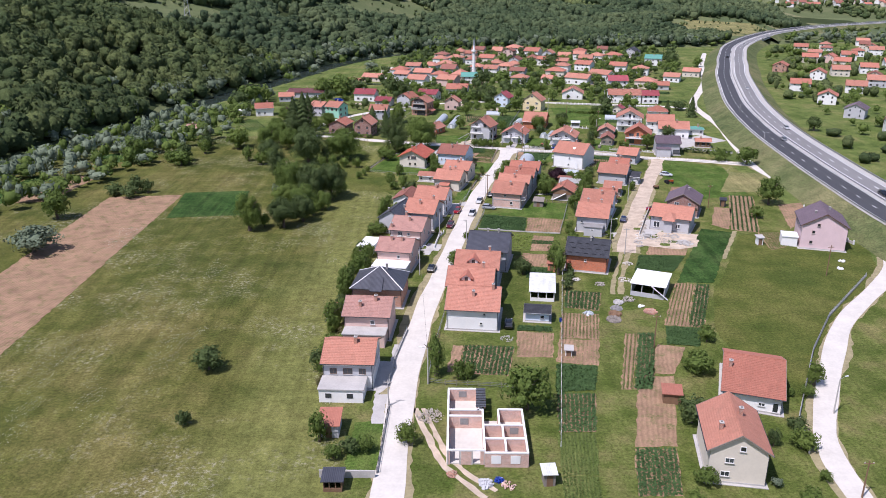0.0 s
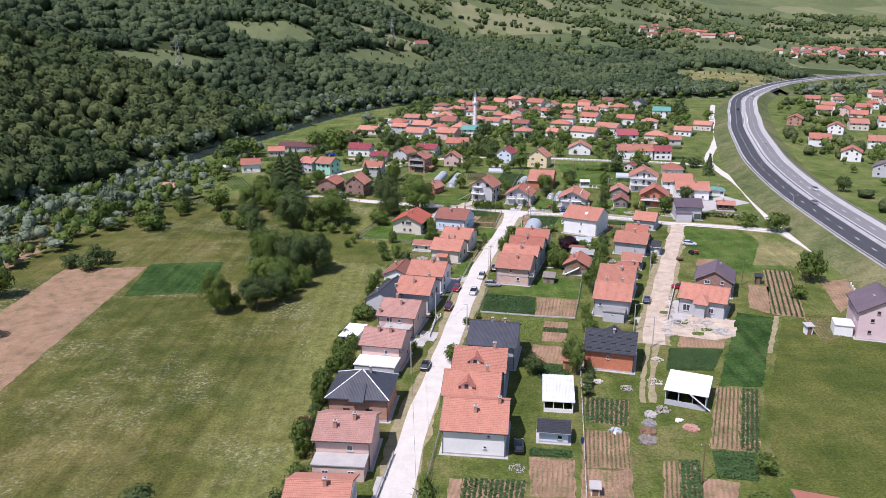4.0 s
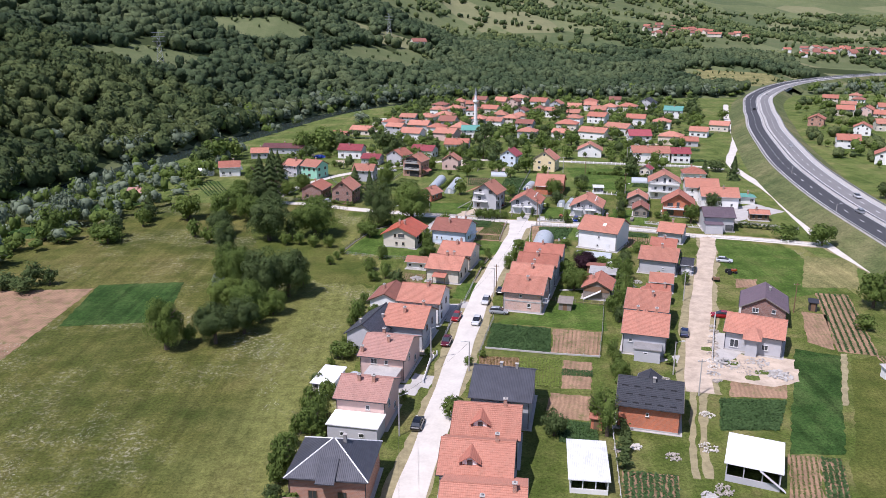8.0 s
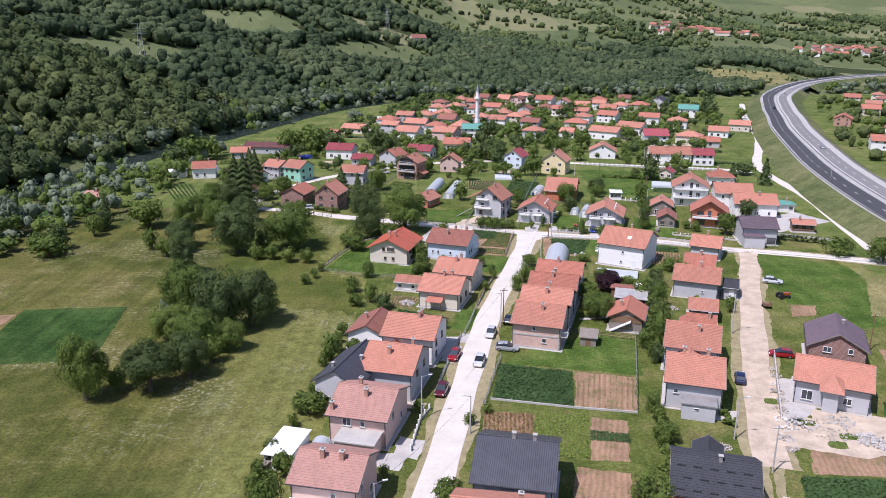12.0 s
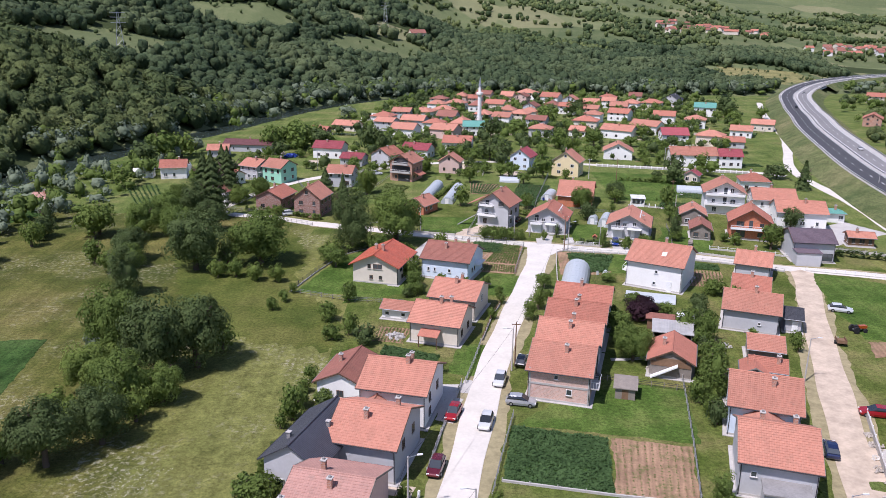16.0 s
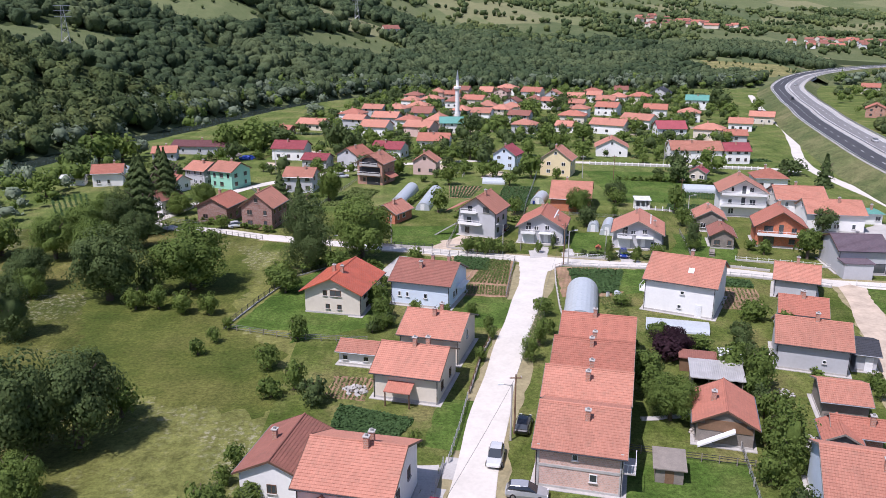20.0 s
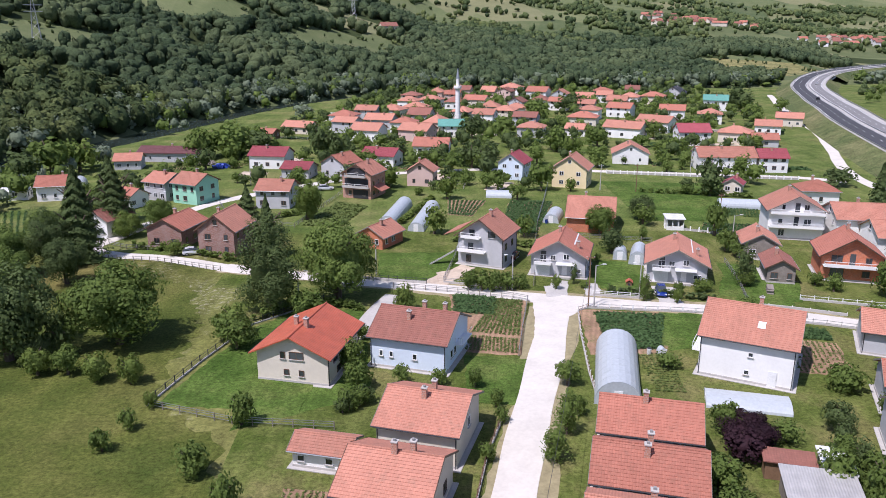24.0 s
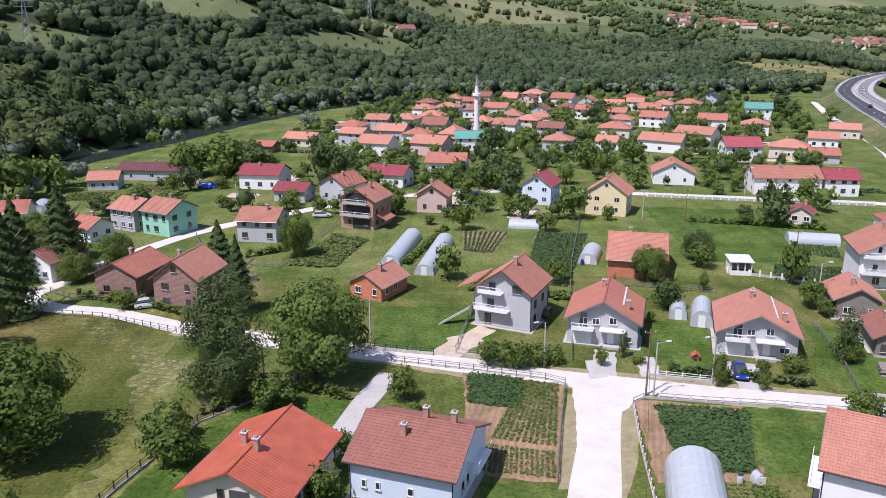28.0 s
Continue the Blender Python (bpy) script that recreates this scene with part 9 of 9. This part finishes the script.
tree(-13.8, 450.4, 6.5, 3.0, "round", "leaf_light")
tree(-9.2, 460.3, 5.7, 3.1)
tree(-22.0, 287.5, 4.7, 2.7)
tree(-4.8, 283.8, 4.3, 1.8)
tree(-3.3, 287.3, 2.7, 1.5, "bush")
tree(2.7, 273.3, 3.0, 1.3, "bush")
tree(7.2, 272.6, 2.5, 1.4, "bush")
tree(11.7, 271.9, 3.1, 1.2, "bush")
tree(-2.7, 272.0, 4.1, 2.0)
tree(13.8, 266.9, 2.5, 1.1, "bush")
tree(20.8, 260.3, 5.1, 1.5, "tall")
tree(38.4, 260.1, 4.1, 2.0)
tree(40.6, 256.3, 3.5, 1.6, "round", "leaf_purple")
tree(23.0, 264.5, 2.8, 1.2, "bush")
tree(25.2, 261.3, 2.4, 1.0, "bush")
tree(34.0, 257.3, 2.5, 1.2, "bush")
tree(-4.9, 277.6, 3.4, 1.9)
tree(33.0, 244.1, 3.8, 2.4)
tree(37.2, 276.9, 2.4, 1.9, "bush")
tree(57.8, 261.9, 4.9, 1.7)
tree(47.3, 245.3, 6.3, 2.2)
tree(43.7, 231.5, 5.4, 2.3)
tree(46.7, 252.2, 4.1, 1.6)
tree(37.9, 254.3, 3.9, 2.4, "round", "leaf_purple")
tree(44.0, 258.0, 2.8, 2.1, "bush")
tree(56.9, 271.2, 3.2, 2.1, "bush")
tree(14.1, 263.0, 2.4, 1.0, "bush")
tree(11.8, 255.0, 2.7, 1.0, "bush")
tree(18.9, 254.8, 4.4, 1.6, "tall")
tree(23.1, 272.1, 3.7, 1.9)
tree(2.8, 232.6, 2.4, 1.0, "bush", "leaf_light")
tree(39.4, 223.9, 4.4, 1.8)
tree(-13.6, 222.4, 2.3, 1.7)
tree(62.0, 244.9, 3.0, 1.3, "bush")
tree(-57.8, 264.8, 9.6, 3.9, "tall", "leaf_dark")
tree(-96.0, 284.7, 7.9, 3.4, "bush", "leaf_dark")
tree(-101.8, 284.6, 5.2, 2.9, "bush")
tree(-115.5, 281.5, 7.2, 4.8, "bush")
tree(-118.5, 269.9, 4.8, 4.0, "bush", "leaf_light")
tree(-98.5, 241.1, 6.4, 3.1, "bush", "leaf_dark")
tree(-94.6, 241.2, 5.1, 2.5, "bush", "leaf_dark")
tree(-104.7, 239.9, 4.2, 3.5, "bush", "leaf_dark")
tree(-116.3, 297.7, 11.7, 5.1, "round", "leaf_silver")
tree(-72.4, 284.8, 6.4, 2.6, "bush")
tree(-66.4, 278.8, 5.4, 2.9, "bush", "leaf_light")
tree(-95.9, 312.5, 8.5, 2.1, "tall", "leaf_dark")
tree(-93.7, 305.0, 6.0, 3.7, "bush", "leaf_dark")
tree(-74.0, 344.9, 5.6, 3.8)
tree(-21.6, 288.9, 5.5, 2.6, "round", "leaf_light")
tree(-42.9, 282.8, 7.0, 2.5, "bush", "leaf_dark")
tree(119.6, 371.6, 9.1, 2.7, "fir", "leaf_dark")
tree(118.7, 390.2, 5.9, 4.9, "round", "leaf_dark")
tree(60.0, 309.0, 7.2, 2.1, "tall", "leaf_dark")
tree(66.7, 341.1, 8.3, 2.8)
tree(76.0, 387.4, 3.4, 2.2, "bush", "leaf_dark")
tree(80.9, 383.4, 10.3, 3.9, "round", "leaf_dark")
tree(42.5, 341.7, 6.9, 3.4)
tree(54.7, 354.6, 6.1, 3.4, "round", "leaf_dark")
tree(81.0, 302.1, 7.3, 3.0)
tree(94.6, 322.6, 6.3, 2.9, "round", "leaf_dark")
tree(73.7, 305.4, 3.7, 1.7, "bush")
tree(72.2, 308.7, 2.8, 1.6, "bush")
tree(74.5, 293.8, 2.3, 1.9, "bush", "leaf_light")
tree(47.4, 304.6, 2.5, 1.2, "bush")
tree(51.8, 306.0, 2.6, 2.0, "bush", "leaf_light")
tree(-64.2, 443.2, 10.7, 6.7)
tree(-55.9, 440.2, 11.1, 6.6)
tree(-48.1, 443.5, 9.8, 5.9, "round", "leaf_dark")
tree(-100.5, 407.6, 13.3, 7.2)
tree(-96.6, 417.1, 11.4, 6.2, "round", "leaf_light")
tree(-103.2, 397.3, 10.7, 5.9, "round", "leaf_dark")
tree(-97.6, 363.8, 7.7, 4.2, "round", "leaf_light")
tree(-72.9, 364.1, 7.7, 4.2)
tree(-21.7, 433.0, 10.7, 4.4, "round", "leaf_dark")
tree(-51.7, 350.1, 7.3, 4.0, "bush")

# the copse in the meadow
for x, y, h, r, form, mat in ((-53.0, 202.8, 11.4, 3.8, "round", "leaf_light"), (-49.6, 206.1, 4.6, 2.0, "bush", "leaf"), (-44.1, 205.6, 9.1, 4.3, "round", "leaf_dark"), (-39.6, 210.9, 8.4, 4.1, "round", "leaf_dark"), (-37.6, 216.6, 5.8, 2.3, "bush", "leaf_light"),
                              (-47.3, 226.5, 7.7, 5.0, "bush", "leaf_light"), (-47.8, 235.2, 13.2, 4.9, "round", "leaf"), (-39.3, 229.9, 13.6, 5.7, "round", "leaf_dark"), (-34.7, 233.5, 12.4, 5.2, "round", "leaf_dark"), (-32.5, 240.1, 5.5, 2.7, "bush", "leaf"),
                              (-52.7, 238.9, 4.5, 2.1, "bush", "leaf_silver"), (-40.8, 220.2, 9.2, 4.2, "round", "leaf"), (-35.9, 221.8, 6.9, 3.3, "bush", "leaf"), (-44.0, 214.5, 5.5, 3.0, "bush", "leaf_light"), (-49.0, 218.5, 4.0, 2.6, "bush", "leaf_light"),
                              (-36.8, 286.6, 12.6, 7.6, "round", "leaf"), (-49.4, 281.5, 13.8, 7.2, "round", "leaf_dark"), (-65.6, 287.4, 8.1, 4.2, "round", "leaf_dark"), (-69.5, 306.0, 9.8, 4.4, "round", "leaf"),
                              (-43.6, 276.8, 4.4, 2.1, "round", "leaf_light"), (-39.8, 276.9, 4.4, 2.0, "round", "leaf"), (-35.4, 274.6, 4.5, 2.1, "round", "leaf_light"), (-30.8, 274.0, 4.4, 1.9, "round", "leaf_light"), (-28.3, 258.2, 3.0, 1.5, "bush", "leaf"),
                              (-27.1, 262.5, 3.0, 1.2, "bush", "leaf"), (-26.2, 267.5, 2.5, 1.0, "bush", "leaf_light"), (-17.6, 253.2, 4.1, 2.2, "bush", "leaf"), (-12.9, 247.0, 4.7, 1.8, "bush", "leaf"), (-14.9, 263.3, 4.4, 1.9, "bush", "leaf"), (-9.8, 242.9, 4.2, 2.4, "bush", "leaf_dark")):
    tree(x, y, h, r, form, mat)
# shrubs along the garden boundary by the dirt-lane houses, and behind the street houses
rb = random.Random(19)
for a, b, n, lo, hi in (((39.4, 216.5), (44.6, 235.0), 9, 1.2, 2.0), ((44.6, 235.0), (50.5, 261.0), 11, 1.2, 2.2), ((-21.6, 120.0), (-21.4, 172.0), 15, 0.9, 2.2), ((-21.2, 176.0), (-18.2, 200.0), 6, 0.9, 1.7), ((-18.6, 204.0), (-16.0, 232.0), 7, 0.8, 1.6),
                        ((-4.6, 265.6), (-0.6, 268.6), 4, 0.9, 1.8), ((31.2, 176.0), (34.6, 198.0), 6, 0.9, 1.7)):
    for i in range(n):
        t = (i + rb.uniform(0.2, 0.8)) / n
        r = rb.uniform(lo, hi)
        tree(a[0] + (b[0] - a[0]) * t + rb.uniform(-0.8, 0.8), a[1] + (b[1] - a[1]) * t, r * rb.uniform(1.8, 2.6), r, rb.choice(("bush", "bush", "round")), rb.choice(("leaf", "leaf", "leaf_dark", "leaf_light")))

# ---- trees of the village among the far houses ----
taken = [(o.location.x, o.location.y) for o in scene.objects if o.name.startswith("house") and o.parent is None]
lanes = [(-8, 411, 124, 402), (-60, 335, -8, 411)]
rv = random.Random(11)
count, far_trees = 0, []
while count < 820:
    x, y = rv.uniform(-95, 178), rv.uniform(385, 680)
    if x > 95 + (y - 385) * 0.42 or x < -75 + (y - 385) * 0.2 or (40 < x < 85 and y < 404) or abs(y - 410) < 6:
        continue
    if min(math.hypot(x - a, y - b) for a, b in taken) < (8.2 if count < 430 else 6.4) or float(np.abs(beside(river_line, np.array([x]), np.array([y])))[0]) < 16:
        continue
    r = rv.uniform(1.6, 3.6)
    if y < 455 and count < 430:
        tree(x, y, r * rv.uniform(1.7, 2.4), r, rv.choice(("round", "round", "round", "bush", "tall")), rv.choice(("leaf", "leaf", "leaf_dark", "leaf_light")))
    else:
        far_trees.append((x, y, r, r * rv.uniform(1.8, 2.5)))
    count += 1
woods("village_trees", np.array(far_trees[::2]), 0.3, "leaf", "garden trees between the houses round the minaret", 11, 150)
woods("village_trees", np.array(far_trees[1::2]), 0.3, "leaf_dark", "dark garden trees between the houses round the minaret", 12, 150)
# pale flower heads in drifts over the meadow
gx2, gy2 = rs.uniform(-120, -18, 80000), rs.uniform(60, 205, 80000)
drift = waves(gx2 * 1.0, gy2 * 0.22, 9, 9) + 0.5 * waves(gx2, gy2 * 0.5, 3.5, 10) > 0.5
flowers = np.c_[gx2, gy2, np.full(len(gx2), 0.35)][drift]
leaf_cards("meadow_flowers", flowers, 0.11, "flower", "drifts of small white meadow flowers", rs, 0.3, 2)

# ---- yards, garden beds and boundary fences among the village houses ----
ry = random.Random(31)
YARD = {"gravel": "pale gravelled yard beside a house", "concrete": "concrete paved yard beside a house", "dirt": "trodden earth yard beside a house",
        "soil": "dug brown garden bed", "rough": "patch of longer rough grass", "lawn": "mown bright green lawn", "crop_bed": "dense green vegetable bed"}
streets = [MAIN, [(-31, 321.4), (-17, 316.5), (20, 305), (62, 294.5), (113, 276)], [(-60, 335), (-58, 343), (-47, 372), (-38, 384), (-8, 411)], [(-8, 411), (28, 418), (58, 414), (114, 402)], [(113, 276), (126, 352), (131, 405), (166, 498), (218, 661)]]


def street_gap(x, y):
    return min(float(np.abs(beside(q, np.array([x]), np.array([y])))[0]) for q in streets)


homes = [o for o in scene.objects if o.name.startswith("house") and o.parent is None and 395 < o.location.y < 690 and o.location.x < 175]
made_plots = []
for o in homes:
    ang = o.rotation_euler.z if o.rotation_mode != "QUATERNION" else 0.0
    ang = o.matrix_basis.to_euler().z
    ux, uy = Vector((math.cos(ang), math.sin(ang))), Vector((-math.sin(ang), math.cos(ang)))
    for _ in range(4):
        kind = ry.choice(("dirt", "soil", "soil", "lawn", "lawn", "crop_bed", "crop_bed"))
        a, b = (ry.uniform(3.0, 6.5), ry.uniform(2.0, 4.5)) if kind in ("gravel", "concrete", "dirt") else (ry.uniform(2.5, 6.0), ry.uniform(2.5, 6.0))
        reach = 5.2 + (a if ry.random() < 0.5 else b)
        side = ry.choice((ux, -ux, uy, -uy))
        c = o.location.to_2d() + side * (reach + ry.uniform(0.3, 5.0)) + Vector((-side.y, side.x)) * ry.uniform(-4, 4)
        if street_gap(c.x, c.y) < 3 + max(a, b) or min([math.hypot(c.x - p, c.y - q) - r for p, q, r in made_plots] + [99]) < max(a, b) * 0.9 or min(math.hypot(c.x - h.location.x, c.y - h.location.y) for h in homes) < 5 + min(a, b) or abs(float(beside(river_line, np.array([c.x]), np.array([c.y]))[0])) < 22:
            continue
        made_plots.append((c.x, c.y, max(a, b) * 0.9))
        corners = [tuple(c + ux * a * p * ry.uniform(0.85, 1.1) + uy * b * q * ry.uniform(0.85, 1.1)) for p, q in ((-1, -1), (1, -1), (1, 1), (-1, 1))]
        plot(corners, "rough" if kind == "crop_bed" else kind, YARD[kind], "yard" if kind in ("gravel", "concrete", "dirt") else "garden", 0.03 + 0.0004 * len(made_plots) % 0.02)
        if kind in ("soil", "crop_bed"):
            crops(corners, 0.9, 0.55 if kind == "soil" else 0.8, ry.choice(("crop", "crop_pale")), 0, 0.7, seed=len(made_plots))
        if ry.random() < 0.3 and c.y < 520:
            fence([corners[0], corners[1], corners[2]], 1.0, 2.4, ry.choice(("concrete", "wood_grey", "white_line")), (0.5, 0.9), "wood_grey", "garden fence between two village plots")
# shrubs and small fruit trees in the gardens beyond the motorway
far_homes = [(o.location.x, o.location.y) for o in scene.objects if o.name.startswith("house") and o.parent is None]
garden_trees = []
while len(garden_trees) < 170:
    x, y = ry.uniform(175, 380), ry.uniform(320, 700)
    gap = -float(beside(road_line, np.array([x]), np.array([y]))[0])
    if gap < 24 or gap > 160 or min(math.hypot(x - a, y - b) for a, b in far_homes) < 8:
        continue
    r = ry.uniform(1.8, 3.8)
    garden_trees.append((x, y, r, r * ry.uniform(1.8, 2.4)))
woods("garden_trees", np.array(garden_trees), 0.3, "leaf", "garden trees among the houses beyond the motorway", 13, 150)
